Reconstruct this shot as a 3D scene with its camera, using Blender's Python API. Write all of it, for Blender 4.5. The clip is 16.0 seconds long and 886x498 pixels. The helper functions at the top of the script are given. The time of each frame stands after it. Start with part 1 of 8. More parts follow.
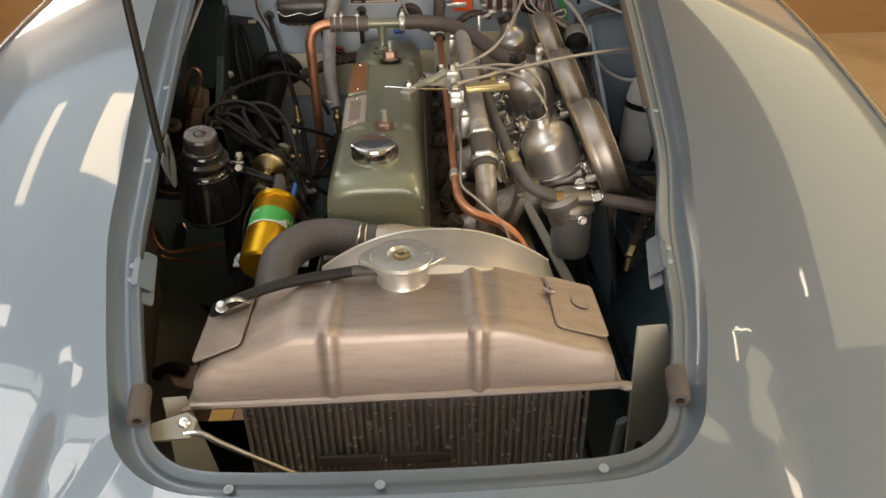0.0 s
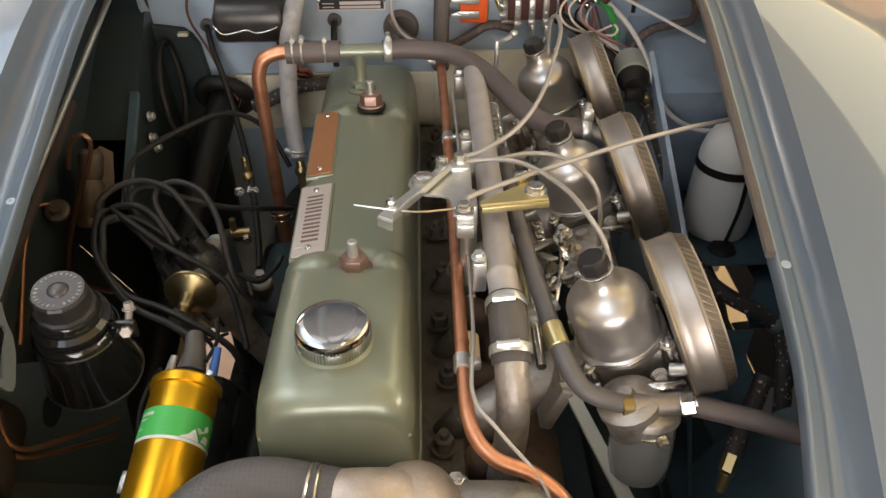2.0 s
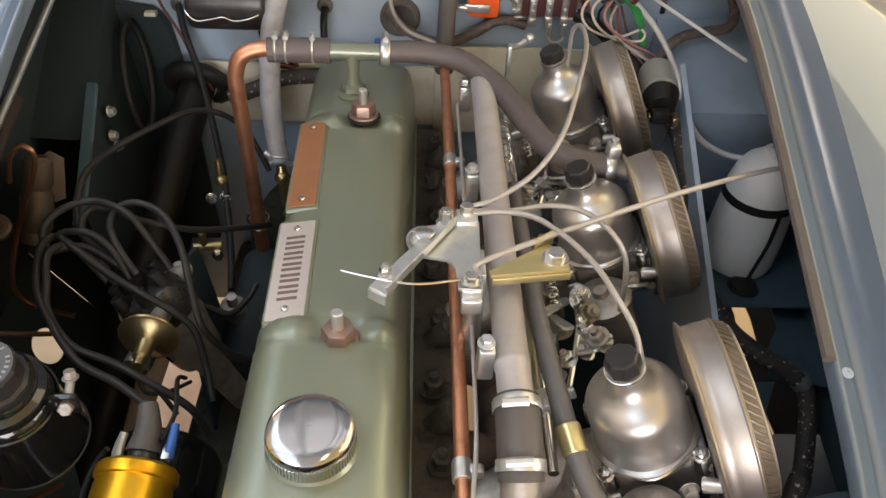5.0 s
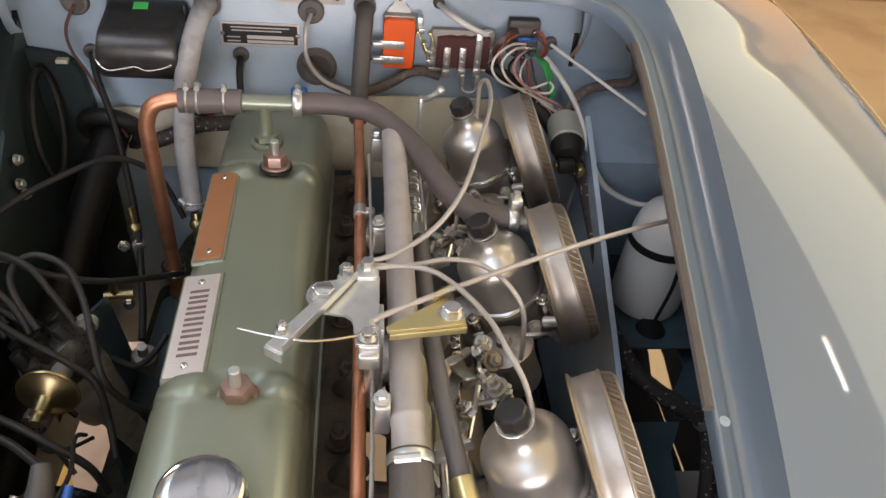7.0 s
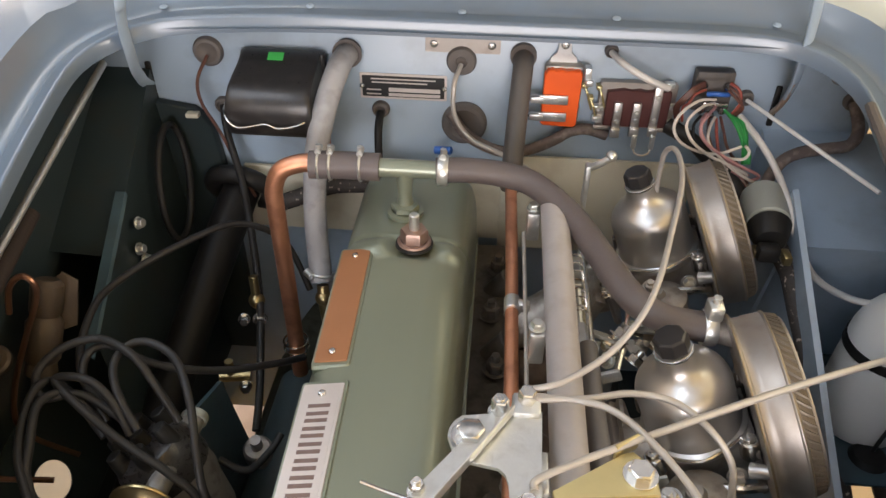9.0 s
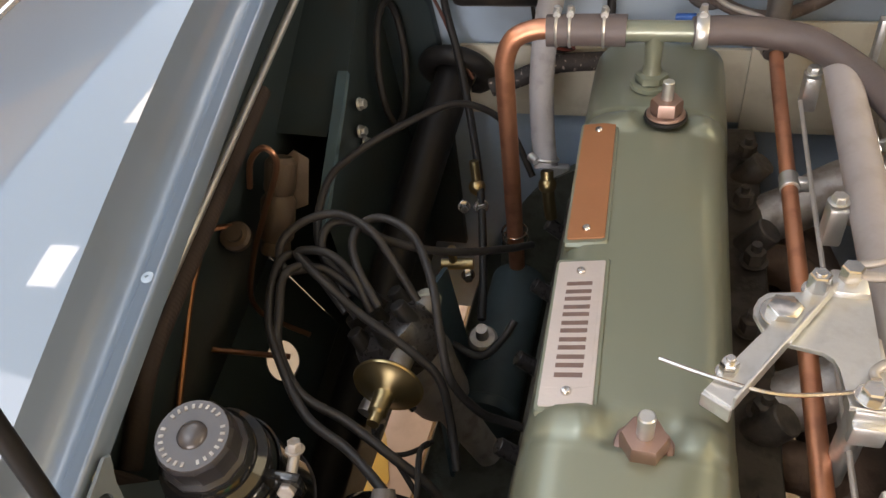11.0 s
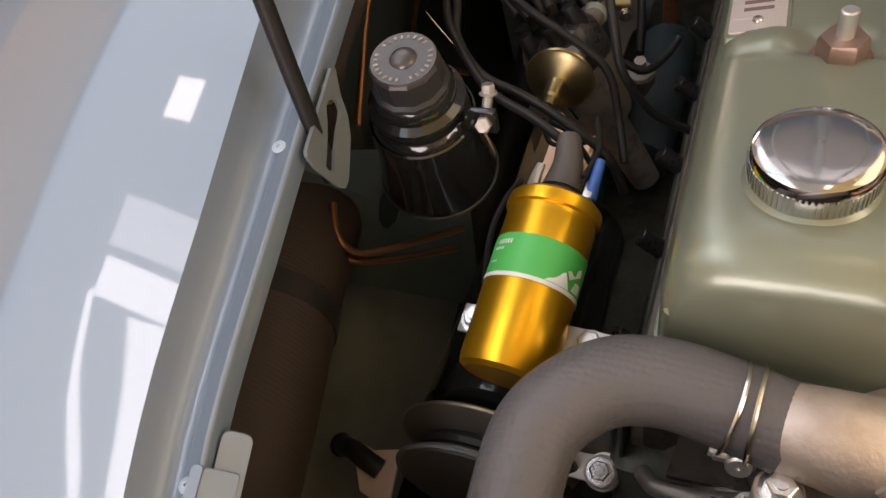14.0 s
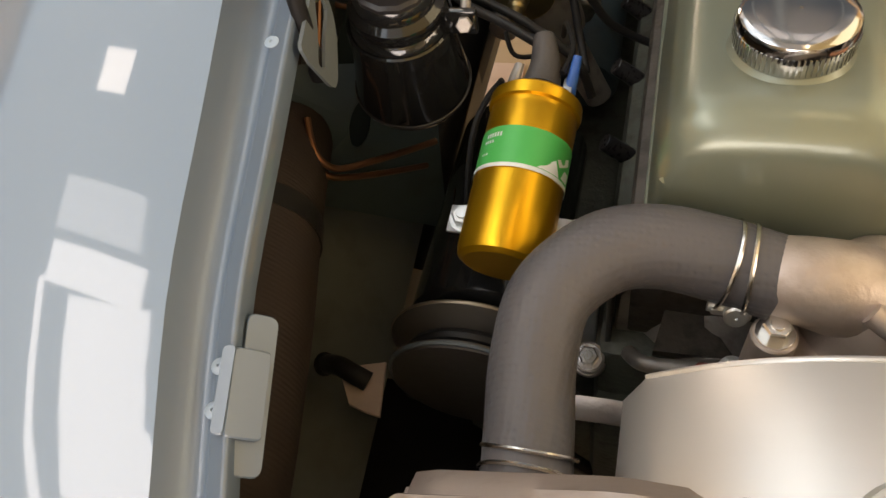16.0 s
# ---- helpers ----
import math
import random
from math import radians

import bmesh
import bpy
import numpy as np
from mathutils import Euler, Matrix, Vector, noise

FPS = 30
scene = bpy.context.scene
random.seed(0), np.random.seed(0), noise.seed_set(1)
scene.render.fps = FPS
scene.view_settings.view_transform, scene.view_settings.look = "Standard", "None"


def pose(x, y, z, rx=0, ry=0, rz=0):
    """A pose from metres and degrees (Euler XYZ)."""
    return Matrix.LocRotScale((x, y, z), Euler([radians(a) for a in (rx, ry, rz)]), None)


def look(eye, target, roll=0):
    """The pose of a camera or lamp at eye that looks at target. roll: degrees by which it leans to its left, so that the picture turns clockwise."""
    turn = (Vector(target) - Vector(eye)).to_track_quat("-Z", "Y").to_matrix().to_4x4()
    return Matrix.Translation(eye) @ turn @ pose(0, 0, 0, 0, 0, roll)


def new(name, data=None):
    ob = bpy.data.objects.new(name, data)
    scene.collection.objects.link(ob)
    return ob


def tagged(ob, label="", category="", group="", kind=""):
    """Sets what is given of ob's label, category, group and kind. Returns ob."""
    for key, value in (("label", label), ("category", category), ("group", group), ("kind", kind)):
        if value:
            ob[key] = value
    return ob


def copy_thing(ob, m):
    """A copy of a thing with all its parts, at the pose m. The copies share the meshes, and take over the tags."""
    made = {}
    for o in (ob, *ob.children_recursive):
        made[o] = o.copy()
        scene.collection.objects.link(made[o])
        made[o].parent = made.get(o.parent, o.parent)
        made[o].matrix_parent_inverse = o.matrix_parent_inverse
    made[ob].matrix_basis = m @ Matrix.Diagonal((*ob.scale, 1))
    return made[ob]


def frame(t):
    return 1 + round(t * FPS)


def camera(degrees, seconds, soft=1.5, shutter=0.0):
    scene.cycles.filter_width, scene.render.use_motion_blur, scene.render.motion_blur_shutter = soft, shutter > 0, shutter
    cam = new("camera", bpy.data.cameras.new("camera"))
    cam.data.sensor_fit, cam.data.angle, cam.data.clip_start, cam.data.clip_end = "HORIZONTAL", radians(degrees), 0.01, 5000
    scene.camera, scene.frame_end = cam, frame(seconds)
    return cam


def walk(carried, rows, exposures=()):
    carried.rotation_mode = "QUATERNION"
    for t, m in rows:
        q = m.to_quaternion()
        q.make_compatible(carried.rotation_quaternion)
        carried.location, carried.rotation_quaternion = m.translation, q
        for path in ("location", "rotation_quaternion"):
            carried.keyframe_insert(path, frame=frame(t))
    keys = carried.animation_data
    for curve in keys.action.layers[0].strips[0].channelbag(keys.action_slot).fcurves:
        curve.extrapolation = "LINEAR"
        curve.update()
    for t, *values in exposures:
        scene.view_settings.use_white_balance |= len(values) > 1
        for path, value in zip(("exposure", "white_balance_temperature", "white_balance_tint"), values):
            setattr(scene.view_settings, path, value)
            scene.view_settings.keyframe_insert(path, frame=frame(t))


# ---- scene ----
cam = camera(60.9, 16.0)
PATH = [
    (0, (0.064, 0.081, 1.22), (0.105, 1.796, 0.19), -1.2),
    (0.5, (0.116, 0.195, 1.234), (0.157, 1.885, 0.165), -1.2),
    (1, (0.121, 0.291, 1.236), (0.16, 1.948, 0.117), -1.0),
    (1.5, (0.097, 0.418, 1.244), (0.134, 2.041, 0.075), -0.9),
    (2, (0.078, 0.524, 1.243), (0.113, 2.124, 0.043), -0.6),
    (2.5, (0.067, 0.592, 1.252), (0.096, 2.166, 0.018), -0.5),
    (3, (0.06, 0.65, 1.257), (0.077, 2.198, -0.009), -0.5),
    (5.5, (0.07, 0.667, 1.26), (0.179, 2.169, -0.057), 4.2),
    (6, (0.083, 0.668, 1.265), (0.231, 2.188, -0.026), 4.6),
    (6.5, (0.091, 0.668, 1.279), (0.285, 2.204, 0.012), 5.2),
    (7, (0.1, 0.667, 1.285), (0.324, 2.213, 0.037), 6.0),
    (7.5, (0.103, 0.698, 1.273), (0.326, 2.258, 0.042), 6.1),
    (8, (0.098, 0.74, 1.269), (0.293, 2.319, 0.057), 6.0),
    (8.5, (0.091, 0.795, 1.25), (0.12, 2.404, 0.062), 2.7),
    (9, (0.076, 0.81, 1.246), (-0.035, 2.405, 0.044), 1.0),
    (11.5, (-0.012, 0.818, 1.168), (-0.578, 2.164, -0.199), -10.5),
    (12, (-0.019, 0.798, 1.157), (-0.631, 2.1, -0.233), -11.8),
    (12.5, (-0.023, 0.775, 1.146), (-0.677, 2.034, -0.264), -13.0),
    (13, (-0.022, 0.751, 1.131), (-0.714, 1.964, -0.301), -14.5),
    (13.5, (-0.027, 0.716, 1.12), (-0.747, 1.878, -0.34), -16.2),
    (14, (-0.024, 0.674, 1.11), (-0.752, 1.788, -0.383), -17.5),
    (14.5, (-0.032, 0.66, 1.103), (-0.728, 1.75, -0.422), -17.7),
    (15, (-0.041, 0.657, 1.1), (-0.682, 1.744, -0.452), -17.0),
    (15.5, (-0.047, 0.647, 1.098), (-0.621, 1.746, -0.471), -15.7),
    (16, (-0.061, 0.619, 1.098), (-0.566, 1.737, -0.482), -13.8),
]
walk(cam, [(t, look(eye, target, roll)) for t, eye, target, roll in PATH],
     exposures=[(0.0, 0.12, 7600, 15), (1.5, 0.43, 7250, 16), (3.0, 0.74, 6850, 16), (6.0, 0.72, 6700, 17), (7.5, 0.68, 6550, 18), (9.0, 0.82, 6700, 17), (11.5, 0.80, 7000, 22), (13.0, 0.68, 7050, 26), (14.5, 0.60, 7400, 24), (16.0, 0.5, 7700, 19)])


# ---- light ----
world = bpy.data.worlds.new("sky")
scene.world = world
world.use_nodes = True
sky = world.node_tree.nodes.new("ShaderNodeTexSky")
sky.sky_type, sky.sun_disc = "NISHITA", False
sky.sun_elevation, sky.sun_rotation = radians(32), radians(200)
world.node_tree.links.new(sky.outputs["Color"], world.node_tree.nodes["Background"].inputs["Color"])
world.node_tree.nodes["Background"].inputs["Strength"].default_value = 0.12

sun_lamp = bpy.data.lights.new("sun", "SUN")
sun_lamp.energy, sun_lamp.angle, sun_lamp.color = 4.5, radians(0.5), (1.0, 0.93, 0.82)
sun = new("sun", sun_lamp)
sun.matrix_world = look((-1.0, -4.0, 3.0), (0, 0, 0))


def daylight(name, eye, target, width, height, watts, colour):
    """The sky's light in one of the garage's unseen openings."""
    lamp = bpy.data.lights.new(name, "AREA")
    lamp.shape, lamp.size, lamp.size_y, lamp.energy, lamp.color = "RECTANGLE", width, height, watts, colour
    ob = new(name, lamp)
    ob.matrix_world = look(eye, target)


# skylights in the ceiling, an unseen open garage door behind the car's nose, and unseen windows added as fill
# an opal roof sheet over the near side, clear panes in it, and small openings in the boarded half
OPAL = (-1.93, -0.56, -1.1, 3.1)
ROOF_HOLES = (OPAL, (0.38, 0.52, 0.56, 1.60), (1.06, 1.10, 1.36, 1.56), (1.25, 3.0, 0.9, 4.2))
PANES = (                       # x, y, width, length, turn, radiance, colour
    ((OPAL[0] + OPAL[1]) / 2, (OPAL[2] + OPAL[3]) / 2, OPAL[1] - OPAL[0], OPAL[3] - OPAL[2], 0, 1.18, (0.60, 0.82, 1.0)),
    (-1.04, 0.795, 0.40, 0.13, 0, 3.6, (0.92, 0.96, 1.0)),
    (-0.875, 0.20, 0.265, 1.06, 7, 3.6, (0.92, 0.96, 1.0)),
    (-1.135, 0.26, 0.045, 1.0, 15, 3.6, (0.92, 0.96, 1.0)),
    (-1.06, 0.98, 0.385, 0.17, 0, 1.6, (0.9, 0.95, 1.0)),
    (-1.135, 1.425, 0.17, 0.15, 0, 4.2, (1.0, 0.98, 0.95)),
    # The next three lamps are added to put tan patches in the wings' reflections.
    (-0.69, 2.47, 0.18, 0.50, 0, 5.0, (1.0, 0.86, 0.60)),
    (-1.22, 2.36, 0.10, 0.68, 0, 4.0, (1.0, 0.88, 0.66)),
    (0.45, 1.08, 0.14, 1.04, 0, 4.2, (1.0, 0.86, 0.62)),
    (1.08, 1.46, 0.04, 0.20, 0, 9.0, (1.0, 0.97, 0.9)),
    # Large warm lamp, added to turn the right-hand wing's reflection khaki.
    (2.125, 2.55, 1.75, 3.3, 0, 1.4, (1.0, 0.87, 0.46)),
)
for x, y, across, along, turn, radiance, colour in PANES:
    lamp = bpy.data.lights.new("roof_area_light", "AREA")
    lamp.shape, lamp.size, lamp.size_y, lamp.energy, lamp.color = "RECTANGLE", across, along, radiance * math.pi * across * along, colour
    new("roof_area_light", lamp).matrix_world = pose(x, y, 2.86 if across * along > 2 else 2.84, 0, 0, turn)
# Unseen window in the end wall, added for its fill light.
daylight("fill_daylight", (-2.5, 4.36, 1.6), (-2.5, 0.0, 1.6), 1.2, 1.2, 48, (1.0, 0.93, 0.82))
daylight("door_daylight", (0.1, -3.95, 1.25), (0.1, 0.0, 1.0), 3.0, 2.2, 102, (0.96, 0.97, 1.0))
# Unseen side window, added as fill for the left-hand side of the bay.
daylight("fill_daylight", (3.15, 0.2, 1.75), (0.0, 0.4, 1.2), 1.6, 1.1, 28, (1.0, 0.91, 0.74))


# the large numbers of the car
XC = 0.045                      # middle line of the body
FIREWALL = 1.56


def rim(y):
    """Height of the bonnet opening's edge along the car."""
    if y < 0.62:
        return 0.7862 + 0.225 * (y - 0.62) - 0.55 * (0.62 - y) ** 2
    if y > 1.54:
        return 0.993 + 0.16 * (y - 1.54)
    return 0.813 + 0.225 * (y - 0.739)


def curve_at(x, table):
    return float(np.interp(x, [a for a, _ in table], [b for _, b in table]))


# ---- mesh tools ----
class Geo:
    """Collects vertices and faces of one mesh, in world metres."""

    def __init__(self):
        self.v, self.f = [], []

    def add(self, vs, fs):
        o = len(self.v)
        self.v += [Vector(p) for p in vs]
        self.f += [[o + i for i in q] for q in fs]
        return self

    def box(self, c, s, bevel=0.0, turn=None):
        bm = bmesh.new()
        bmesh.ops.create_cube(bm, size=1.0)
        for v in bm.verts:
            v.co = Vector((v.co.x * s[0], v.co.y * s[1], v.co.z * s[2]))
        if bevel:
            bmesh.ops.bevel(bm, geom=bm.edges[:], offset=bevel, segments=2, affect="EDGES", profile=0.5)
        m = Matrix.Translation(c) @ (turn.to_4x4() if turn else Matrix())
        bm.verts.index_update()
        self.add([m @ v.co for v in bm.verts], [[v.index for v in q.verts] for q in bm.faces])
        bm.free()
        return self

    def lathe(self, base, axis, profile, seg=32, sides=None):
        """Turns (radius, height) pairs round an axis that starts at base."""
        r = Vector(axis).normalized().to_track_quat("Z", "Y").to_matrix()
        seg = sides or seg
        vs, fs, rows = [], [], []
        for rad, h in profile:
            if rad < 1e-6:
                rows.append([len(vs)])
                vs.append(Vector(base) + r @ Vector((0, 0, h)))
            else:
                rows.append(list(range(len(vs), len(vs) + seg)))
                vs += [Vector(base) + r @ Vector((rad * math.cos(2 * math.pi * k / seg), rad * math.sin(2 * math.pi * k / seg), h)) for k in range(seg)]
        for a, b in zip(rows, rows[1:]):
            for k in range(seg):
                n = (k + 1) % seg
                if len(a) == 1 and len(b) > 1:
                    fs.append([a[0], b[n], b[k]][::-1])
                elif len(b) == 1 and len(a) > 1:
                    fs.append([a[k], a[n], b[0]])
                elif len(a) > 1:
                    fs.append([a[k], a[n], b[n], b[k]])
        return self.add(vs, fs)

    def cyl(self, p0, p1, r, r1=None, seg=20, sides=None, edge=0.0):
        p0, p1 = Vector(p0), Vector(p1)
        h, r1 = (p1 - p0).length, r if r1 is None else r1
        e = edge or min(0.08 * r, 0.15 * h)
        return self.lathe(p0, p1 - p0, [(0, 0), (r - e, 0), (r, e), (r1, h - e), (r1 - e, h), (0, h)], seg, sides)

    def ball(self, c, r, squash=1.0, seg=16, axis=(0, 0, 1)):
        n = seg // 2
        return self.lathe(c, axis, [(r * math.sin(math.pi * k / n), -squash * r * math.cos(math.pi * k / n)) for k in range(n + 1)], seg)

    def tube(self, pts, r, seg=12, steps=8, closed=False, flat=1.0):
        """A round bar swept along a smooth line through the points; r may be a function of the way along (0 to 1)."""
        line = smooth_line(pts, steps, closed)
        n = len(line)
        radius = r if callable(r) else (lambda s: r)
        ahead = [(line[min(i + 1, n - 1)] - line[max(i - 1, 0)]).normalized() for i in range(n)]
        side = ahead[0].orthogonal().normalized()
        rows = []
        for i, p in enumerate(line):
            side = (side - ahead[i] * side.dot(ahead[i])).normalized()
            up = ahead[i].cross(side)
            q = radius(i / (n - 1))
            rows.append([p + q * (math.cos(2 * math.pi * k / seg) * side + flat * math.sin(2 * math.pi * k / seg) * up) for k in range(seg)])
        vs = [v for row in rows for v in row]
        fs = [[i * seg + k, i * seg + (k + 1) % seg, (i + 1) * seg + (k + 1) % seg, (i + 1) * seg + k] for i in range(n - 1) for k in range(seg)]
        fs += [list(range(seg))[::-1], list(range((n - 1) * seg, n * seg))]
        return self.add(vs, fs)

    def ring(self, c, axis, big, small, seg=32, sub=8):
        r = Vector(axis).normalized().to_track_quat("Z", "Y").to_matrix()
        vs, fs = [], []
        for i in range(seg):
            a = 2 * math.pi * i / seg
            for k in range(sub):
                b = 2 * math.pi * k / sub
                q = big + small * math.cos(b)
                vs.append(Vector(c) + r @ Vector((q * math.cos(a), q * math.sin(a), small * math.sin(b))))
                fs.append([i * sub + k, ((i + 1) % seg) * sub + k, ((i + 1) % seg) * sub + (k + 1) % sub, i * sub + (k + 1) % sub])
        return self.add(vs, fs)

    def plate(self, poly, thick, m=None, edge=0.0):
        """A flat sheet: outline points in a plane, made thick along its normal; m lays the plane."""
        m = m or Matrix()
        mid = Vector((sum(p[0] for p in poly) / len(poly), sum(p[1] for p in poly) / len(poly)))
        n = len(poly)
        inner = [Vector(p) + (mid - Vector(p)).normalized() * edge for p in poly] if edge else [Vector(p) for p in poly]
        low = [m @ Vector((*p, 0)) for p in poly]
        side = [m @ Vector((*p, thick - edge)) for p in poly]
        vs, fs = low + side, [list(range(n))[::-1]] + [[i, (i + 1) % n, n + (i + 1) % n, n + i] for i in range(n)]
        if edge:
            vs += [m @ Vector((*p, thick)) for p in inner]
            fs += [[n + i, n + (i + 1) % n, 2 * n + (i + 1) % n, 2 * n + i] for i in range(n)] + [list(range(2 * n, 3 * n))]
        else:
            fs += [list(range(n, 2 * n))]
        return self.add(vs, fs)

    def bolt(self, base, axis, r=0.006, head=0.005, washer=True, stud=0.0):
        a = Vector(axis).normalized()
        b = Vector(base)
        if washer:
            self.cyl(b, b + a * 0.0012, r * 1.35, seg=16)
        self.lathe(b + a * 0.001, a, [(r, 0), (r, head - 0.0008), (r * 0.86, head), (0, head)], sides=6)
        if stud:
            self.cyl(b + a * head, b + a * (head + stud), r * 0.5, seg=10)
        return self

    def screw(self, base, axis, r=0.005, h=0.002):
        return self.lathe(base, axis, [(r, 0), (r, h * 0.5), (r * 0.75, h), (r * 0.2, h * 1.1), (r * 0.2, h * 0.6), (0, h * 0.6)], 14)


def smooth_line(pts, steps=8, closed=False):
    p = [Vector(q) for q in pts]
    if len(p) == 2:
        return [p[0].lerp(p[1], k / 2) for k in range(3)]
    get = (lambda i: p[i % len(p)]) if closed else (lambda i: p[min(max(i, 0), len(p) - 1)])
    out = []
    for i in range(len(p) if closed else len(p) - 1):
        a, b, c, d = get(i - 1), get(i), get(i + 1), get(i + 2)
        for k in range(steps):
            t = k / steps
            out.append(0.5 * (2 * b + (c - a) * t + (2 * a - 5 * b + 4 * c - d) * t * t + (3 * b - a - 3 * c + d) * t**3))
    out.append(p[0].copy() if closed else p[-1].copy())
    return out


def rounded(w, h, r, n=5):
    """Outline of a rounded rectangle round the origin."""
    out = []
    for cx, cy, a in ((w / 2 - r, h / 2 - r, 0), (-w / 2 + r, h / 2 - r, 90), (-w / 2 + r, -h / 2 + r, 180), (w / 2 - r, -h / 2 + r, 270)):
        out += [(cx + r * math.cos(radians(a + 90 * k / n)), cy + r * math.sin(radians(a + 90 * k / n))) for k in range(n + 1)]
    return out


def upright(x, y, z):
    """A plane that faces the front of the car: its x to the right, its y up."""
    return pose(x, y, z, 90, 0, 0)


def finish(name, geo, mat, origin, angle=38):
    me = bpy.data.meshes.new(name)
    o = Vector(origin)
    me.from_pydata([v - o for v in geo.v], [], geo.f)
    me.polygons.foreach_set("use_smooth", [True] * len(me.polygons))
    me.set_sharp_from_angle(angle=radians(angle))
    me.materials.append(mat)
    me.update()
    return me


def thing(name, label, category, at, group="", kind=""):
    """An Empty at its base that holds the parts of one thing."""
    e = new(name)
    e.location = at
    e.empty_display_size = 0.02
    return tagged(e, label, category, group, kind)


def part(name, geo, mat, parent, label="", angle=38):
    """One mesh under a thing or under a part; the geometry is given in world metres."""
    o = Vector(parent.location)
    up = parent.parent
    while up:
        o = o + up.location
        up = up.parent
    ob = new(name, finish(name, geo, mat, o, angle))
    ob.parent = parent
    return tagged(ob, label)


def solo(name, geo, mat, label, category, group="", kind="", angle=38):
    """A thing that is one mesh, with its origin at the middle of its foot."""
    low = min(v.z for v in geo.v)
    o = Vector((sum(v.x for v in geo.v) / len(geo.v), sum(v.y for v in geo.v) / len(geo.v), low))
    ob = new(name, finish(name, geo, mat, o, angle))
    ob.location = o
    return tagged(ob, label, category, group, kind)


# ---- materials ----
def material(name, col, rough=0.5, metal=0.0, vary=0.12, scale=25.0, fine=260.0, bump=0.08, dirt=None, dirt_amount=0.35, coat=0.0, coat_rough=0.04, stretch=None, rough_vary=0.12, spec=0.5):
    m = bpy.data.materials.new(name)
    m.use_nodes = True
    nt = m.node_tree
    n, l = nt.nodes, nt.links
    b = n["Principled BSDF"]
    tc = n.new("ShaderNodeTexCoord")
    mp = n.new("ShaderNodeMapping")
    l.new(tc.outputs["Object"], mp.inputs["Vector"])
    if stretch:
        mp.inputs["Scale"].default_value = stretch
    big, small = n.new("ShaderNodeTexNoise"), n.new("ShaderNodeTexNoise")
    big.inputs["Scale"].default_value, small.inputs["Scale"].default_value = scale, fine
    big.inputs["Detail"].default_value, small.inputs["Detail"].default_value = 5, 3
    for t in (big, small):
        l.new(mp.outputs["Vector"], t.inputs["Vector"])
    mix = n.new("ShaderNodeMix")
    mix.data_type = "RGBA"
    mix.inputs["A"].default_value = (*[c * (1 - vary) for c in col], 1)
    mix.inputs["B"].default_value = (*[min(1, c * (1 + vary)) for c in col], 1)
    l.new(big.outputs["Fac"], mix.inputs["Factor"])
    colour = mix.outputs["Result"]
    if dirt:
        ramp = n.new("ShaderNodeValToRGB")
        ramp.color_ramp.elements[0].position, ramp.color_ramp.elements[1].position = 0.5, 0.68
        third = n.new("ShaderNodeTexNoise")
        third.inputs["Scale"].default_value, third.inputs["Detail"].default_value = scale * 2.3, 8
        l.new(mp.outputs["Vector"], third.inputs["Vector"])
        l.new(third.outputs["Fac"], ramp.inputs["Fac"])
        amount = n.new("ShaderNodeMath")
        amount.operation = "MULTIPLY"
        amount.inputs[1].default_value = dirt_amount
        l.new(ramp.outputs["Color"], amount.inputs[0])
        over = n.new("ShaderNodeMix")
        over.data_type = "RGBA"
        over.inputs["B"].default_value = (*dirt, 1)
        l.new(amount.outputs[0], over.inputs["Factor"])
        l.new(colour, over.inputs["A"])
        colour = over.outputs["Result"]
    l.new(colour, b.inputs["Base Color"])
    rr = n.new("ShaderNodeMapRange")
    rr.inputs["To Min"].default_value, rr.inputs["To Max"].default_value = max(0.02, rough * (1 - rough_vary)), min(1, rough * (1 + rough_vary))
    l.new(small.outputs["Fac"], rr.inputs["Value"])
    l.new(rr.outputs["Result"], b.inputs["Roughness"])
    b.inputs["Metallic"].default_value = metal
    b.inputs["Specular IOR Level"].default_value = spec
    b.inputs["Coat Weight"].default_value, b.inputs["Coat Roughness"].default_value = coat, coat_rough
    if bump:
        bp = n.new("ShaderNodeBump")
        bp.inputs["Strength"].default_value, bp.inputs["Distance"].default_value = bump, 0.002
        l.new(small.outputs["Fac"], bp.inputs["Height"])
        l.new(bp.outputs["Normal"], b.inputs["Normal"])
    return m


BODY_BLUE = material("body_paint", (0.136, 0.190, 0.258), 0.35, 0.0, 0.02, 3, 500, 0.0, coat=1.0, coat_rough=0.035)
GUTTER_BLUE = material("gutter_paint", (0.128, 0.172, 0.226), 0.35, 0.0, 0.03, 6, 300, 0.0, dirt=(0.11, 0.11, 0.10), dirt_amount=0.2, coat=0.8, coat_rough=0.2)
BODY_BLUE.node_tree.nodes["Principled BSDF"].inputs["Coat IOR"].default_value = 1.75
INNER_BLUE = material("bay_paint", (0.325, 0.41, 0.50), 0.33, 0.0, 0.06, 9, 180, 0.03, dirt=(0.12, 0.12, 0.11), dirt_amount=0.22, coat=0.3, coat_rough=0.2)
# Bay blue darkened to carry the shade on the tab under the lip.
DIMMED_BLUE = material("dimmed_bracket_paint", (0.115, 0.135, 0.142), 0.55, 0.0, 0.08, 14, 180, 0.04, dirt=(0.09, 0.09, 0.08), dirt_amount=0.3)
# Two darkened copies of the bay paint; their colour carries the bay's shade.
SHADED_BLUE = material("part_shaded_bay_paint", (0.058, 0.098, 0.118), 0.34, 0.0, 0.15, 12, 160, 0.06, dirt=(0.045, 0.05, 0.05), dirt_amount=0.35)
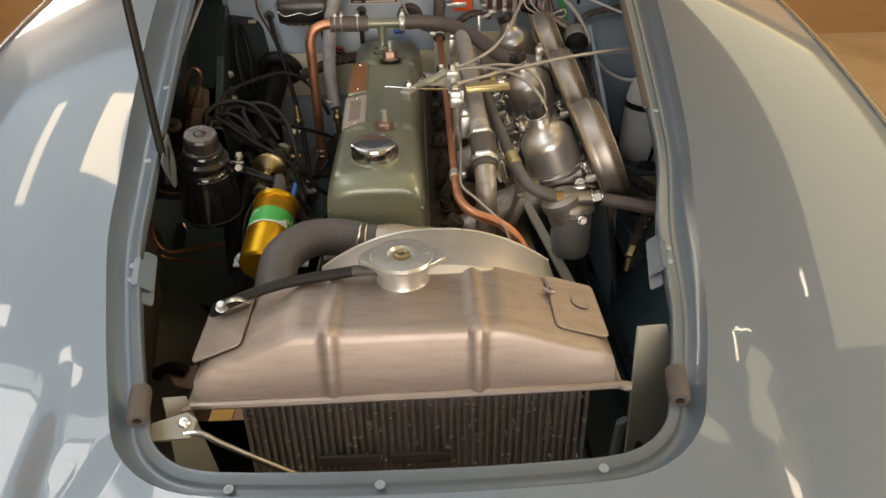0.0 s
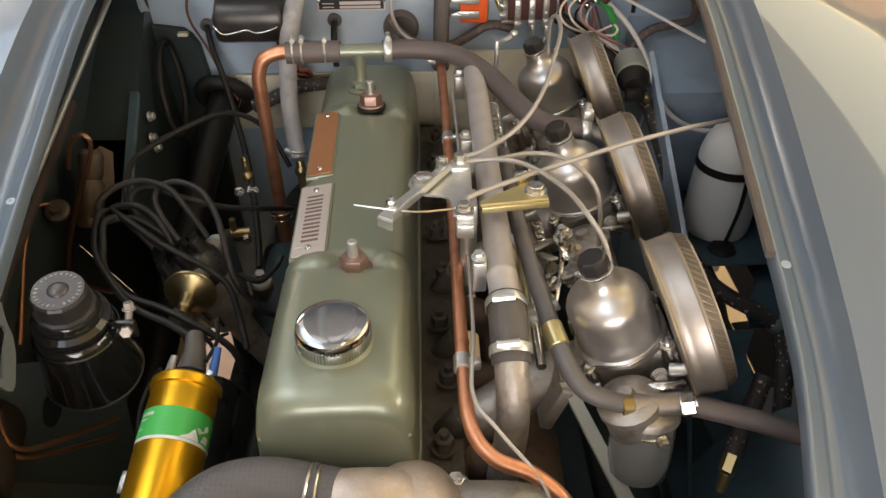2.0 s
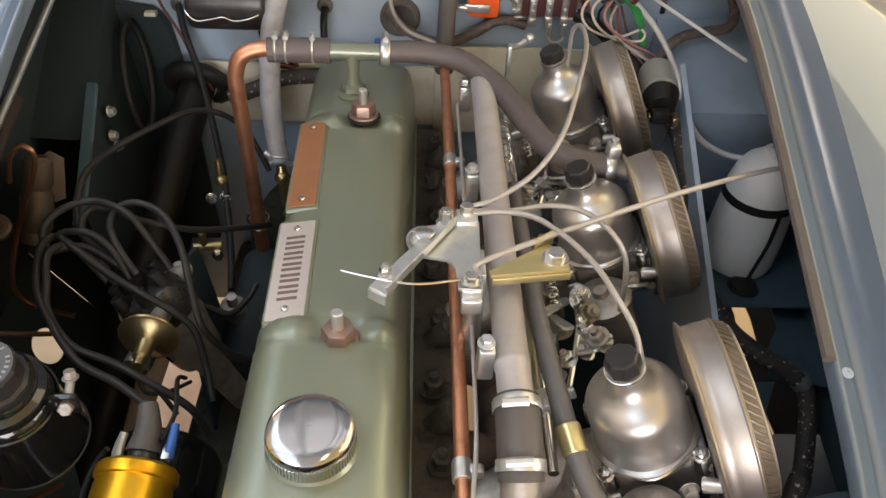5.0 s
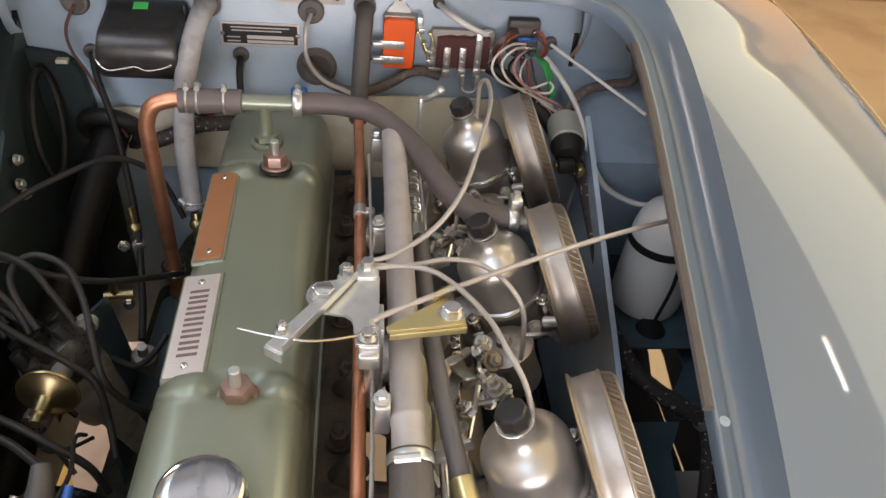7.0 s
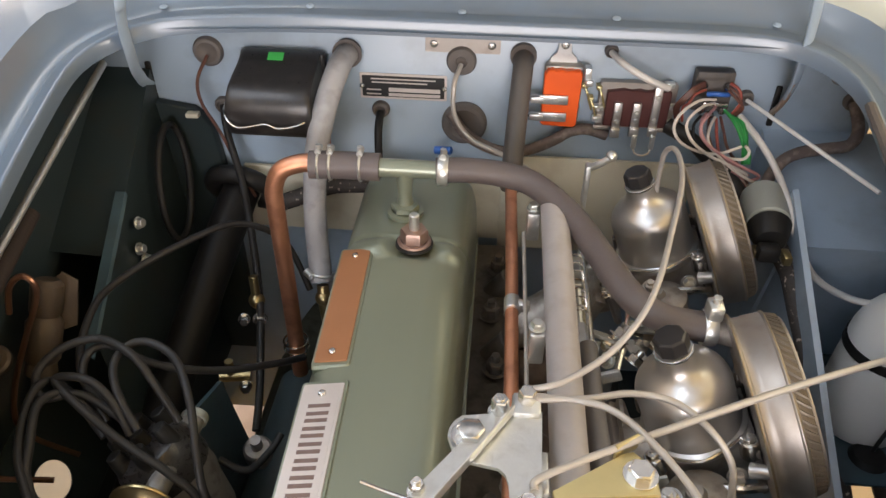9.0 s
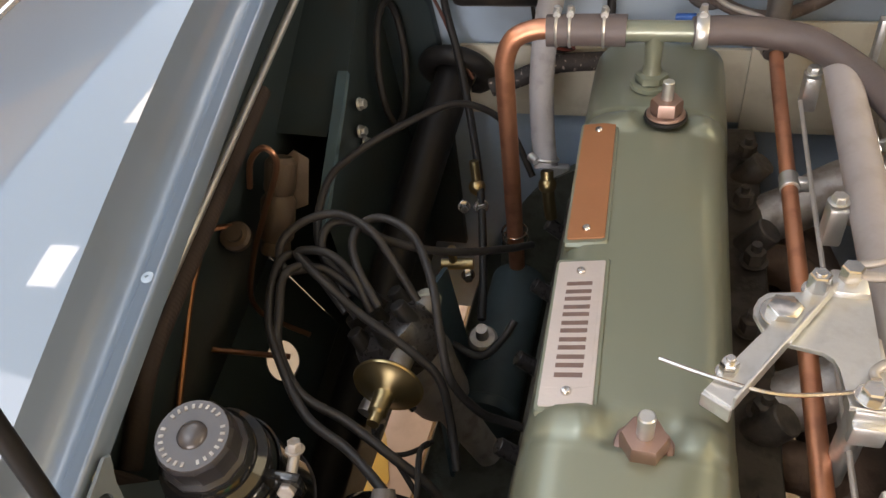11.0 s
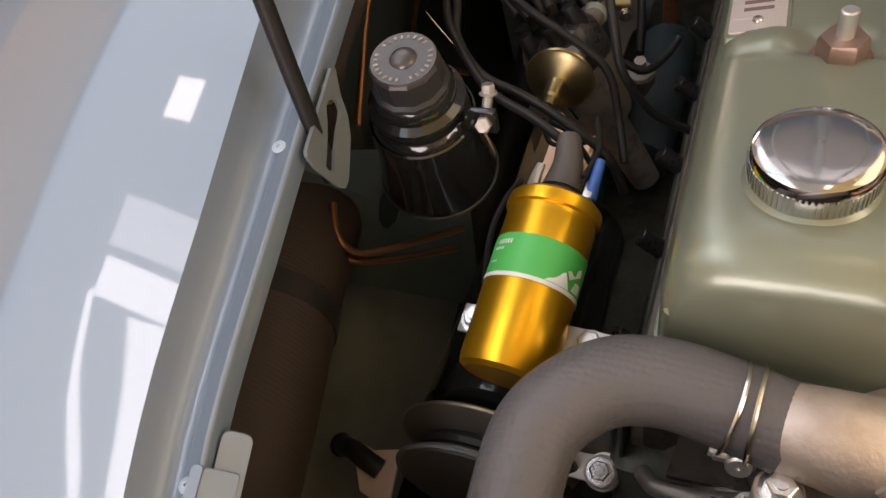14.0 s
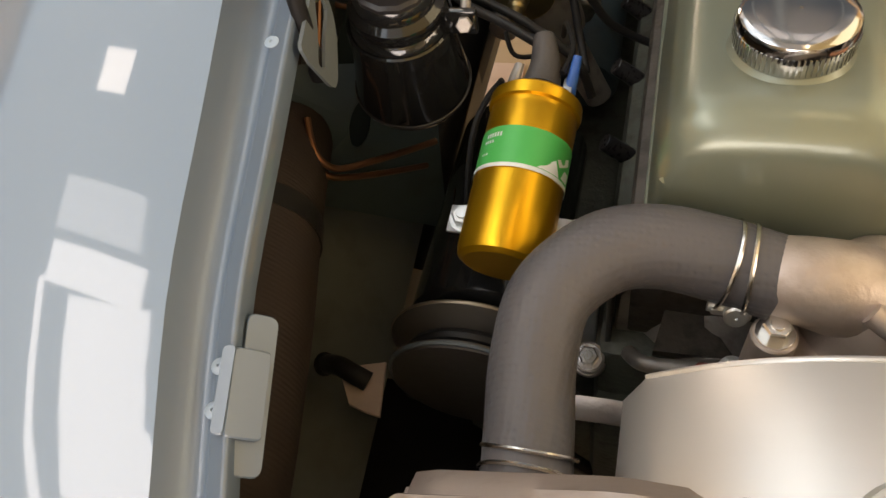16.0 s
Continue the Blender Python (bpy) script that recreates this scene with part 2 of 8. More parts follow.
SHADED_TEAL = material("shaded_bay_paint", (0.027, 0.039, 0.042), 0.36, 0.0, 0.12, 9, 160, 0.05, dirt=(0.04, 0.037, 0.03), dirt_amount=0.4, spec=0.25)
OLIVE_TEAL = material("dull_olive_teal_paint", (0.066, 0.096, 0.106), 0.5, 0.0, 0.15, 10, 160, 0.06, dirt=(0.05, 0.045, 0.035), dirt_amount=0.4)
OLIVE_GREY = material("olive_grey_paint", (0.15, 0.162, 0.146), 0.5, 0.0, 0.15, 10, 160, 0.06, dirt=(0.08, 0.07, 0.055), dirt_amount=0.4)
GREEN = material("engine_green", (0.232, 0.256, 0.194), 0.32, 0.35, 0.05, 8, 300, 0.0, coat=0.4, coat_rough=0.15, rough_vary=0.05)
BLOCK = material("engine_casting", (0.105, 0.11, 0.085), 0.42, 0.1, 0.3, 22, 200, 0.5, dirt=(0.05, 0.04, 0.03), dirt_amount=0.7, spec=0.25)
HEAD = material("oily_casting", (0.10, 0.085, 0.07), 0.5, 0.25, 0.35, 30, 170, 0.5, dirt=(0.035, 0.03, 0.025), dirt_amount=0.7, spec=0.25)
TANK = material("radiator_sheet", (0.45, 0.385, 0.35), 0.52, 0.85, 0.12, 14, 320, 0.03, dirt=(0.33, 0.28, 0.24), dirt_amount=0.4, stretch=(1, 5, 5))
CORE = material("radiator_core", (0.29, 0.275, 0.28), 0.45, 0.5, 0.3, 40, 300, 0.3, dirt=(0.5, 0.47, 0.44), dirt_amount=0.25)
COWL = material("cowl_sheet", (0.74, 0.72, 0.69), 0.36, 0.75, 0.05, 6, 500, 0.02, stretch=(1, 8, 1))
ALU = material("polished_aluminium", (0.56, 0.54, 0.525), 0.33, 0.85, 0.06, 20, 300, 0.0, dirt=(0.45, 0.41, 0.37), dirt_amount=0.2, rough_vary=0.04)
ALU_SOFT = material("brushed_aluminium", (0.42, 0.385, 0.355), 0.44, 0.85, 0.12, 25, 350, 0.08, dirt=(0.28, 0.23, 0.18), dirt_amount=0.3)
CAST = material("cast_alloy", (0.42, 0.385, 0.35), 0.48, 0.7, 0.2, 30, 240, 0.3, dirt=(0.16, 0.12, 0.09), dirt_amount=0.5)
TAN_CAST = material("tan_casting", (0.095, 0.07, 0.05), 0.5, 0.4, 0.2, 40, 260, 0.2, dirt=(0.08, 0.055, 0.04), dirt_amount=0.5)
THERMO = material("stained_alloy", (0.55, 0.47, 0.42), 0.45, 0.55, 0.12, 30, 260, 0.25, dirt=(0.34, 0.26, 0.2), dirt_amount=0.35)
STEEL = material("bright_steel", (0.66, 0.64, 0.61), 0.24, 1.0, 0.1, 60, 400, 0.05)
ZINC = material("zinc_plate", (0.66, 0.67, 0.66), 0.34, 0.85, 0.12, 45, 300, 0.06, dirt=(0.4, 0.38, 0.34), dirt_amount=0.25)
YELLOW_ZINC = material("yellow_zinc", (0.60, 0.51, 0.26), 0.33, 0.8, 0.15, 40, 300, 0.06)
CHROME = material("chrome", (0.50, 0.495, 0.49), 0.12, 1.0, 0.02, 20, 300, 0.0)
COPPER = material("copper_pipe", (0.70, 0.33, 0.20), 0.42, 0.9, 0.14, 30, 260, 0.05, dirt=(0.36, 0.13, 0.08), dirt_amount=0.35)
COPPER_DULL = material("tarnished_copper", (0.25, 0.125, 0.075), 0.35, 0.85, 0.2, 30, 260, 0.05)
COPPER_PAINT = material("copper_plaque", (0.42, 0.185, 0.085), 0.42, 0.35, 0.06, 40, 300, 0.05)
BRASS = material("brass", (0.38, 0.295, 0.15), 0.30, 0.95, 0.08, 35, 260, 0.0, rough_vary=0.05)
NUT = material("copper_washed_nut", (0.36, 0.24, 0.20), 0.38, 0.75, 0.2, 60, 300, 0.1)
GOLD = material("gold_anodised", (0.76, 0.40, 0.02), 0.30, 0.85, 0.03, 6, 30, 0.0, rough_vary=0.03)
HOSE_GREY = material("dusty_grey_hose", (0.13, 0.12, 0.118), 0.45, 0.0, 0.15, 30, 350, 0.1)
LEAD = material("ignition_lead_rubber", (0.023, 0.021, 0.020), 0.42, 0.0, 0.2, 30, 300, 0.05, spec=0.25)
CAN_CAP = material("grey_black_cap", (0.026, 0.024, 0.025), 0.3, 0.0, 0.2, 30, 300, 0.05)
CAP_FACE = material("grey_moulded_face", (0.058, 0.052, 0.053), 0.24, 0.0, 0.15, 60, 300, 0.04, dirt=(0.07, 0.06, 0.055), dirt_amount=0.4)
EDGE_DULL = material("dull_brassy_edge", (0.34, 0.28, 0.20), 0.4, 0.8, 0.12, 35, 260, 0.05)
MESH_TAN = material("oiled_tan_rib", (0.175, 0.145, 0.115), 0.45, 0.5, 0.2, 60, 400, 0.2)
MESH_BROWN = material("oiled_filter_mesh", (0.16, 0.13, 0.10), 0.5, 0.5, 0.25, 60, 400, 0.4)
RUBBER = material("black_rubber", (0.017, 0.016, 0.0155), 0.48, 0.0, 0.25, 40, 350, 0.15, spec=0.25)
HOSE = material("grey_rubber_hose", (0.085, 0.075, 0.07), 0.55, 0.0, 0.2, 30, 350, 0.2)
HOSE_BROWN = material("brown_grey_hose", (0.118, 0.097, 0.094), 0.5, 0.0, 0.15, 30, 350, 0.12)
HOSE_PALE = material("pale_dusty_hose", (0.33, 0.325, 0.335), 0.6, 0.0, 0.2, 26, 260, 0.2, dirt=(0.16, 0.15, 0.15), dirt_amount=0.45)
PULLEY = material("worn_pulley_iron", (0.105, 0.092, 0.078), 0.42, 0.4, 0.2, 20, 200, 0.1)
DUCT = material("brown_duct_fabric", (0.042, 0.031, 0.027), 0.75, 0.0, 0.12, 20, 300, 0.4, spec=0.25)
BLACK = material("gloss_black", (0.012, 0.012, 0.012), 0.14, 0.0, 0.15, 20, 300, 0.02, coat=0.6, coat_rough=0.05)
BOX_BLACK = material("black_moulding", (0.022, 0.020, 0.020), 0.3, 0.0, 0.15, 25, 300, 0.03, dirt=(0.05, 0.045, 0.042), dirt_amount=0.5, rough_vary=0.2)
BAKELITE = material("black_bakelite", (0.032, 0.028, 0.027), 0.28, 0.0, 0.2, 25, 300, 0.05)
BLACK_STRUT = material("black_painted_rod", (0.013, 0.012, 0.012), 0.5, 0.0, 0.15, 30, 300, 0.06, spec=0.25)
WHITE = material("white_plastic", (0.78, 0.76, 0.73), 0.4, 0.0, 0.03, 9, 300, 0.02)
ORANGE = material("orange_plastic", (0.78, 0.105, 0.012), 0.4, 0.0, 0.06, 30, 300, 0.03)
MAROON = material("maroon_board", (0.075, 0.02, 0.018), 0.45, 0.0, 0.12, 30, 300, 0.05)
CREAM = material("cream_board", (0.56, 0.52, 0.41), 0.55, 0.0, 0.08, 14, 260, 0.08, dirt=(0.3, 0.24, 0.16), dirt_amount=0.3)
PLATE = material("engraved_plate", (0.62, 0.56, 0.53), 0.42, 0.45, 0.08, 40, 320, 0.08)
PLATE_DARK = material("etched_letters", (0.20, 0.135, 0.12), 0.55, 0.2, 0.25, 120, 400, 0.1)
DATA_PLATE = material("black_data_plate", (0.03, 0.03, 0.032), 0.35, 0.3, 0.15, 40, 300, 0.05)
LABEL_GREEN = material("green_label", (0.05, 0.46, 0.10), 0.45, 0.0, 0.08, 25, 300, 0.02)
LABEL_WHITE = material("label_white", (0.75, 0.78, 0.74), 0.45, 0.0, 0.05, 25, 300, 0.02)
BLUE_CLIP = material("blue_terminal", (0.03, 0.12, 0.42), 0.4, 0.0, 0.08, 25, 300, 0.03)
WIRE_PALE = material("white_rod_paint", (0.74, 0.72, 0.70), 0.4, 0.0, 0.04, 40, 300, 0.03)
WIRE_WHITE = material("white_wire", (0.62, 0.56, 0.50), 0.45, 0.0, 0.08, 40, 300, 0.04)
WIRE_PINK = material("pink_wire", (0.44, 0.22, 0.22), 0.45, 0.0, 0.1, 40, 300, 0.04)
WIRE_GREEN = material("green_wire", (0.02, 0.25, 0.06), 0.4, 0.0, 0.1, 40, 300, 0.04)
WIRE_BROWN = material("brown_wire", (0.10, 0.04, 0.03), 0.45, 0.0, 0.1, 40, 300, 0.04)
WIRE_RED = material("red_brown_wire", (0.30, 0.07, 0.05), 0.45, 0.0, 0.1, 40, 300, 0.04)
CABLE_GREY = material("grey_cable_sheath", (0.42, 0.39, 0.36), 0.36, 0.3, 0.08, 60, 500, 0.1)
CABLE_WHITE = material("white_plastic_tube", (0.60, 0.575, 0.55), 0.4, 0.0, 0.06, 40, 300, 0.04)
BRAID = material("brown_grey_braid", (0.115, 0.088, 0.078), 0.7, 0.0, 0.3, 50, 350, 0.4, dirt=(0.30, 0.24, 0.21), dirt_amount=0.5)
HINGE_TAN = material("bare_brown_hinge_end", (0.34, 0.235, 0.165), 0.45, 0.2, 0.12, 30, 300, 0.05)
GLASS_FLASK = material("cloudy_bowl", (0.33, 0.335, 0.33), 0.18, 0.55, 0.1, 20, 300, 0.02)
PALE_GREEN = material("pale_grey_bracket_paint", (0.36, 0.37, 0.33), 0.45, 0.0, 0.08, 18, 250, 0.06)
SEAL = material("perished_rubber_seal", (0.11, 0.095, 0.088), 0.6, 0.0, 0.2, 40, 280, 0.25)
SILVER = material("silver_painted_tube", (0.50, 0.465, 0.46), 0.5, 0.25, 0.08, 25, 300, 0.06, dirt=(0.36, 0.31, 0.27), dirt_amount=0.3)
EXHAUST = material("heat_browned_iron", (0.17, 0.115, 0.085), 0.6, 0.4, 0.3, 28, 160, 0.6, dirt=(0.07, 0.045, 0.035), dirt_amount=0.6)


def flecked(name, base, fleck, scale):
    """Woven wiring cover: dark, with small pale flecks."""
    m = material(name, base, 0.7, 0.0, 0.25, 50, 350, 0.4, dirt=fleck, dirt_amount=0.85)
    for node in m.node_tree.nodes:
        if node.bl_idname == "ShaderNodeValToRGB":
            node.color_ramp.elements[0].position, node.color_ramp.elements[1].position = 0.62, 0.66
        if node.bl_idname == "ShaderNodeTexNoise" and node.inputs["Detail"].default_value == 8:
            node.inputs["Scale"].default_value = scale
    return m


LOOM = flecked("braided_loom", (0.04, 0.033, 0.030), (0.5, 0.42, 0.36), 210)


def woven(name, col, scale):
    """Hose rubber with the dimples of its fabric."""
    m = material(name, col, 0.5, 0.0, 0.12, 20, 300, 0.0)
    n, l = m.node_tree.nodes, m.node_tree.links
    tc, vo, bp = n.new("ShaderNodeTexCoord"), n.new("ShaderNodeTexVoronoi"), n.new("ShaderNodeBump")
    vo.feature = "SMOOTH_F1"
    vo.inputs["Smoothness"].default_value = 1.0
    vo.inputs["Scale"].default_value, vo.inputs["Randomness"].default_value = scale, 0.3
    bp.inputs["Strength"].default_value, bp.inputs["Distance"].default_value = 0.45, 0.002
    l.new(tc.outputs["Object"], vo.inputs["Vector"])
    l.new(vo.outputs["Distance"], bp.inputs["Height"])
    l.new(bp.outputs["Normal"], n["Principled BSDF"].inputs["Normal"])
    return m


n, l = DUCT.node_tree.nodes, DUCT.node_tree.links
ribs, coords, lift = n.new("ShaderNodeTexWave"), n.new("ShaderNodeTexCoord"), n.new("ShaderNodeBump")
ribs.bands_direction = "Y"
ribs.inputs["Scale"].default_value, ribs.inputs["Distortion"].default_value, ribs.inputs["Detail"].default_value = 95, 1.2, 2
lift.inputs["Strength"].default_value, lift.inputs["Distance"].default_value = 0.18, 0.001
l.new(coords.outputs["Object"], ribs.inputs["Vector"])
l.new(ribs.outputs["Fac"], lift.inputs["Height"])
l.new(lift.outputs["Normal"], n["Principled BSDF"].inputs["Normal"])
RAD_HOSE = woven("woven_coolant_hose", (0.108, 0.103, 0.110), 270)
FLOOR = material("garage_floor", (0.46, 0.36, 0.24), 0.6, 0.0, 0.14, 1.1, 40, 0.12, dirt=(0.24, 0.17, 0.10), dirt_amount=0.5)
WALL_CREAM = material("cream_wall", (0.66, 0.585, 0.43), 0.75, 0.0, 0.06, 1.2, 60, 0.15, dirt=(0.48, 0.40, 0.28), dirt_amount=0.4)
WALL_STAINED = material("stained_plaster", (0.74, 0.55, 0.34), 0.75, 0.0, 0.08, 2.5, 60, 0.12, dirt=(0.40, 0.31, 0.21), dirt_amount=0.5)
WALL_GREY = material("flat_grey_wall", (0.30, 0.295, 0.285), 0.6, 0.0, 0.08, 2.0, 60, 0.1)
WALL_PALE = material("pale_wall", (0.62, 0.54, 0.40), 0.75, 0.0, 0.05, 1.2, 60, 0.12)
PLY = material("brown_plywood", (0.36, 0.215, 0.10), 0.6, 0.0, 0.16, 2.2, 60, 0.15, stretch=(1, 1, 6))
CEILING_CREAM = material("cream_ceiling_boards", (0.74, 0.65, 0.36), 0.7, 0.0, 0.06, 1.0, 60, 0.1)
FLOOR_SHEET = material("pinkish_floor_sheet", (0.62, 0.50, 0.44), 0.6, 0.0, 0.1, 8, 90, 0.1, dirt=(0.42, 0.31, 0.25), dirt_amount=0.4)
YELLOW_PAINT = material("worn_yellow_paint", (0.72, 0.47, 0.08), 0.55, 0.0, 0.15, 12, 120, 0.1, dirt=(0.5, 0.38, 0.28), dirt_amount=0.5)
# White ceiling with the sky's blue put into its colour.
CEILING = material("sky_tinted_white", (0.64, 0.74, 0.87), 0.8, 0.0, 0.04, 1.0, 60, 0.1)


# ---- the garage ----
def walls():
    x0, x1, y0, y1, top = -3.4, 3.2, -4.0, 4.4, 2.8
    solo("floor", Geo().box(((x0 + x1) / 2, (y0 + y1) / 2, -0.05), (x1 - x0 + 0.4, y1 - y0 + 0.4, 0.1)), FLOOR, "tan worn garage floor with stains", "floor", kind="structure")
    # Paler sheet laid on the floor for the lit strip below the bay.
    g = Geo().box((-0.457, 1.44, 0.004), (0.225, 0.94, 0.006), 0.001)
    sheet = thing("lit_floor_strip", "pinkish grey stained strip of floor, made paler for the light on it", "sheet", (-0.47, 1.62, 0.0), kind="structure")
    part("sheet", g, FLOOR_SHEET, sheet)
    part("yellow_patch", Geo().plate([(-0.48, 1.36), (-0.40, 1.34), (-0.39, 1.45), (-0.42, 1.53), (-0.46, 1.60), (-0.50, 1.62)], 0.002, pose(0, 0, 0.0075)), YELLOW_PAINT, sheet, "worn yellow paint mark")
    holes = ROOF_HOLES
    xs = sorted({x0 - 0.2, 0.3, x1 + 0.2, *(q for h in holes for q in h[:2])})
    ys = sorted({y0 - 0.2, y1 + 0.2, *(q for h in holes for q in h[2:])})
    g, boards = Geo(), Geo()
    for xa, xb in zip(xs, xs[1:]):
        for ya, yb in zip(ys, ys[1:]):
            mx, my = (xa + xb) / 2, (ya + yb) / 2
            if not any(h[0] < mx < h[1] and h[2] < my < h[3] for h in holes):
                (g if mx < 0.3 else boards).box((mx, my, top + 0.05), (xb - xa, yb - ya, 0.1))
    solo("ceiling", g, CEILING, "pale garage ceiling with skylights", "ceiling", kind="structure")
    solo("ceiling", boards, CEILING_CREAM, "cream boarded garage ceiling with openings for added lights", "ceiling", kind="structure")

    def pierced(name, label, mat, along, at, lo, hi, holes):
        """A wall with openings (a, b, low, high) through it."""
        g = Geo()

        def slab(a, b, z0, z1):
            if b - a > 1e-3 and z1 - z0 > 1e-3:
                c, s = ((a + b) / 2, at, (z0 + z1) / 2), (b - a, 0.16, z1 - z0)
                g.box(c if along == "x" else (c[1], c[0], c[2]), s if along == "x" else (s[1], s[0], s[2]))

        last = lo
        for a, b, z0, z1 in sorted(holes):
            slab(last, a, 0, top)
            slab(a, b, 0, z0)
            slab(a, b, z1, top)
            last = b
        slab(last, hi, 0, top)
        solo(name, g, mat, label, "wall", kind="structure")

    part_wall = thing("wall_partition", "stained tan plaster partition wall beside the car", "wall", (-2.0, 1.0, 0.0), kind="structure")
    part("plaster", Geo().box((-2.01, 1.0, top / 2), (0.12, 4.4, top - 0.004)), WALL_STAINED, part_wall)
    # Flat grey area over the lower plaster, its top edge raked up.
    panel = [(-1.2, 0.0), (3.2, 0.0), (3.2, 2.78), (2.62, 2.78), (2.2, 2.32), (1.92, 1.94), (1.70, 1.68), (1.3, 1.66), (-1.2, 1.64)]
    part("grey_area", Geo().plate(panel, 0.012, pose(-1.949, 0, 0, 90, 0, 90)), WALL_GREY, part_wall, "grey area with a raked top edge")
    pierced("wall_west", "beige plastered garage wall", WALL_PALE, "y", x0 - 0.08, y0, y1, [])
    pierced("wall_east", "cream plastered garage wall with an added window", WALL_CREAM, "y", x1 + 0.08, y0, y1, [(-0.6, 1.0, 1.2, 2.3)])
    pierced("wall_south", "cream garage wall with an open door", WALL_CREAM, "x", y0 - 0.08, x0 - 0.16, x1 + 0.16, [(-1.4, 1.6, 0.0, 2.35)])
    pierced("wall_north", "brown plywood end wall", PLY, "x", y1 + 0.08, x0 - 0.16, x1 + 0.16, [(-3.1, -1.9, 1.0, 2.2)])
    # The window frame round the added side light; no window is known here.
    for k, (y, w, x) in enumerate(((0.2, 1.6, x1),)):
        w_ob = thing(f"window_{k + 1}", "added unseen window, white framed with one mullion", "window", (x, y, 1.2), kind="structure")
        z0, z1 = 1.2, 2.3
        for a in (y - w / 2 + 0.03, y + w / 2 - 0.03, y + 0.15):
            part("window_frame", Geo().box((x + 0.08, a, (z0 + z1) / 2), (0.06, 0.06, z1 - z0), 0.006), CEILING, w_ob)
        for z in (z0 + 0.03, z1 - 0.03):
            part("window_frame", Geo().box((x + 0.08, y, z), (0.055, w - 0.12, 0.06), 0.006), CEILING, w_ob)
    # Unseen opaque sheet, added to keep sun and sky off the car.
    sheet = Geo().box(((OPAL[0] + OPAL[1]) / 2, (OPAL[2] + OPAL[3]) / 2, 2.93), (OPAL[1] - OPAL[0] + 0.1, OPAL[3] - OPAL[2] + 0.1, 0.03), 0.004)
    solo("sun_block_sheet", sheet, CEILING, "opaque pale sheet added over the roof lamps to block the sun", "roof sheet", kind="structure")
    board = Geo().box((3.165, 1.7, 0.62), (0.03, 5.0, 1.24), 0.004)
    solo("wall_board", board, PLY, "brown plywood boarding along the wall", "wall board", kind="structure")


walls()

# ---- the car's front bodywork ----
HALF = ((0.52, 0.19), (0.56, 0.222), (0.66, 0.253), (0.79, 0.276), (0.90, 0.298), (0.99, 0.309), (1.19, 0.331), (1.32, 0.345), (1.45, 0.353))
SLOPES = ((0.30, 0.1845), (0.35, 0.2164), (0.40, 0.1472), (0.45, 0.0485), (0.50, -0.0638), (0.565, -0.1900))
SEAM = 0.565                    # half the distance between the wing seams


def crown(d, y):
    """Height of the skin over the rim: a dome across the wing that also bows a little along the car."""
    if d < 0.30:
        return 0.004 + 0.0095 * (d / 0.30) ** 5.8
    h = 0.0135
    for (a, sa), (b, sb) in zip(SLOPES, SLOPES[1:]):
        if d <= a:
            break
        e = min(d, b)
        h += (e - a) * (sa + sa + (sb - sa) * (e - a) / (b - a)) / 2
    w = min(1.0, (d - 0.30) / 0.265)
    w = w * w * (3 - 2 * w)
    if y < 0.70:
        h -= 0.35 * (0.70 - max(0.3, y)) ** 2
    return h - (0.0065 * (y - 1.25) + 0.1763 * (max(0.45, y) - 1.0) ** 2) * w


def opening(n_side=36, n_corner=9, n_end=12):
    """The outline of the bonnet opening, from the front right corner round to the left, in plan."""
    front, back, rf, rb = 0.511, 1.505, 0.055, 0.085
    right = []
    half_front = curve_at(front + rf, HALF)
    for k in range(n_end // 2):
        right.append((k / (n_end // 2) * (half_front - rf - 0.01), front + 0.004 * (k / (n_end // 2)) ** 2))
    for k in range(n_corner + 1):
        a = radians(90 * k / n_corner)
        right.append((half_front - rf - 0.01 + (rf + 0.01) * math.sin(a), front + 0.004 + rf * (1 - math.cos(a))))
    y0, y1 = front + rf + 0.012, back - rb
    for k in range(n_side + 1):
        y = y0 + (y1 - y0) * k / n_side
        right.append((curve_at(y, HALF), y))
    h = curve_at(back - rb, HALF)
    for k in range(1, n_corner + 1):
        a = radians(90 * k / n_corner)
        right.append((h - rb + rb * math.cos(a), back - rb + rb * math.sin(a)))
    for k in range(1, n_end // 2):
        right.append(((h - rb) * (1 - k / (n_end // 2)), back))
    loop = right + [(0, back)] + [(-x, y) for x, y in reversed(right[1:])]
    # even out the outline
    for _ in range(3):
        loop = [((loop[i - 1][0] + 2 * loop[i][0] + loop[(i + 1) % len(loop)][0]) / 4, (loop[i - 1][1] + 2 * loop[i][1] + loop[(i + 1) % len(loop)][1]) / 4) for i in range(len(loop))]
    # the front of the opening sits a little to one side
    return [Vector((XC + x - 0.0085 * math.exp(-((y - 0.775) / 0.085) ** 2), y)) for x, y in loop]


LOOP = opening()


def scuttle_rise(x, y, s=1.0):
    """At the scuttle the gutter's ledge slopes up towards the back, and it sits lower on the driver's side."""
    back = max(0.0, min(1.0, (y - 1.40) / 0.10))
    side = max(0.0, min(1.0, (x + 0.30) / 0.22))
    far = max(0.0, min(1.0, (0.60 - abs(x - XC)) / 0.16))
    return back * back * (3 - 2 * back) * far * (0.003 + 0.008 * s - 0.008 * (1 - side * side * (3 - 2 * side)))


def outward(i):
    a, b = LOOP[i - 1], LOOP[(i + 1) % len(LOOP)]
    d = (b - a).normalized()
    return Vector((d.y, -d.x))


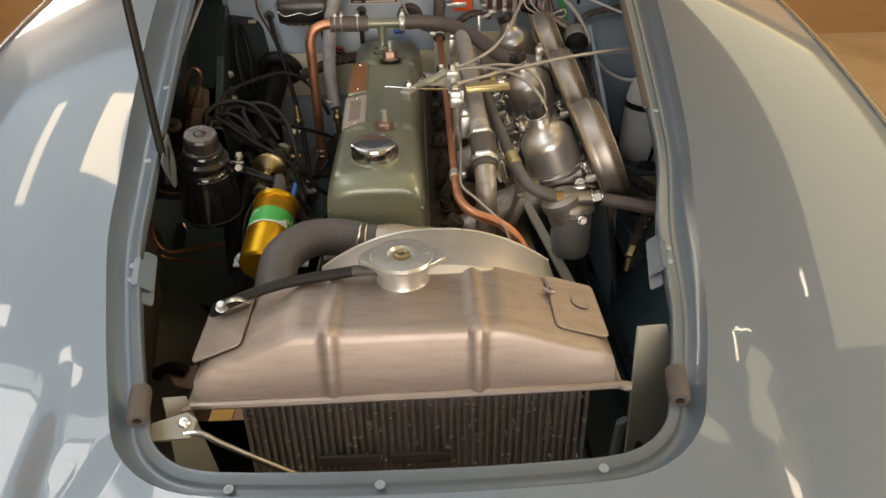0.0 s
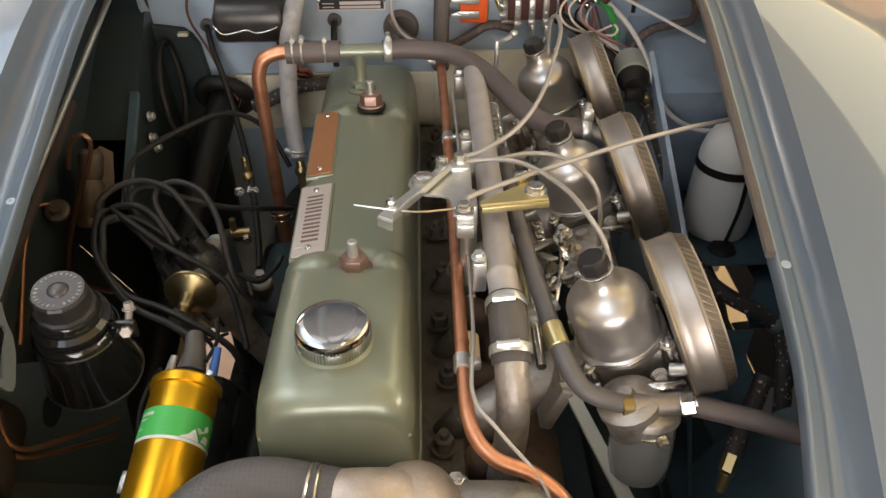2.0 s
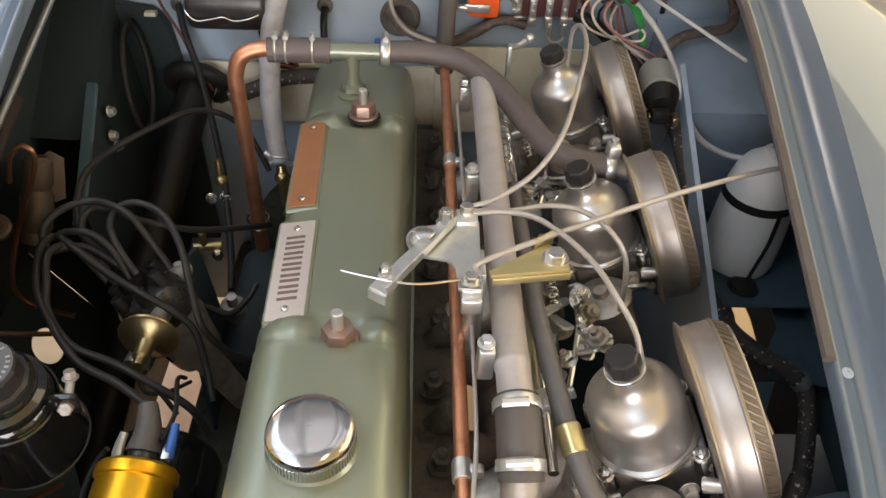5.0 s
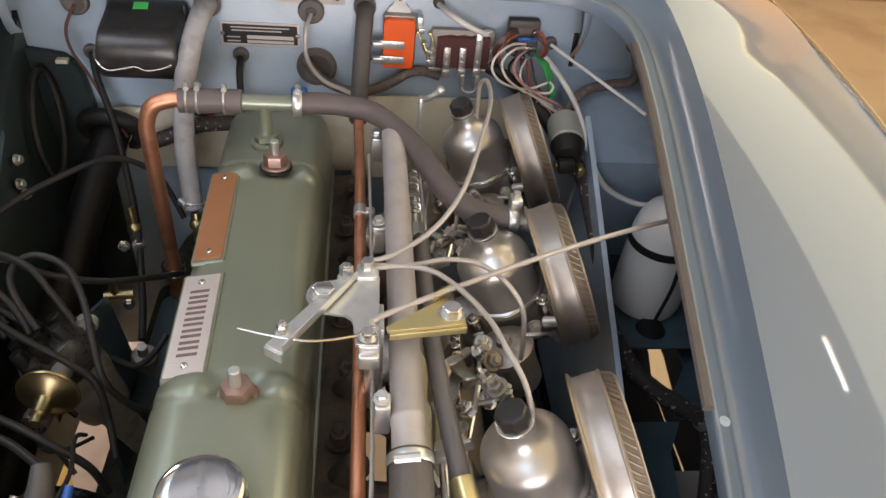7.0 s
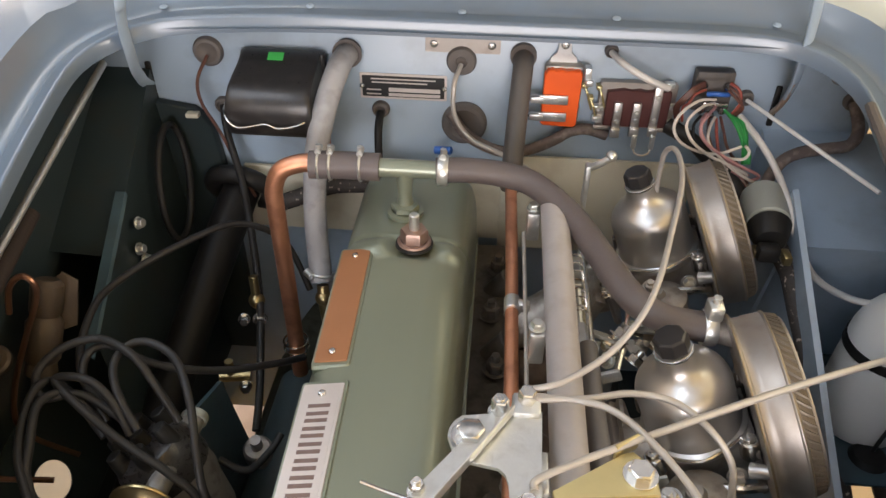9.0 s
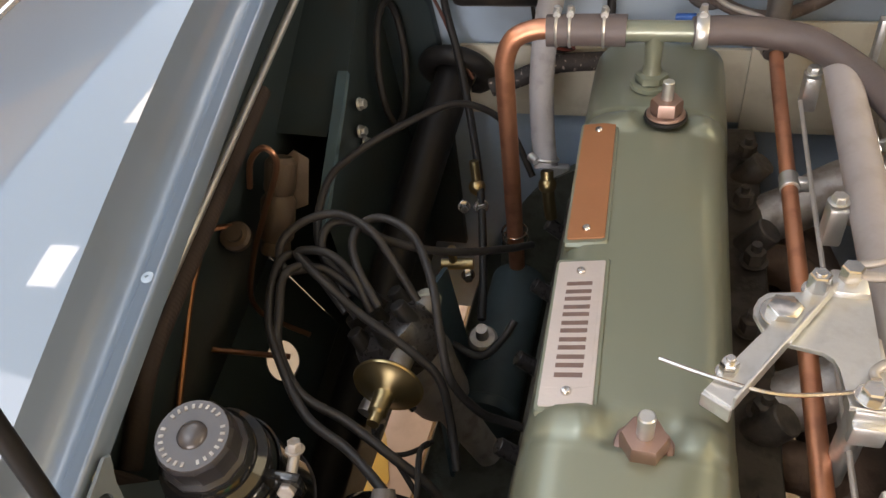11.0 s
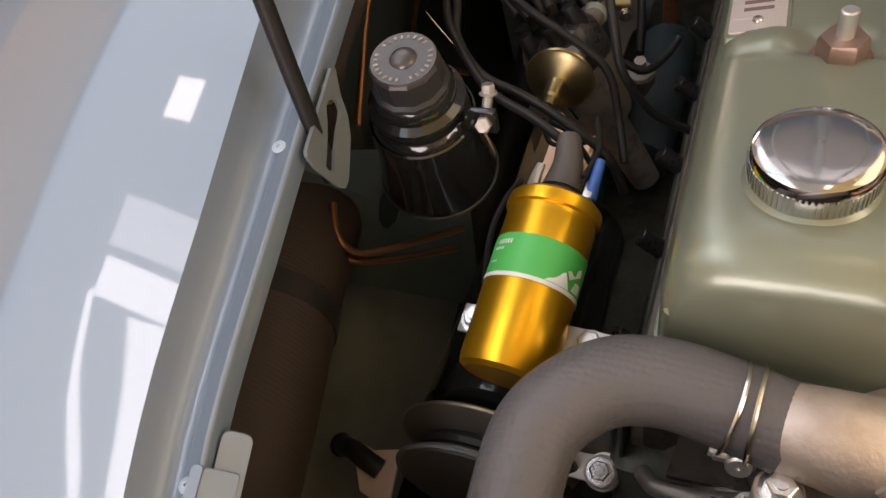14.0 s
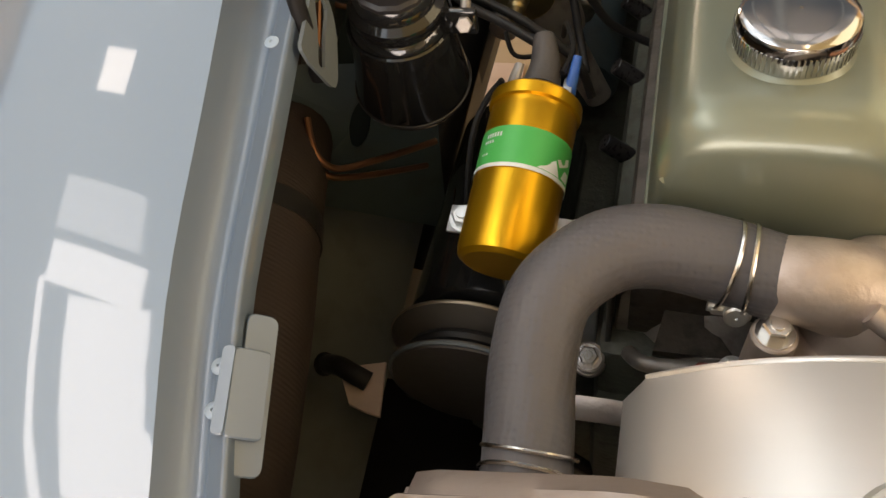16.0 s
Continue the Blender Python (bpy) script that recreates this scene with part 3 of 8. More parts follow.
def gutter_width(i):
    w = max(0.0, min(1.0, (LOOP[i].y - 0.66) / 0.62))
    even = 0.0085 * math.exp(-((LOOP[i].y - 0.775) / 0.085) ** 2) if LOOP[i].x > XC + 0.2 else 0.0
    return 0.029 + 0.012 * w * w * (3 - 2 * w) + even


def skin(x, y):
    """Height of the painted skin at a place."""
    return rim(y) + crown(abs(x - XC), y)


def ring_plate(g, corners, radius, centre=None, n=32):
    """A four-cornered sheet with a rounded hole through it, added to a mesh."""
    c = [Vector(p) for p in corners]
    o = Vector(centre) if centre else sum(c, Vector()) / 4
    nrm = (c[1] - c[0]).cross(c[3] - c[0]).normalized()
    u = (c[1] - c[0]).normalized()
    v = nrm.cross(u)
    flat = [((p - o).dot(u), (p - o).dot(v)) for p in c]
    inner, outer = [], []
    for k in range(n):
        t = 2 * math.pi * k / n
        dx, dy = math.cos(t), math.sin(t)
        far = 9.0
        for (ax, ay), (bx, by) in zip(flat, flat[1:] + flat[:1]):
            ex, ey = bx - ax, by - ay
            den = dx * ey - dy * ex
            if abs(den) > 1e-9:
                w, q = (ax * ey - ay * ex) / den, (ax * dy - ay * dx) / den
                if w > 1e-6 and -1e-6 <= q <= 1 + 1e-6:
                    far = min(far, w)
        outer.append(o + (u * dx + v * dy) * far)
        inner.append(o + (u * dx + v * dy) * radius(t))
    # corners join the nearest spoke
    for p in c:
        outer[min(range(n), key=lambda k: (outer[k] - p).length)] = p
    back = [p - nrm * 0.002 for p in inner]
    g.add(outer + inner + back, [[k, (k + 1) % n, n + (k + 1) % n, n + k] for k in range(n)] + [[n + k, n + (k + 1) % n, 2 * n + (k + 1) % n, 2 * n + k] for k in range(n)])


def bodywork():
    car = thing("car_body", "pale blue classic roadster front bodywork with bonnet removed", "car", (XC, 1.0, 0.2))
    n = len(LOOP)
    # gutter round the opening: lip, ledge and the step up to the skin
    steps = ((0.0, -0.014), (0.0, 0.0), (0.03, 0.0014), (0.08, 0.0018), (0.12, 0.0008), (0.30, 0.0), (0.335, -0.0008), (0.37, -0.0026), (0.43, -0.0034), (0.54, -0.0032), (0.66, -0.0014), (0.76, 0.0018), (0.86, 0.0066), (0.95, 0.0122), (1.0, 0.0152))
    g = Geo()
    brim = lambda p: crown(abs(p.x - XC), p.y) if abs(p.x - XC) > 0.24 and p.y < 1.48 else 0.0152
    vs = []
    for i in range(n):
        tall = max(0.012, brim(LOOP[i] + outward(i) * gutter_width(i))) / 0.0152
        for s, dz in steps:
            p = LOOP[i] + outward(i) * s * gutter_width(i)
            vs.append((*p, rim(p.y) + scuttle_rise(p.x, p.y, s) + (dz * tall if s > 0.7 else dz)))
    g.add(vs,
          [[i * len(steps) + k, i * len(steps) + k + 1, ((i + 1) % n) * len(steps) + k + 1, ((i + 1) % n) * len(steps) + k] for i in range(n) for k in range(len(steps) - 1)])
    part("bonnet_gutter", g, GUTTER_BLUE, car, "pressed gutter round the bonnet opening", 62)
    # the skin out to the wing seams
    rings = 30
    g = Geo()
    vs = []
    for i in range(n):
        p = LOOP[i] + outward(i) * gutter_width(i)
        d = p - Vector((XC, 1.0))
        tx = (SEAM if d.x > 0 else -SEAM)
        ty = 0.02 if d.y < 0 else 1.95
        reach = min(abs((tx - d.x) / d.x) if abs(d.x) > 1e-4 else 99, abs((ty - p.y) / d.y) if abs(d.y) > 1e-4 else 99)
        q = p + d * reach
        for k in range(rings + 1):
            s = k / rings
            w = p.lerp(q, s)
            z0 = rim(p.y) + max(0.012, brim(p))
            base = skin(w.x, w.y)
            ease = min(1.0, s * 5)
            vs.append((w.x, w.y, base + scuttle_rise(w.x, w.y) + (z0 - skin(p.x, p.y)) * (1 - ease)))
    g.add(vs, [[i * (rings + 1) + k, i * (rings + 1) + k + 1, ((i + 1) % n) * (rings + 1) + k + 1, ((i + 1) % n) * (rings + 1) + k] for i in range(n) for k in range(rings)])
    part("front_shroud", g, BODY_BLUE, car, "glossy pale blue shroud between the wings", 60)
    # wings and the bead along their seams
    for s in (-1, 1):
        g = Geo()
        ys = [0.02 + 1.93 * k / 40 for k in range(41)]
        prof = ((0.003, -0.003), (0.010, -0.005), (0.018, -0.010), (0.030, -0.024), (0.048, -0.056), (0.070, -0.115), (0.098, -0.22), (0.118, -0.34), (0.127, -0.45), (0.122, -0.50))
        vs = [(XC + s * (SEAM + d), y, rim(y) + crown(SEAM, y) + dz) for y in ys for d, dz in prof]
        m = len(prof)
        g.add(vs, [[a * m + k, a * m + k + 1, (a + 1) * m + k + 1, (a + 1) * m + k] for a in range(40) for k in range(m - 1)])
        part("wing", g, BODY_BLUE, car, "rounded outer wing falling away to the side", 60)
        part("wing_bead", Geo().tube([(XC + s * SEAM, y, rim(y) + crown(SEAM, y) + 0.0005) for y in ys[::4]], 0.004, 8, 3), STEEL, car, "bright metal bead along the wing seam")
    g = Geo().add([(XC + x, 0.02, rim(0.02) + crown(abs(x), 0.02) * e - 0.34 * (1 - e)) for e in (1, 0.5, 0) for x in (-SEAM, -0.4, -0.2, 0, 0.2, 0.4, SEAM)],
                  [[r * 7 + k, r * 7 + k + 1, (r + 1) * 7 + k + 1, (r + 1) * 7 + k] for r in range(2) for k in range(6)])
    part("nose_panel", g, BODY_BLUE, car, "", 60)
    # screws of the gutter
    for x in (-0.252, -0.106, 0.041, 0.187, 0.335):
        part("screw", Geo().screw((x, 1.5195, rim(1.5195) + scuttle_rise(x, 1.5195, 0.35) + 0.0005), (0, -0.2, 1), 0.0040, 0.0012), INNER_BLUE, car)
    for x, y in ((XC - curve_at(1.078, HALF) - 0.008, 1.078), (XC - 0.004 - curve_at(0.918, HALF) - 0.007, 0.918), (XC + curve_at(0.99, HALF) + 0.008, 0.99), (0.02, 0.500), (-0.10, 0.501), (0.20, 0.506)):
        part("screw", Geo().lathe((x, y, rim(y) + 0.0004), (0, -0.2, 1), [(0.0042, 0), (0.0040, 0.0006), (0.0012, 0.0009), (0.001, 0.0002), (0, 0.0002)], 20), INNER_BLUE, car)
    # bulkhead, its shelf and the foot boxes
    g = Geo().box((XC, FIREWALL + 0.006, 0.67), (0.86, 0.012, 0.62), 0.001)
    part("firewall", g, INNER_BLUE, car, "pale blue bulkhead panel")
    xs = [-0.30 + 0.07 * k for k in range(11)]
    g = Geo().add([(x, y, z + scuttle_rise(x, 1.5, 0.0)) for x in xs for y, z in ((1.497, 0.978), (1.512, 0.972), (1.56, 0.968))],
                  [[3 * k + e, 3 * k + 3 + e, 3 * k + 4 + e, 3 * k + 1 + e] for k in range(10) for e in (0, 1)])
    part("scuttle_return", g, INNER_BLUE, car)
    part("bulkhead_cover", Geo().box((-0.01, 1.552, 0.752), (0.40, 0.006, 0.085), 0.001), CREAM, car, "cream board along the foot of the bulkhead")
    part("bulkhead_cover", Geo().box((0.195, 1.546, 0.765), (0.21, 0.005, 0.125), 0.001), CREAM, car, "cream board behind the carburettors")
    # right-hand foot box with its sloping top
    g = Geo().add([(0.365, 1.56, 0.868), (0.56, 1.56, 0.868), (0.56, 1.42, 0.815), (0.365, 1.42, 0.815), (0.365, 1.50, 0.45), (0.56, 1.50, 0.45), (0.365, 1.56, 0.45)],
                  [[0, 3, 2, 1], [3, 4, 5, 2], [0, 6, 4, 3]])
    part("foot_box", g, INNER_BLUE, car, "blue footwell box with a sloping top", 20)
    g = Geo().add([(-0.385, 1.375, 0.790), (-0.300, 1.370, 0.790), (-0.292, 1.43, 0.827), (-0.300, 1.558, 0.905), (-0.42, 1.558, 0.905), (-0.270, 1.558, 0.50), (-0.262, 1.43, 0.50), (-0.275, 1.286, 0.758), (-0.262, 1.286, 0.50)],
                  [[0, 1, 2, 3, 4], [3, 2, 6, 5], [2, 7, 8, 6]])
    part("foot_box", g, SHADED_TEAL, car, "footwell box darkened for shade, with a sloping top", 20)
    part("foot_box", Geo().plate([(-0.400, 0.50), (-0.228, 0.50), (-0.230, 0.765), (-0.233, 0.803), (-0.238, 0.842), (-0.246, 0.856), (-0.256, 0.864), (-0.400, 0.885)], 0.012, upright(0, 1.558, 0), 0.002), SHADED_TEAL, car, "footwell step beside the column, darkened for shade")
    part("foot_box_tab", Geo().box((-0.254, 1.540, 0.861), (0.014, 0.010, 0.005), 0.001), CREAM, car, "small bare tab")
    a, b = Vector((-0.291, 1.428, 0.829)), Vector((-0.2735, 1.270, 0.753))
    g = Geo().add([a, b, b + Vector((-0.010, 0, 0)), a + Vector((-0.010, 0, 0)), a + Vector((0.002, 0, -0.004)), b + Vector((0.002, 0, -0.004))], [[0, 1, 2, 3], [4, 5, 1, 0]])
    part("flange", g, SHADED_BLUE, car, "folded flange, paler than the footwell panels", 20)
    for y, z in ((1.418, 0.798), (1.407, 0.773), (1.413, 0.755)):
        part("bolt", Geo().bolt((-0.281, y, z), (1, -0.1, 0.2), 0.005, 0.006), ZINC, car)
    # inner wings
    for s, mat in ((-1, SHADED_TEAL), (1, SHADED_BLUE)):
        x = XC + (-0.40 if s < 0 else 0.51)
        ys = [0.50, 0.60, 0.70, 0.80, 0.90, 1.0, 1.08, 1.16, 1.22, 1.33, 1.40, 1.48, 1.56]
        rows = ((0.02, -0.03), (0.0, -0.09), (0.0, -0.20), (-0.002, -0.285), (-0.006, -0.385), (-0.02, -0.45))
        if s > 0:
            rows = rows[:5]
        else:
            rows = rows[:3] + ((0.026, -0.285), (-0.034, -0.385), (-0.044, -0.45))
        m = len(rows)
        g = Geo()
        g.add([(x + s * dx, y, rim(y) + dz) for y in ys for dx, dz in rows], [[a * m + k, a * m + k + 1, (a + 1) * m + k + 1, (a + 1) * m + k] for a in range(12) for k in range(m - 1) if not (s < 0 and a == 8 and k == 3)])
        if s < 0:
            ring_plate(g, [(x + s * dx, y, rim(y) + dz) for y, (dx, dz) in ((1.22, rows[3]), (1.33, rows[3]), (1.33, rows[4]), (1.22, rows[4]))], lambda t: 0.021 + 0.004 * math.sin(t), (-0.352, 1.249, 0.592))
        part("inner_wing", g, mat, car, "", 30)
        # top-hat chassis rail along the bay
        part("chassis_rail", Geo().box((XC + (-0.39 if s < 0 else 0.265), 1.02, 0.42), (0.09, 1.10, 0.14), 0.01), SHADED_TEAL, car, "chassis rail in the darkened bay paint")
        part("flange", Geo().box((XC + (-0.40 if s < 0 else 0.285), 1.02, 0.50), (0.006, 1.10, 0.05), 0.001), SHADED_TEAL, car)
    g = Geo()
    ring_plate(g, [(-0.345, 0.985, 0.775), (-0.232, 1.064, 0.718), (-0.240, 1.038, 0.540), (-0.345, 0.968, 0.650)], lambda t: 1 / math.sqrt((math.cos(t) / 0.009) ** 2 + (math.sin(t) / 0.022) ** 2), (-0.288, 1.022, 0.690))
    lower = Geo().add([(-0.350, 1.07, 0.615), (-0.345, 0.66, 0.535), (-0.268, 0.66, 0.46), (-0.278, 1.07, 0.505)], [[0, 1, 2, 3]])
    part("lower_panel", lower, OLIVE_GREY, car, "olive-grey sloping panel under the duct", 20)
    part("side_panel", g, OLIVE_TEAL, car, "olive-grey panel beside the dynamo with an oval hole", 20)
    g = Geo().plate([(0, 0), (0.16, 0), (0.10, 0.20), (0.03, 0.24), (0, 0.20)], 0.004, pose(-0.165, 1.20, 0.50, 90, 0, 96))
    part("engine_mount_bracket", g, SHADED_BLUE, car)
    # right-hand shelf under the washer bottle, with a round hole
    part("bottle_shelf", Geo().plate(rounded(0.16, 0.19, 0.02, 5), 0.003, pose(0.478, 1.376, 0.637), 0.0005), SHADED_BLUE, car, "shelf below the bottle, darkened for shade", 20)
    g = Geo().add([(0.368, 1.45, 0.86), (0.372, 1.45, 0.45), (0.366, 1.10, 0.45), (0.362, 1.12, 0.70), (0.3735, 1.45, 0.8615), (0.3675, 1.12, 0.7015)], [[0, 1, 2, 3], [0, 3, 5, 4]])
    part("valance", g, INNER_BLUE, car, "upright valance panel beside the carburettors", 20)
    # lower splash panels in front of the bottle
    g = Geo()
    for k in range(9):
        a = radians(10 + 80 * k / 8)
        g.v += [Vector((0.50 - 0.16 * math.cos(a), 1.02, 0.52 + 0.16 * math.sin(a))), Vector((0.50 - 0.13 * math.cos(a), 0.70, 0.46 + 0.14 * math.sin(a)))]
    g.f += [[2 * k, 2 * k + 1, 2 * k + 3, 2 * k + 2] for k in range(8)]
    # Added sheets that stand for the dark depth below the bay.
    part("shade_sheet", Geo().box((-0.2125, 0.745, 0.42), (0.175, 0.37, 0.006), 0.001), RUBBER, car, "black sheet added for the shade below the dynamo")
    part("shade_sheet", Geo().box((0.39, 0.85, 0.47), (0.44, 0.74, 0.006), 0.001), SHADED_BLUE, car)
    part("splash_panel", Geo().plate([(0.512, 1.306), (0.51, 1.285), (0.487, 1.25), (0.472, 1.205), (0.553, 1.19), (0.553, 1.42), (0.512, 1.42)], 0.003, pose(0, 0, 0.60), 0.0005), SHADED_BLUE, car)
    part("splash_panel", Geo().plate([(0.372, 1.20), (0.372, 1.0), (0.43, 1.0), (0.452, 1.157), (0.477, 1.20)], 0.003, pose(0, 0, 0.598), 0.0005), SHADED_BLUE, car)
    # black sheets added for the shade under the bay, with a gap down to the garage floor
    part("shade_floor", Geo().plate([(0.34, 1.222), (0.525, 1.222), (0.527, 1.36), (0.542, 1.43), (0.542, 1.50), (0.34, 1.50)], 0.003, pose(0, 0, 0.468)), RUBBER, car)
    part("shade_floor", Geo().plate([(0.529, 1.222), (0.62, 1.222), (0.62, 1.50), (0.565, 1.50), (0.565, 1.426), (0.556, 1.355), (0.529, 1.352)], 0.003, pose(0, 0, 0.468)), RUBBER, car)
    part("splash_panel", g, SHADED_BLUE, car, "curved blue splash panel", 60)
    part("brace", Geo().box((0.41, 1.09, 0.60), (0.03, 0.20, 0.004), 0.001, Euler((0.5, 0.3, 0.6)).to_matrix()), SHADED_BLUE, car)
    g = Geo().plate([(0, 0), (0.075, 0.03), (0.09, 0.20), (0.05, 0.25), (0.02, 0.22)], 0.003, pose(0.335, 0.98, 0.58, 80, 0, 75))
    part("brace", g, SHADED_BLUE, car, "folded blue brace panel")
    # hinge arms that reach up from slots in the bulkhead
    for s, pts in ((1, [(0.370, 1.558, 0.890), (0.3715, 1.550, 0.899), (0.373, 1.540, 0.917), (0.371, 1.527, 0.939), (0.363, 1.507, 0.973), (0.354, 1.487, 1.007), (0.344, 1.467, 1.039), (0.332, 1.447, 1.085)]),
                   (-1, [(-0.302, 1.556, 0.885), (-0.297, 1.53, 0.904), (-0.286, 1.50, 0.930), (-0.277, 1.48, 0.957), (-0.270, 1.465, 0.985), (-0.263, 1.455, 1.006), (-0.259, 1.45, 1.018), (-0.252, 1.45, 1.08)])):
        arm = part("hinge_arm", Geo().tube(pts[2 if s > 0 else 1:], 0.0085 if s > 0 else 0.0062, 12, 6, flat=0.35), INNER_BLUE, car, "curved flat bonnet hinge arm")
        part("bare_end", Geo().tube(pts[:4] if s > 0 else pts[:3], 0.0082 if s > 0 else 0.0058, 12, 6, flat=0.35), HINGE_TAN if s > 0 else INNER_BLUE, arm, "bare brown end" if s > 0 else "")
        x = pts[0][0]
        part("hinge_slot", Geo().box((x, FIREWALL - 0.001, pts[0][2] + 0.005), (0.006, 0.004, 0.045), 0.001), RUBBER, car)
    # rubber buffers clipped over the lip, clips and the seal
    for x, y, r in ((-0.186, 0.572, 8), (0.276, 0.572, -8)):
        d = Vector((math.sin(radians(r)) * -1, 1, 0.2)).normalized() * 0.017
        c = Vector((x, y, rim(y) + 0.006))
        part("rubber_buffer", Geo().lathe(c - d, d, [(0.004, 0.006), (0.004, 0), (0.0085, 0.0), (0.0092, 0.003), (0.0092, 0.031), (0.0085, 0.034), (0.004, 0.034)], 20), SEAL, car, "grey rubber buffer sleeve")
    for s in (-1, 1):
        lip = lambda y: Vector((XC - 0.0075 + s * curve_at(y, HALF), y, rim(y)))
        along = (lip(0.76) - lip(0.71)).normalized()
        over = Vector((-s * 0.72, 0, -0.69))
        over = (over - along * over.dot(along)).normalized()
        turn = Matrix((over, along, over.cross(along))).transposed().to_4x4()
        for y in (0.724, 0.743):
            part("rivet", Geo().screw(lip(y) + Vector((s * 0.007, 0, 0.0005)), (0, -0.2, 1), 0.004, 0.0018), INNER_BLUE, car)
        part("clip", Geo().plate(rounded(0.017, 0.040, 0.002, 3), 0.002, Matrix.Translation(lip(0.733) + over * 0.0075 + Vector((0, 0, 0.001))) @ turn, 0.0006), GUTTER_BLUE, car, "painted catch plate folded over the lip")
        part("clip", Geo().plate(rounded(0.015, 0.074, 0.004, 4), 0.002, Matrix.Translation(lip(0.735) + over * 0.0115 + Vector((s * 0.003, 0, -0.003))) @ turn, 0.0006), GUTTER_BLUE, car)
        part("clip", Geo().plate(rounded(0.006, 0.040, 0.002, 3), 0.0018, Matrix.Translation(lip(0.733) + Vector((s * 0.0025, 0, 0.0022))) @ pose(0, 0, 0, 12.7, 0, -s * 9), 0.0005), GUTTER_BLUE, car)
    line = [LOOP[i] for i in range(len(LOOP)) if LOOP[i].x > 0.3 and 0.985 < LOOP[i].y < 1.43]
    line.sort(key=lambda p: p.y)
    part("edge_seal", Geo().tube([(p.x - 0.003, p.y, rim(p.y) + 0.0015) for p in line[::3]], 0.0045, 8, 3), SEAL, car, "dark rubber seal on the lip")


bodywork()


def bonnet():
    """The bonnet, hinged at the bulkhead and propped open over the bay."""
    b = thing("bonnet", "pale blue bonnet propped open over the engine bay", "bonnet", (XC, 1.50, 1.05))
    lean = radians(58)
    ahead, up = Vector((0, -math.cos(lean), math.sin(lean))), Vector((0, math.sin(lean), math.cos(lean)))
    g, n = Geo(), 16
    rows = 14
    for layer in (0.0, 0.012):
        for a in range(rows + 1):
            s = a / rows
            y = 1.50 - s * 0.98
            half = curve_at(max(0.57, min(y, 1.45)), HALF) + 0.012
            for k in range(n + 1):
                u = -1 + 2 * k / n
                p = Vector((XC + u * half, 1.53, 1.06)) + ahead * (s * 1.02) + up * (0.045 * (1 - u * u) + layer)
                g.v.append(p)
    w = n + 1
    off = (rows + 1) * w
    for base, flip in ((0, False), (off, True)):
        for a in range(rows):
            for k in range(n):
                q = [base + a * w + k, base + a * w + k + 1, base + (a + 1) * w + k + 1, base + (a + 1) * w + k]
                g.f.append(q[::-1] if flip else q)
    edge = [k for k in range(w)] + [a * w + n for a in range(1, rows + 1)] + [rows * w + k for k in range(n - 1, -1, -1)] + [a * w for a in range(rows - 1, 0, -1)]
    g.f += [[edge[i], edge[(i + 1) % len(edge)], off + edge[(i + 1) % len(edge)], off + edge[i]] for i in range(len(edge))]
    part("panel", g, BODY_BLUE, b, "", 50)
    for s in (-0.55, 0.0, 0.55):
        part("stiffener", Geo().tube([Vector((XC + s * 0.30, 1.53, 1.06)) + ahead * q + up * (0.028 - 0.03 * s * s) for q in (0.08, 0.5, 0.95)], 0.018, 10, 5, flat=0.5), INNER_BLUE, b, "pressed stiffening rib")


bonnet()


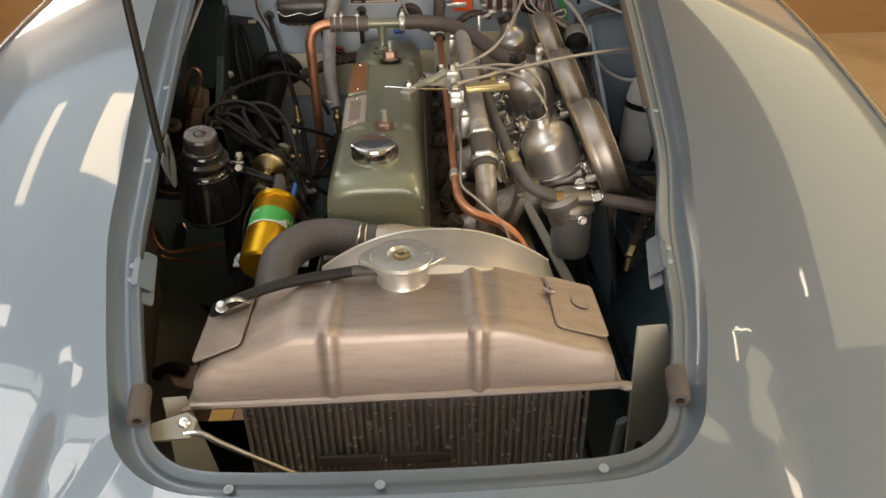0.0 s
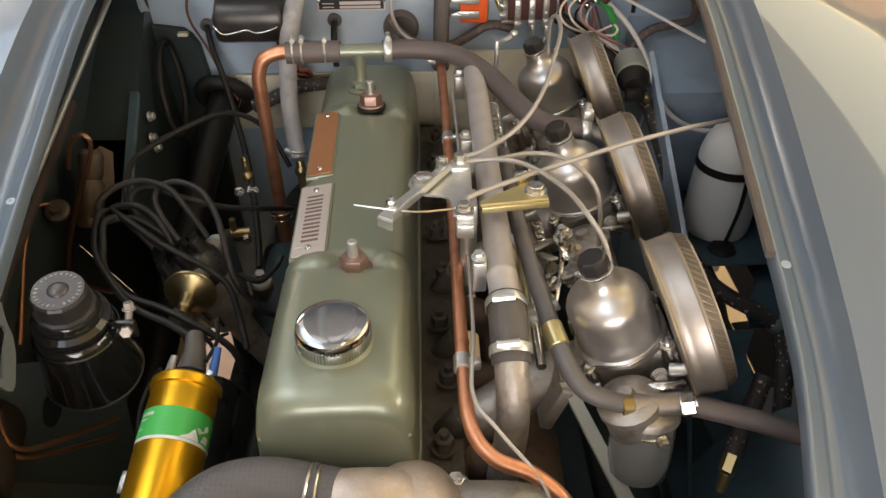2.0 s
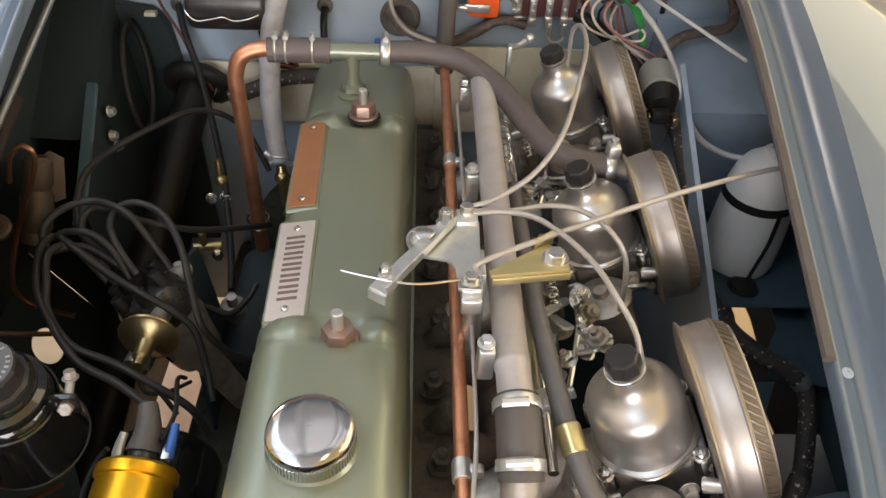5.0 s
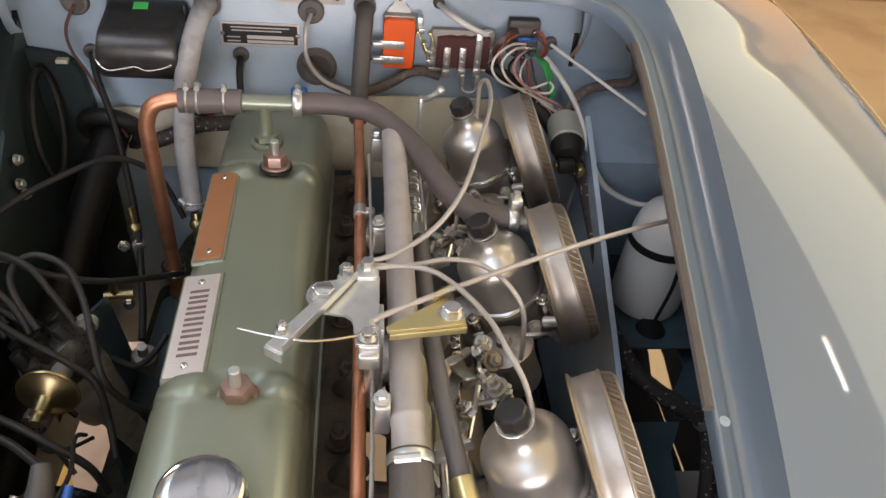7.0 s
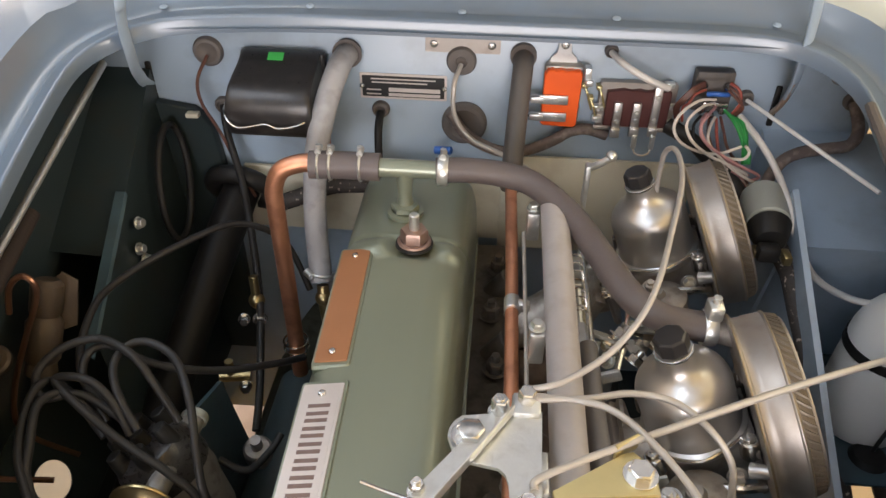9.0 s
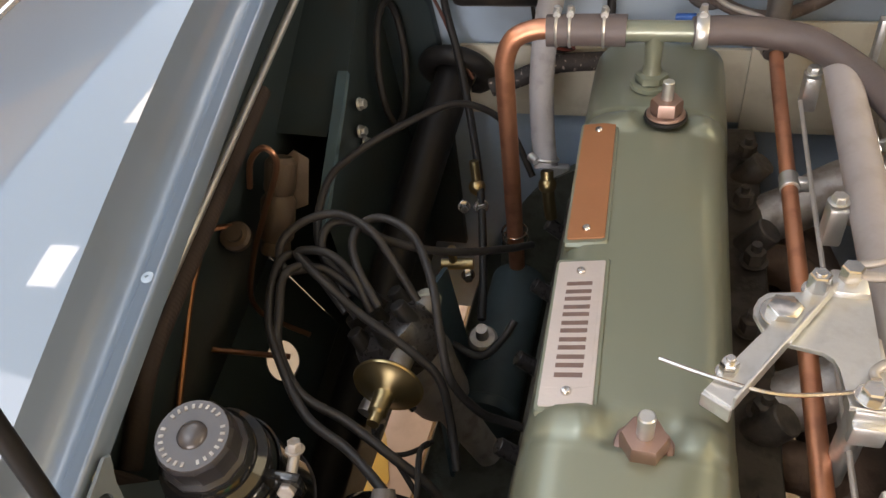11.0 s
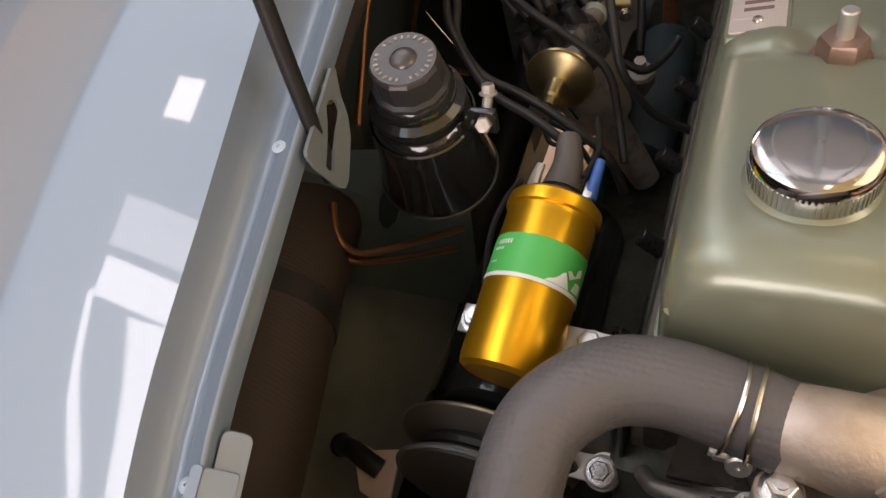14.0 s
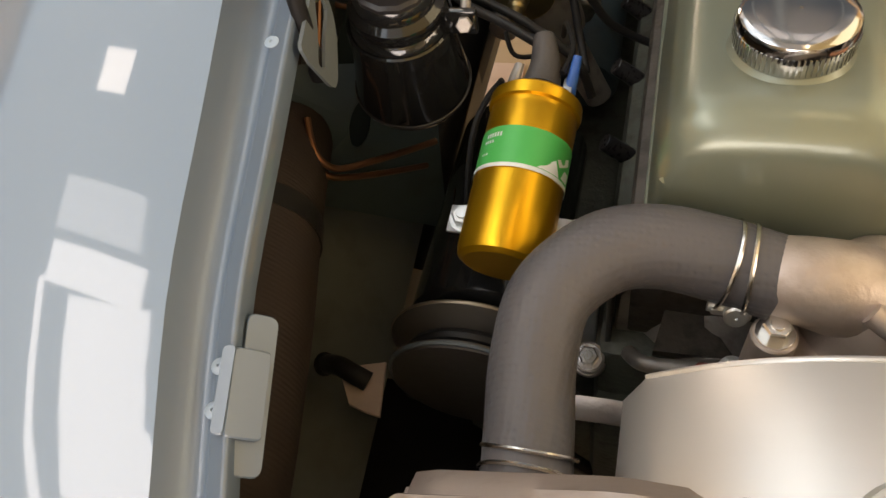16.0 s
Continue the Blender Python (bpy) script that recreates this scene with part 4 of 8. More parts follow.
# ---- engine ----
def engine():
    e = thing("engine", "six-cylinder engine block and head in oily paint", "engine", (0.01, 1.2, 0.30))
    part("block", Geo().box((0.0, 1.19, 0.47), (0.17, 0.64, 0.34), 0.012), BLOCK, e, "dark green-grey cast block")
    part("cylinder_head", Geo().box((0.0175, 1.205, 0.680), (0.175, 0.63, 0.09), 0.008), HEAD, e, "oily brown cylinder head")
    part("gasket", Geo().box((0.004, 1.2, 0.7445), (0.128, 0.60, 0.005), 0.001), CREAM, e)
    part("crankcase", Geo().box((-0.135, 1.23, 0.39), (0.14, 0.68, 0.20), 0.02), BLOCK, e)
    part("starter_motor", Geo().lathe((-0.135, 1.24, 0.545), (0, 1, 0), [(0, 0), (0.030, 0.002), (0.034, 0.008), (0.034, 0.012), (0.032, 0.014), (0.032, 0.20), (0, 0.20)], 30), OLIVE_TEAL, e, "dark teal starter motor")
    part("timing_cover", Geo().box((0.01, 0.866, 0.51), (0.19, 0.03, 0.15), 0.012), BLOCK, e)
    for k in range(8):
        y = 0.93 + 0.076 * k
        part("head_nut", Geo().bolt((0.086 + 0.006 * (k % 2), y, 0.7305), (0, 0, 1), 0.0085, 0.012, True, 0.008), HEAD, e)
    for k in range(6):
        y = 0.955 + 0.096 * k
        part("tappet_boss", Geo().cyl((0.075, y, 0.70), (0.105, y, 0.742), 0.014, 0.012), HEAD, e)
    # sparking plug side
    for k in range(6):
        y = 0.965 + 0.093 * k
        plug = part("spark_plug", Geo().cyl((-0.066, y, 0.625), (-0.098, y, 0.650), 0.0085, 0.0075, 12), BAKELITE, e, "plug with its black cap")
    for y in (0.90, 1.515):
        part("bracket", Geo().box((-0.10, y, 0.62), (0.03, 0.012, 0.09), 0.003), ZINC, e)
    # gearbox hump behind
    part("bell_housing", Geo().lathe((0.0, 1.50, 0.52), (0, 1, 0), [(0.0, 0), (0.17, 0), (0.16, 0.03), (0.11, 0.05), (0, 0.05)], 28), BLOCK, e)
    # inlet and exhaust manifolds
    for y in (0.995, 1.205, 1.416):
        part("inlet_branch", Geo().tube([(0.10, y - 0.02, 0.70), (0.135, y - 0.01, 0.715), (0.17, y, 0.735), (0.205, y, 0.752)], 0.023, 16, 5), CAST, e, "cast alloy inlet branch")
        part("inlet_flange", Geo().box((0.183, y, 0.745), (0.012, 0.085, 0.05), 0.003, Euler((0, 0.35, 0)).to_matrix()), CAST, e)
    part("exhaust_manifold", Geo().tube([(0.15, 1.44, 0.63), (0.165, 1.3, 0.645), (0.165, 1.1, 0.645), (0.165, 0.95, 0.64), (0.15, 0.90, 0.63)], 0.034, 16, 6), EXHAUST, e, "heat-browned iron manifold")
    for y in (0.95, 1.05, 1.15, 1.26, 1.36):
        part("exhaust_branch", Geo().tube([(0.10, y, 0.685), (0.13, y, 0.68), (0.155, y, 0.655)], 0.019, 12, 4), EXHAUST, e)
    part("exhaust_downpipe", Geo().tube([(0.165, 1.0, 0.62), (0.175, 1.0, 0.54), (0.17, 1.05, 0.42), (0.15, 1.2, 0.32)], 0.024, 14, 5), EXHAUST, e)


engine()


def rocker_cover():
    y0, y1 = 0.893, 1.508
    c = thing("rocker_cover", "metallic green painted rocker cover with raised bands", "rocker cover", (0.002, 1.2, 0.745))

    def section(y):
        """Points across the cover: flange, side, shoulder and crown, with the raised bands at the two nuts."""
        end = min(y - y0, y1 - y)
        r = 0.026
        drop = 0.0 if end > r else r - math.sqrt(max(0.0, r * r - (r - end) ** 2))
        step = 0.0016 if 1.046 < y < 1.374 else 0.0
        w, top = 0.0608 - drop * 0.25 - step * 0.8, 0.8325 - drop * 0.9 - step
        knots = ((w + 0.003, 0.747), (w + 0.0025, 0.752), (w + 0.001, 0.79), (w - 0.001, top - 0.028), (w - 0.004, top - 0.016), (w - 0.010, top - 0.007), (w - 0.019, top - 0.0022), (w - 0.032, top), (0.0, top + 0.001))
        half = []
        for (xa, za), (xb, zb) in zip(knots, knots[1:]):
            n = max(1, int(math.hypot(xb - xa, zb - za) / 0.0035)) if za > 0.78 else 1
            half += [(xa + (xb - xa) * k / n, za + (zb - za) * k / n) for k in range(n)]
        count = 22
        pick = [half[int(k * (len(half) - 1) / (count - 1))] for k in range(count)] + [knots[-1]]
        row = pick + [(-x, z) for x, z in reversed(pick[:-1])]
        out = []
        for x, z in row:
            lift = 0.0
            for c, s in ((1.060, -1), (1.358, 1)):
                q = abs(x - 0.008)
                shape = 0.0034 * (1 - math.exp(-((q / 0.024) ** 4))) + 0.0030 * math.exp(-(((q - 0.030) / 0.010) ** 2)) - 0.0045 * math.exp(-((q / 0.021) ** 4))
                lift += shape * math.exp(-(((y - c) / 0.0115) ** 4))
            up = max(0.0, min(1.0, (z - 0.78) / 0.045))
            out.append((x * (1 + 0.030 * (lift > 0) * up * lift / 0.0034 * (1 - up * 0.6)), z + lift * up))
        return out

    ys = [y0, y0 + 0.0008, y0 + 0.003, y0 + 0.007, y0 + 0.012, y0 + 0.018, y0 + 0.026]
    ys += [y0 + 0.04 + (y1 - y0 - 0.08) * k / 180 for k in range(181)]
    ys += [y1 - 0.026, y1 - 0.018, y1 - 0.012, y1 - 0.007, y1 - 0.003, y1 - 0.0008, y1]
    g = Geo()
    m = len(section(1.2))
    for y in ys:
        g.v += [Vector((0.003 + x, y, z)) for x, z in section(y)]
    g.f += [[a * m + k, (a + 1) * m + k, (a + 1) * m + k + 1, a * m + k + 1] for a in range(len(ys) - 1) for k in range(m - 1)]
    g.f += [list(range(m)), list(range((len(ys) - 1) * m, len(ys) * m))[::-1]]
    part("cover_shell", g, GREEN, c, "", 50)
    part("flange", Geo().plate(rounded(0.130, y1 - y0 + 0.008, 0.018, 6), 0.005, pose(0.003, (y0 + y1) / 2, 0.746), 0.0015), GREEN, c, "rolled green foot flange")
    for y, tag, zz in ((1.05, 0, 0.0), (1.364, 1, 0.006)):
        part("cup_washer", Geo().lathe((0.011, y, 0.8265 + zz), (0, 0, 1), [(0.0175, 0), (0.0170, 0.0025), (0.013, 0.0035), (0, 0.0035)], 28), NUT if tag == 0 else RUBBER, c)
        nut = part("cover_nut", Geo().lathe((0.011, y, 0.8285 + zz), (0, 0, 1), [(0.0155, 0), (0.0158, 0.0015), (0.0150, 0.003), (0.0125, 0.0035)], 28).lathe((0.011, y, 0.8310 + zz), (0, 0, 1), [(0.0128, 0), (0.0128, 0.0105), (0.0118, 0.0122), (0.0085, 0.0126), (0, 0.0126)], sides=6), NUT, c, "large copper-washed hexagon nut")
        part("stud", Geo().cyl((0.011, y, 0.840 + zz), (0.011, y, 0.8595 + zz), 0.0046, seg=14, edge=0.0008), ZINC, nut)
    # raised pads with the plates on them
    m1, m2 = pose(-0.0375, 1.281, 0.8255, 0, -9, 1.5), pose(-0.0335, 1.128, 0.8255, 0, -9, 1.5)
    for name, m, w, h, mat, tag in (("plaque", m1, 0.026, 0.142, COPPER_PAINT, "plain copper-coloured plaque"), ("name_plate", m2, 0.031, 0.118, PLATE, "worn silver plate with dark bars")):
        part("pad", Geo().plate(rounded(w + 0.005, h + 0.010, 0.003, 3), 0.0068, m @ pose(0, 0, -0.002), 0.002), GREEN, c)
        pl = part(name, Geo().plate(rounded(w, h, 0.0015, 3), 0.0012, m @ pose(0, 0, 0.0049), 0.0003), mat, c, tag)
        for k in (-1, 1):
            part("rivet", Geo().screw(m @ Vector((0, k * (h / 2 - 0.010), 0.006)), (m.to_3x3() @ Vector((0, 0, 1))), 0.0032, 0.0022), STEEL, pl)
        if name == "name_plate":
            for k in range(6):
                yk = (2.5 - k) * 0.0135
                for off in (-0.0036, 0.0036):
                    part("dark_bar", Geo().box(m @ Vector((0.0, yk + off, 0.00625)), (0.0165, 0.0034, 0.0004), 0, m.to_3x3()), PLATE_DARK, pl)
            part("border_line", Geo().plate(rounded(0.0265, 0.0925, 0.001, 2), 0.0002, m @ pose(0, 0, 0.0061)), PLATE, pl)
    return c


rocker_cover()


def filler_cap():
    c = thing("oil_filler_cap", "polished chrome oil filler cap with knurled skirt", "filler cap", (0.002, 0.953, 0.832))
    p = (0.002, 0.953, 0.832)
    part("neck", Geo().lathe(p, (0, 0, 1), [(0.031, 0), (0.027, 0.004), (0.025, 0.006)], 36), GREEN, c)
    part("cap", Geo().lathe(p, (0, 0, 1), [(0.0255, 0.003), (0.0285, 0.004), (0.0290, 0.006), (0.0290, 0.018), (0.0280, 0.021), (0.0255, 0.0228), (0.018, 0.0236), (0.008, 0.0240), (0.001, 0.0241), (0.001, 0.0235), (0, 0.0235)], 64), CHROME, c, "domed chrome top with a pinhole", 30)
    for k in range(72):
        a = 2 * math.pi * k / 72
        part("knurl", Geo().box((p[0] + 0.0289 * math.cos(a), p[1] + 0.0289 * math.sin(a), p[2] + 0.0105), (0.0012, 0.0012, 0.010), 0, Euler((0, 0, a)).to_matrix()), CHROME, c)


filler_cap()


# ---- carburettors ----
LEAN = radians(22)
UP, OUT = Vector((-math.sin(LEAN), 0, math.cos(LEAN))), Vector((math.cos(LEAN), 0, math.sin(LEAN)))
FOOT = Vector((0.2054, 0.995, 0.8791)) - 0.092 * UP
AHEAD = Vector((0, 1, 0))


def at(o, u, v, w):
    """A place from a foot: along the bore outwards, along the car, up the dashpot."""
    return o + OUT * u + AHEAD * v + UP * w


TILT_M = Matrix((OUT, AHEAD, UP)).transposed()


def carburettor():
    o = FOOT
    c = thing("carburettor", "polished alloy carburettor with domed dashpot and black cap", "carburettor", o, "row of three carburettors")
    part("dashpot", Geo().lathe(o, UP, [(0.0, -0.002), (0.0390, -0.002), (0.0395, 0.003), (0.0362, 0.005), (0.0355, 0.012), (0.0352, 0.040), (0.0348, 0.0435), (0.0335, 0.0475), (0.0312, 0.0510), (0.0280, 0.0540), (0.0242, 0.0565), (0.0205, 0.0590), (0.0172, 0.0622), (0.0150, 0.0660), (0.0138, 0.0705), (0.0132, 0.0790), (0.0, 0.0790)], 56), ALU, c, "polished bell-shaped chamber", 50)
    part("damper_cap", Geo().lathe(at(o, 0, 0, 0.077), UP, [(0.0110, 0), (0.0126, 0.002), (0.0126, 0.0115), (0.0118, 0.0138), (0.0105, 0.0148), (0, 0.0150)], sides=8), CAN_CAP, c, "black eight-sided damper cap", 25)
    part("cap_ring", Geo().lathe(at(o, 0, 0, 0.0755), UP, [(0.0134, 0), (0.0142, 0.0008), (0.0142, 0.0020), (0.0120, 0.0026)], 24), STEEL, c)
    part("body", Geo().box(at(o, 0.0, 0, -0.024), (0.075, 0.060, 0.046), 0.008, TILT_M).cyl(at(o, -0.056, 0, -0.028), at(o, 0.040, 0, -0.028), 0.027), CAST, c, "cast alloy body")
    part("flange", Geo().box(at(o, -0.054, 0, -0.028), (0.008, 0.078, 0.052), 0.004, TILT_M), CAST, c)
    part("flange", Geo().box(at(o, 0.037, 0, -0.028), (0.006, 0.074, 0.052), 0.0025, TILT_M), CAST, c)
    for u, v in ((0.034, -0.030), (0.034, 0.030), (-0.034, -0.030), (-0.034, 0.030)):
        part("lug", Geo().cyl(at(o, u, v, -0.012), at(o, u, v, 0.004), 0.008, 0.007, 12).screw(at(o, u, v, 0.004), UP, 0.0052, 0.0035), STEEL, c)
    part("float_chamber", Geo().lathe(at(o, -0.010, -0.062, -0.060), UP, [(0, 0), (0.022, 0), (0.024, 0.004), (0.024, 0.042), (0.026, 0.043), (0.026, 0.049), (0.020, 0.053), (0.008, 0.055), (0.006, 0.060), (0, 0.060)], 24), CAST, c, "float bowl with its lid")
    part("spindle", Geo().cyl(at(o, -0.030, -0.060, -0.030), at(o, -0.030, 0.058, -0.030), 0.0035, seg=10), STEEL, c)
    part("lever", Geo().box(at(o, -0.032, -0.044, -0.020), (0.010, 0.003, 0.034), 0.001, TILT_M), ZINC, c)
    part("lever", Geo().box(at(o, -0.024, 0.045, -0.026), (0.026, 0.003, 0.012), 0.001, TILT_M), ZINC, c)
    part("wire_clip", Geo().tube([at(o, 0.030, -0.028, 0.006), at(o, 0.0, -0.0445, 0.008), at(o, -0.028, -0.032, 0.006)], 0.0011, 6, 5), STEEL, c)
    part("jet", Geo().cyl(at(o, 0.0, 0.0, -0.085), at(o, 0.0, 0.0, -0.046), 0.009, 0.011, 12).cyl(at(o, 0, 0, -0.10), at(o, 0, 0, -0.085), 0.006, seg=6), BRASS, c)
    part("overflow_pipe", Geo().tube([at(o, -0.01, -0.05, -0.010), at(o, 0.02, -0.058, -0.012), at(o, 0.036, -0.052, -0.022)], 0.0035, 8, 5), STEEL, c)
    part("stub", Geo().cyl(at(o, 0.030, -0.044, -0.012), at(o, 0.044, -0.050, -0.010), 0.006, 0.005, 10).bolt(at(o, 0.02, -0.046, -0.012), (0, -1, 0.2), 0.0055, 0.006), ALU, c)
    return c


def air_filter():
    o = FOOT
    hub = at(o, 0.041, 0.0, 0.001)
    f = thing("air_filter", "round pancake air filter with bright rim and tan mesh", "air filter", hub, "row of three air filters")
    part("back_plate", Geo().lathe(hub, OUT, [(0.02, 0), (0.0690, 0), (0.0715, 0.0006), (0.0718, 0.0022), (0.0702, 0.0034), (0.0, 0.0034)], 64), ALU_SOFT, f, "thin back plate with a rolled edge")
    part("edge_ring", Geo().ring(hub + OUT * 0.0012, OUT, 0.0716, 0.0009, 64, 6), EDGE_DULL, f, "brassy edge")
    part("rim_band", Geo().lathe(hub, OUT, [(0.0690, 0.003), (0.0680, 0.0045), (0.0680, 0.0105), (0.0686, 0.0115), (0.0686, 0.0235), (0.0694, 0.0245), (0.0694, 0.0260), (0.0672, 0.0266)], 64), ALU_SOFT, f, "smooth bright rim with a pressed step")
    part("front_ring", Geo().ring(hub + OUT * 0.0256, OUT, 0.0690, 0.0007, 64, 6), EDGE_DULL, f, "brassy front edge")
    part("mesh_face", Geo().lathe(hub, OUT, [(0.0666, 0.0262), (0.0658, 0.0290), (0.0640, 0.0335), (0.0615, 0.0358)], 64), MESH_BROWN, f, "oiled brown mesh")
    for k in range(64):
        ends = []
        for turn, r, h in ((0.0, 0.0666, 0.0262), (0.06, 0.0654, 0.0305), (0.11, 0.0638, 0.0345)):
            t = 2 * math.pi * k / 64 + turn
            ends.append(hub + (AHEAD * math.cos(t) + UP * math.sin(t)) * r + OUT * h)
        part("mesh_rib", Geo().tube(ends, 0.0011, 5, 2), MESH_TAN, f)
    part("front_plate", Geo().lathe(hub, OUT, [(0.0, 0.0345), (0.0600, 0.0343), (0.0622, 0.0347), (0.0627, 0.0356), (0.0622, 0.0368), (0.0, 0.0382)], 64), ALU_SOFT, f, "outer cover plate")
    for v in (-0.026, 0.026):
        part("bolt", Geo().bolt(hub + AHEAD * v - UP * 0.036 - OUT * 0.001, -OUT, 0.006, 0.006, True, 0.006), STEEL, f)
    return f


c1, f1 = carburettor(), air_filter()
for dx, dy, dz in ((0.002, 0.2104, 0.0060), (0.004, 0.4208, 0.0125)):
    copy_thing(c1, Matrix.Translation(Vector(c1.location) + Vector((dx, dy, dz))))
    copy_thing(f1, Matrix.Translation(Vector(f1.location) + Vector((dx, dy, dz))))


def balance_tube():
    b = thing("balance_tube", "dull grey alloy balance tube with rubber joint", "pipe", (0.137, 1.17, 0.80))
    part("tube", Geo().lathe((0.1365, 1.40, 0.868), (0.0012, -0.40, -0.022), [(0, 0), (0.0125, 0.001), (0.0125, 0.385), (0.0132, 0.386), (0.0132, 0.391), (0.0125, 0.392), (0.0125, 0.42), (0, 0.42)], 28), SILVER, b)
    part("rubber_joint", Geo().tube([(0.138, 0.985, 0.846), (0.1385, 0.960, 0.838), (0.139, 0.935, 0.822)], 0.0155, 20, 5), HOSE, b, "dark rubber joining sleeve")
    for p, d in (((0.138, 0.978, 0.844), (0, -1, -0.2)), ((0.139, 0.943, 0.828), (0, -1, -0.55))):
        part("hose_clip", Geo().lathe(Vector(p) - Vector(d).normalized() * 0.004, d, [(0.0168, 0), (0.0172, 0.001), (0.0172, 0.007), (0.0168, 0.008)], 28).cyl((p[0] - 0.012, p[1] - 0.006, p[2] + 0.013), (p[0] + 0.006, p[1] - 0.006, p[2] + 0.015), 0.0035, seg=8), ZINC, b)
    part("elbow", Geo().tube([(0.139, 0.94, 0.826), (0.1395, 0.92, 0.80), (0.14, 0.918, 0.76), (0.135, 0.92, 0.70)], 0.0135, 16, 5), CAST, b, "cast elbow into the manifold")
    for y in (1.02, 1.23, 1.39):
        part("bracket", Geo().box((0.119, y, 0.845), (0.012, 0.016, 0.03), 0.002).bolt((0.1185, y, 0.861), (0, 0, 1), 0.005, 0.005), ZINC, b)


balance_tube()


def throttle_linkage():
    t = thing("throttle_linkage", "zinc plated throttle lever assembly with cable clamps", "linkage", (0.10, 1.10, 0.80))
    z = 0.878
    part("lever_plate", Geo().plate([(0.060, 1.107), (0.0605, 1.113), (0.063, 1.119), (0.068, 1.124), (0.085, 1.127), (0.098, 1.128), (0.118, 1.131), (0.116, 1.054), (0.099, 1.055), (0.0975, 1.076), (0.0955, 1.082), (0.091, 1.086), (0.075, 1.089), (0.064, 1.096)], 0.0028, pose(0, 0, z), 0.0004), ZINC, t, "flat zinc plate")
    part("lever_arm", Geo().plate([(0.035, 1.051), (0.047, 1.043), (0.0995, 1.1265), (0.097, 1.131), (0.0905, 1.132)], 0.0028, pose(0, 0, z + 0.0042), 0.0004), ZINC, t, "straight lever arm")
    edge = Vector((0.0525, 0.0835, 0)).normalized()
    part("lever_flange", Geo().box(Vector((0.0735, 1.0845, z + 0.0095)), (0.098, 0.0016, 0.0080), 0.0004, Euler((0, 0, math.atan2(edge.y, edge.x))).to_matrix()), ZINC, t, "turned-up edge of the arm")
    part("lever_lip", Geo().box((0.0408, 1.0466, z + 0.001), (0.0155, 0.0025, 0.009), 0.0006, Euler((0, 0, math.atan2(-0.008, 0.012))).to_matrix()), ZINC, t)
    for x, y, r, h, s in ((0.074, 1.107, 0.0088, 0.006, 0.0), (0.046, 1.064, 0.0045, 0.008, 0.004), (0.091, 1.126, 0.0056, 0.012, 0.002), (0.108, 1.136, 0.0058, 0.010, 0.0), (0.108, 1.060, 0.0055, 0.006, 0.0)):
        part("clamp_bolt", Geo().bolt((x, y, z + 0.005), (0, 0, 1), r, h, True, s), STEEL, t)
    for p, q in (((0.108, 1.134, z + 0.000), (0.018, 0.018, 0.014)), ((0.109, 1.062, z - 0.006), (0.016, 0.018, 0.016)), ((0.109, 1.052, z - 0.012), (0.016, 0.006, 0.014))):
        part("clamp_block", Geo().box(p, q, 0.002), ZINC, t)
    part("gold_bracket", Geo().plate([(0.122, 1.072), (0.123, 1.067), (0.183, 1.075), (0.1825, 1.087), (0.177, 1.098), (0.171, 1.104), (0.165, 1.102)], 0.0025, pose(0, 0, z + 0.002), 0.0004).box((0.167, 1.106, z + 0.006), (0.018, 0.0025, 0.012), 0.0005, Euler((0, 0, 0.62)).to_matrix()).box((0.154, 1.0700, z - 0.001), (0.060, 0.002, 0.006), 0.0005, Euler((0, 0, 0.132)).to_matrix()), YELLOW_ZINC, t, "yellow passivated bracket")
    part("bracket_bolt", Geo().bolt((0.173, 1.087, z + 0.0045), (0, 0, 1), 0.0078, 0.006), STEEL, t)
    part("post", Geo().cyl((0.112, 1.075, 0.79), (0.112, 1.075, z), 0.006, seg=12).box((0.118, 1.09, 0.84), (0.006, 0.03, 0.07), 0.001), ZINC, t)
    # rods beside the carburettors
    part("throttle_shaft", Geo().cyl((0.168, 0.96, 0.792), (0.170, 1.44, 0.806), 0.0042, seg=12), STEEL, t)
    for y in (1.02, 1.16, 1.24, 1.38):
        part("shaft_lever", Geo().box((0.176, y, 0.802), (0.030, 0.004, 0.011), 0.001, Euler((0, -0.4, 0)).to_matrix()).cyl((0.169, y - 0.008, 0.795 + 0.0000), (0.169, y + 0.008, 0.797), 0.0075, seg=14), ZINC, t)
    part("relay_lever", Geo().box((0.168, 1.43, 0.85), (0.005, 0.010, 0.075), 0.001).tube([(0.168, 1.43, 0.884), (0.178, 1.44, 0.882), (0.190, 1.447, 0.886)], 0.0035, 8, 4).ball((0.191, 1.447, 0.888), 0.0055), ZINC, t)
    for k, y in enumerate((1.30, 1.335)):
        part("coil_spring", Geo().tube([(0.158 + 0.005 * math.cos(1.2 * i), y - 0.02 + 0.0022 * i, 0.835 + 0.005 * math.sin(1.2 * i)) for i in range(20)], 0.0009, 5, 3), STEEL, t)
    for y, zz in ((1.335, 0.832), (1.255, 0.826)):
        part("turnbuckle", Geo().cyl((0.157, y - 0.022, zz), (0.157, y + 0.018, zz), 0.0065, seg=6).cyl((0.157, y - 0.06, zz - 0.006), (0.157, y - 0.022, zz), 0.003, seg=8), ZINC, t)


throttle_linkage()


def gasket_shields():
    for y in (1.04, 1.09, 1.275, 1.33):
        g = Geo().plate([(0, 0), (0.05, 0.006), (0.055, 0.05), (0.012, 0.06)], 0.004, pose(0.166, y - 0.03, 0.765, 62, 0, 82))
        solo("heat_insulator", g, CREAM, "tan phenolic insulating block beside the carburettors", "insulator", "insulating blocks")


gasket_shields()


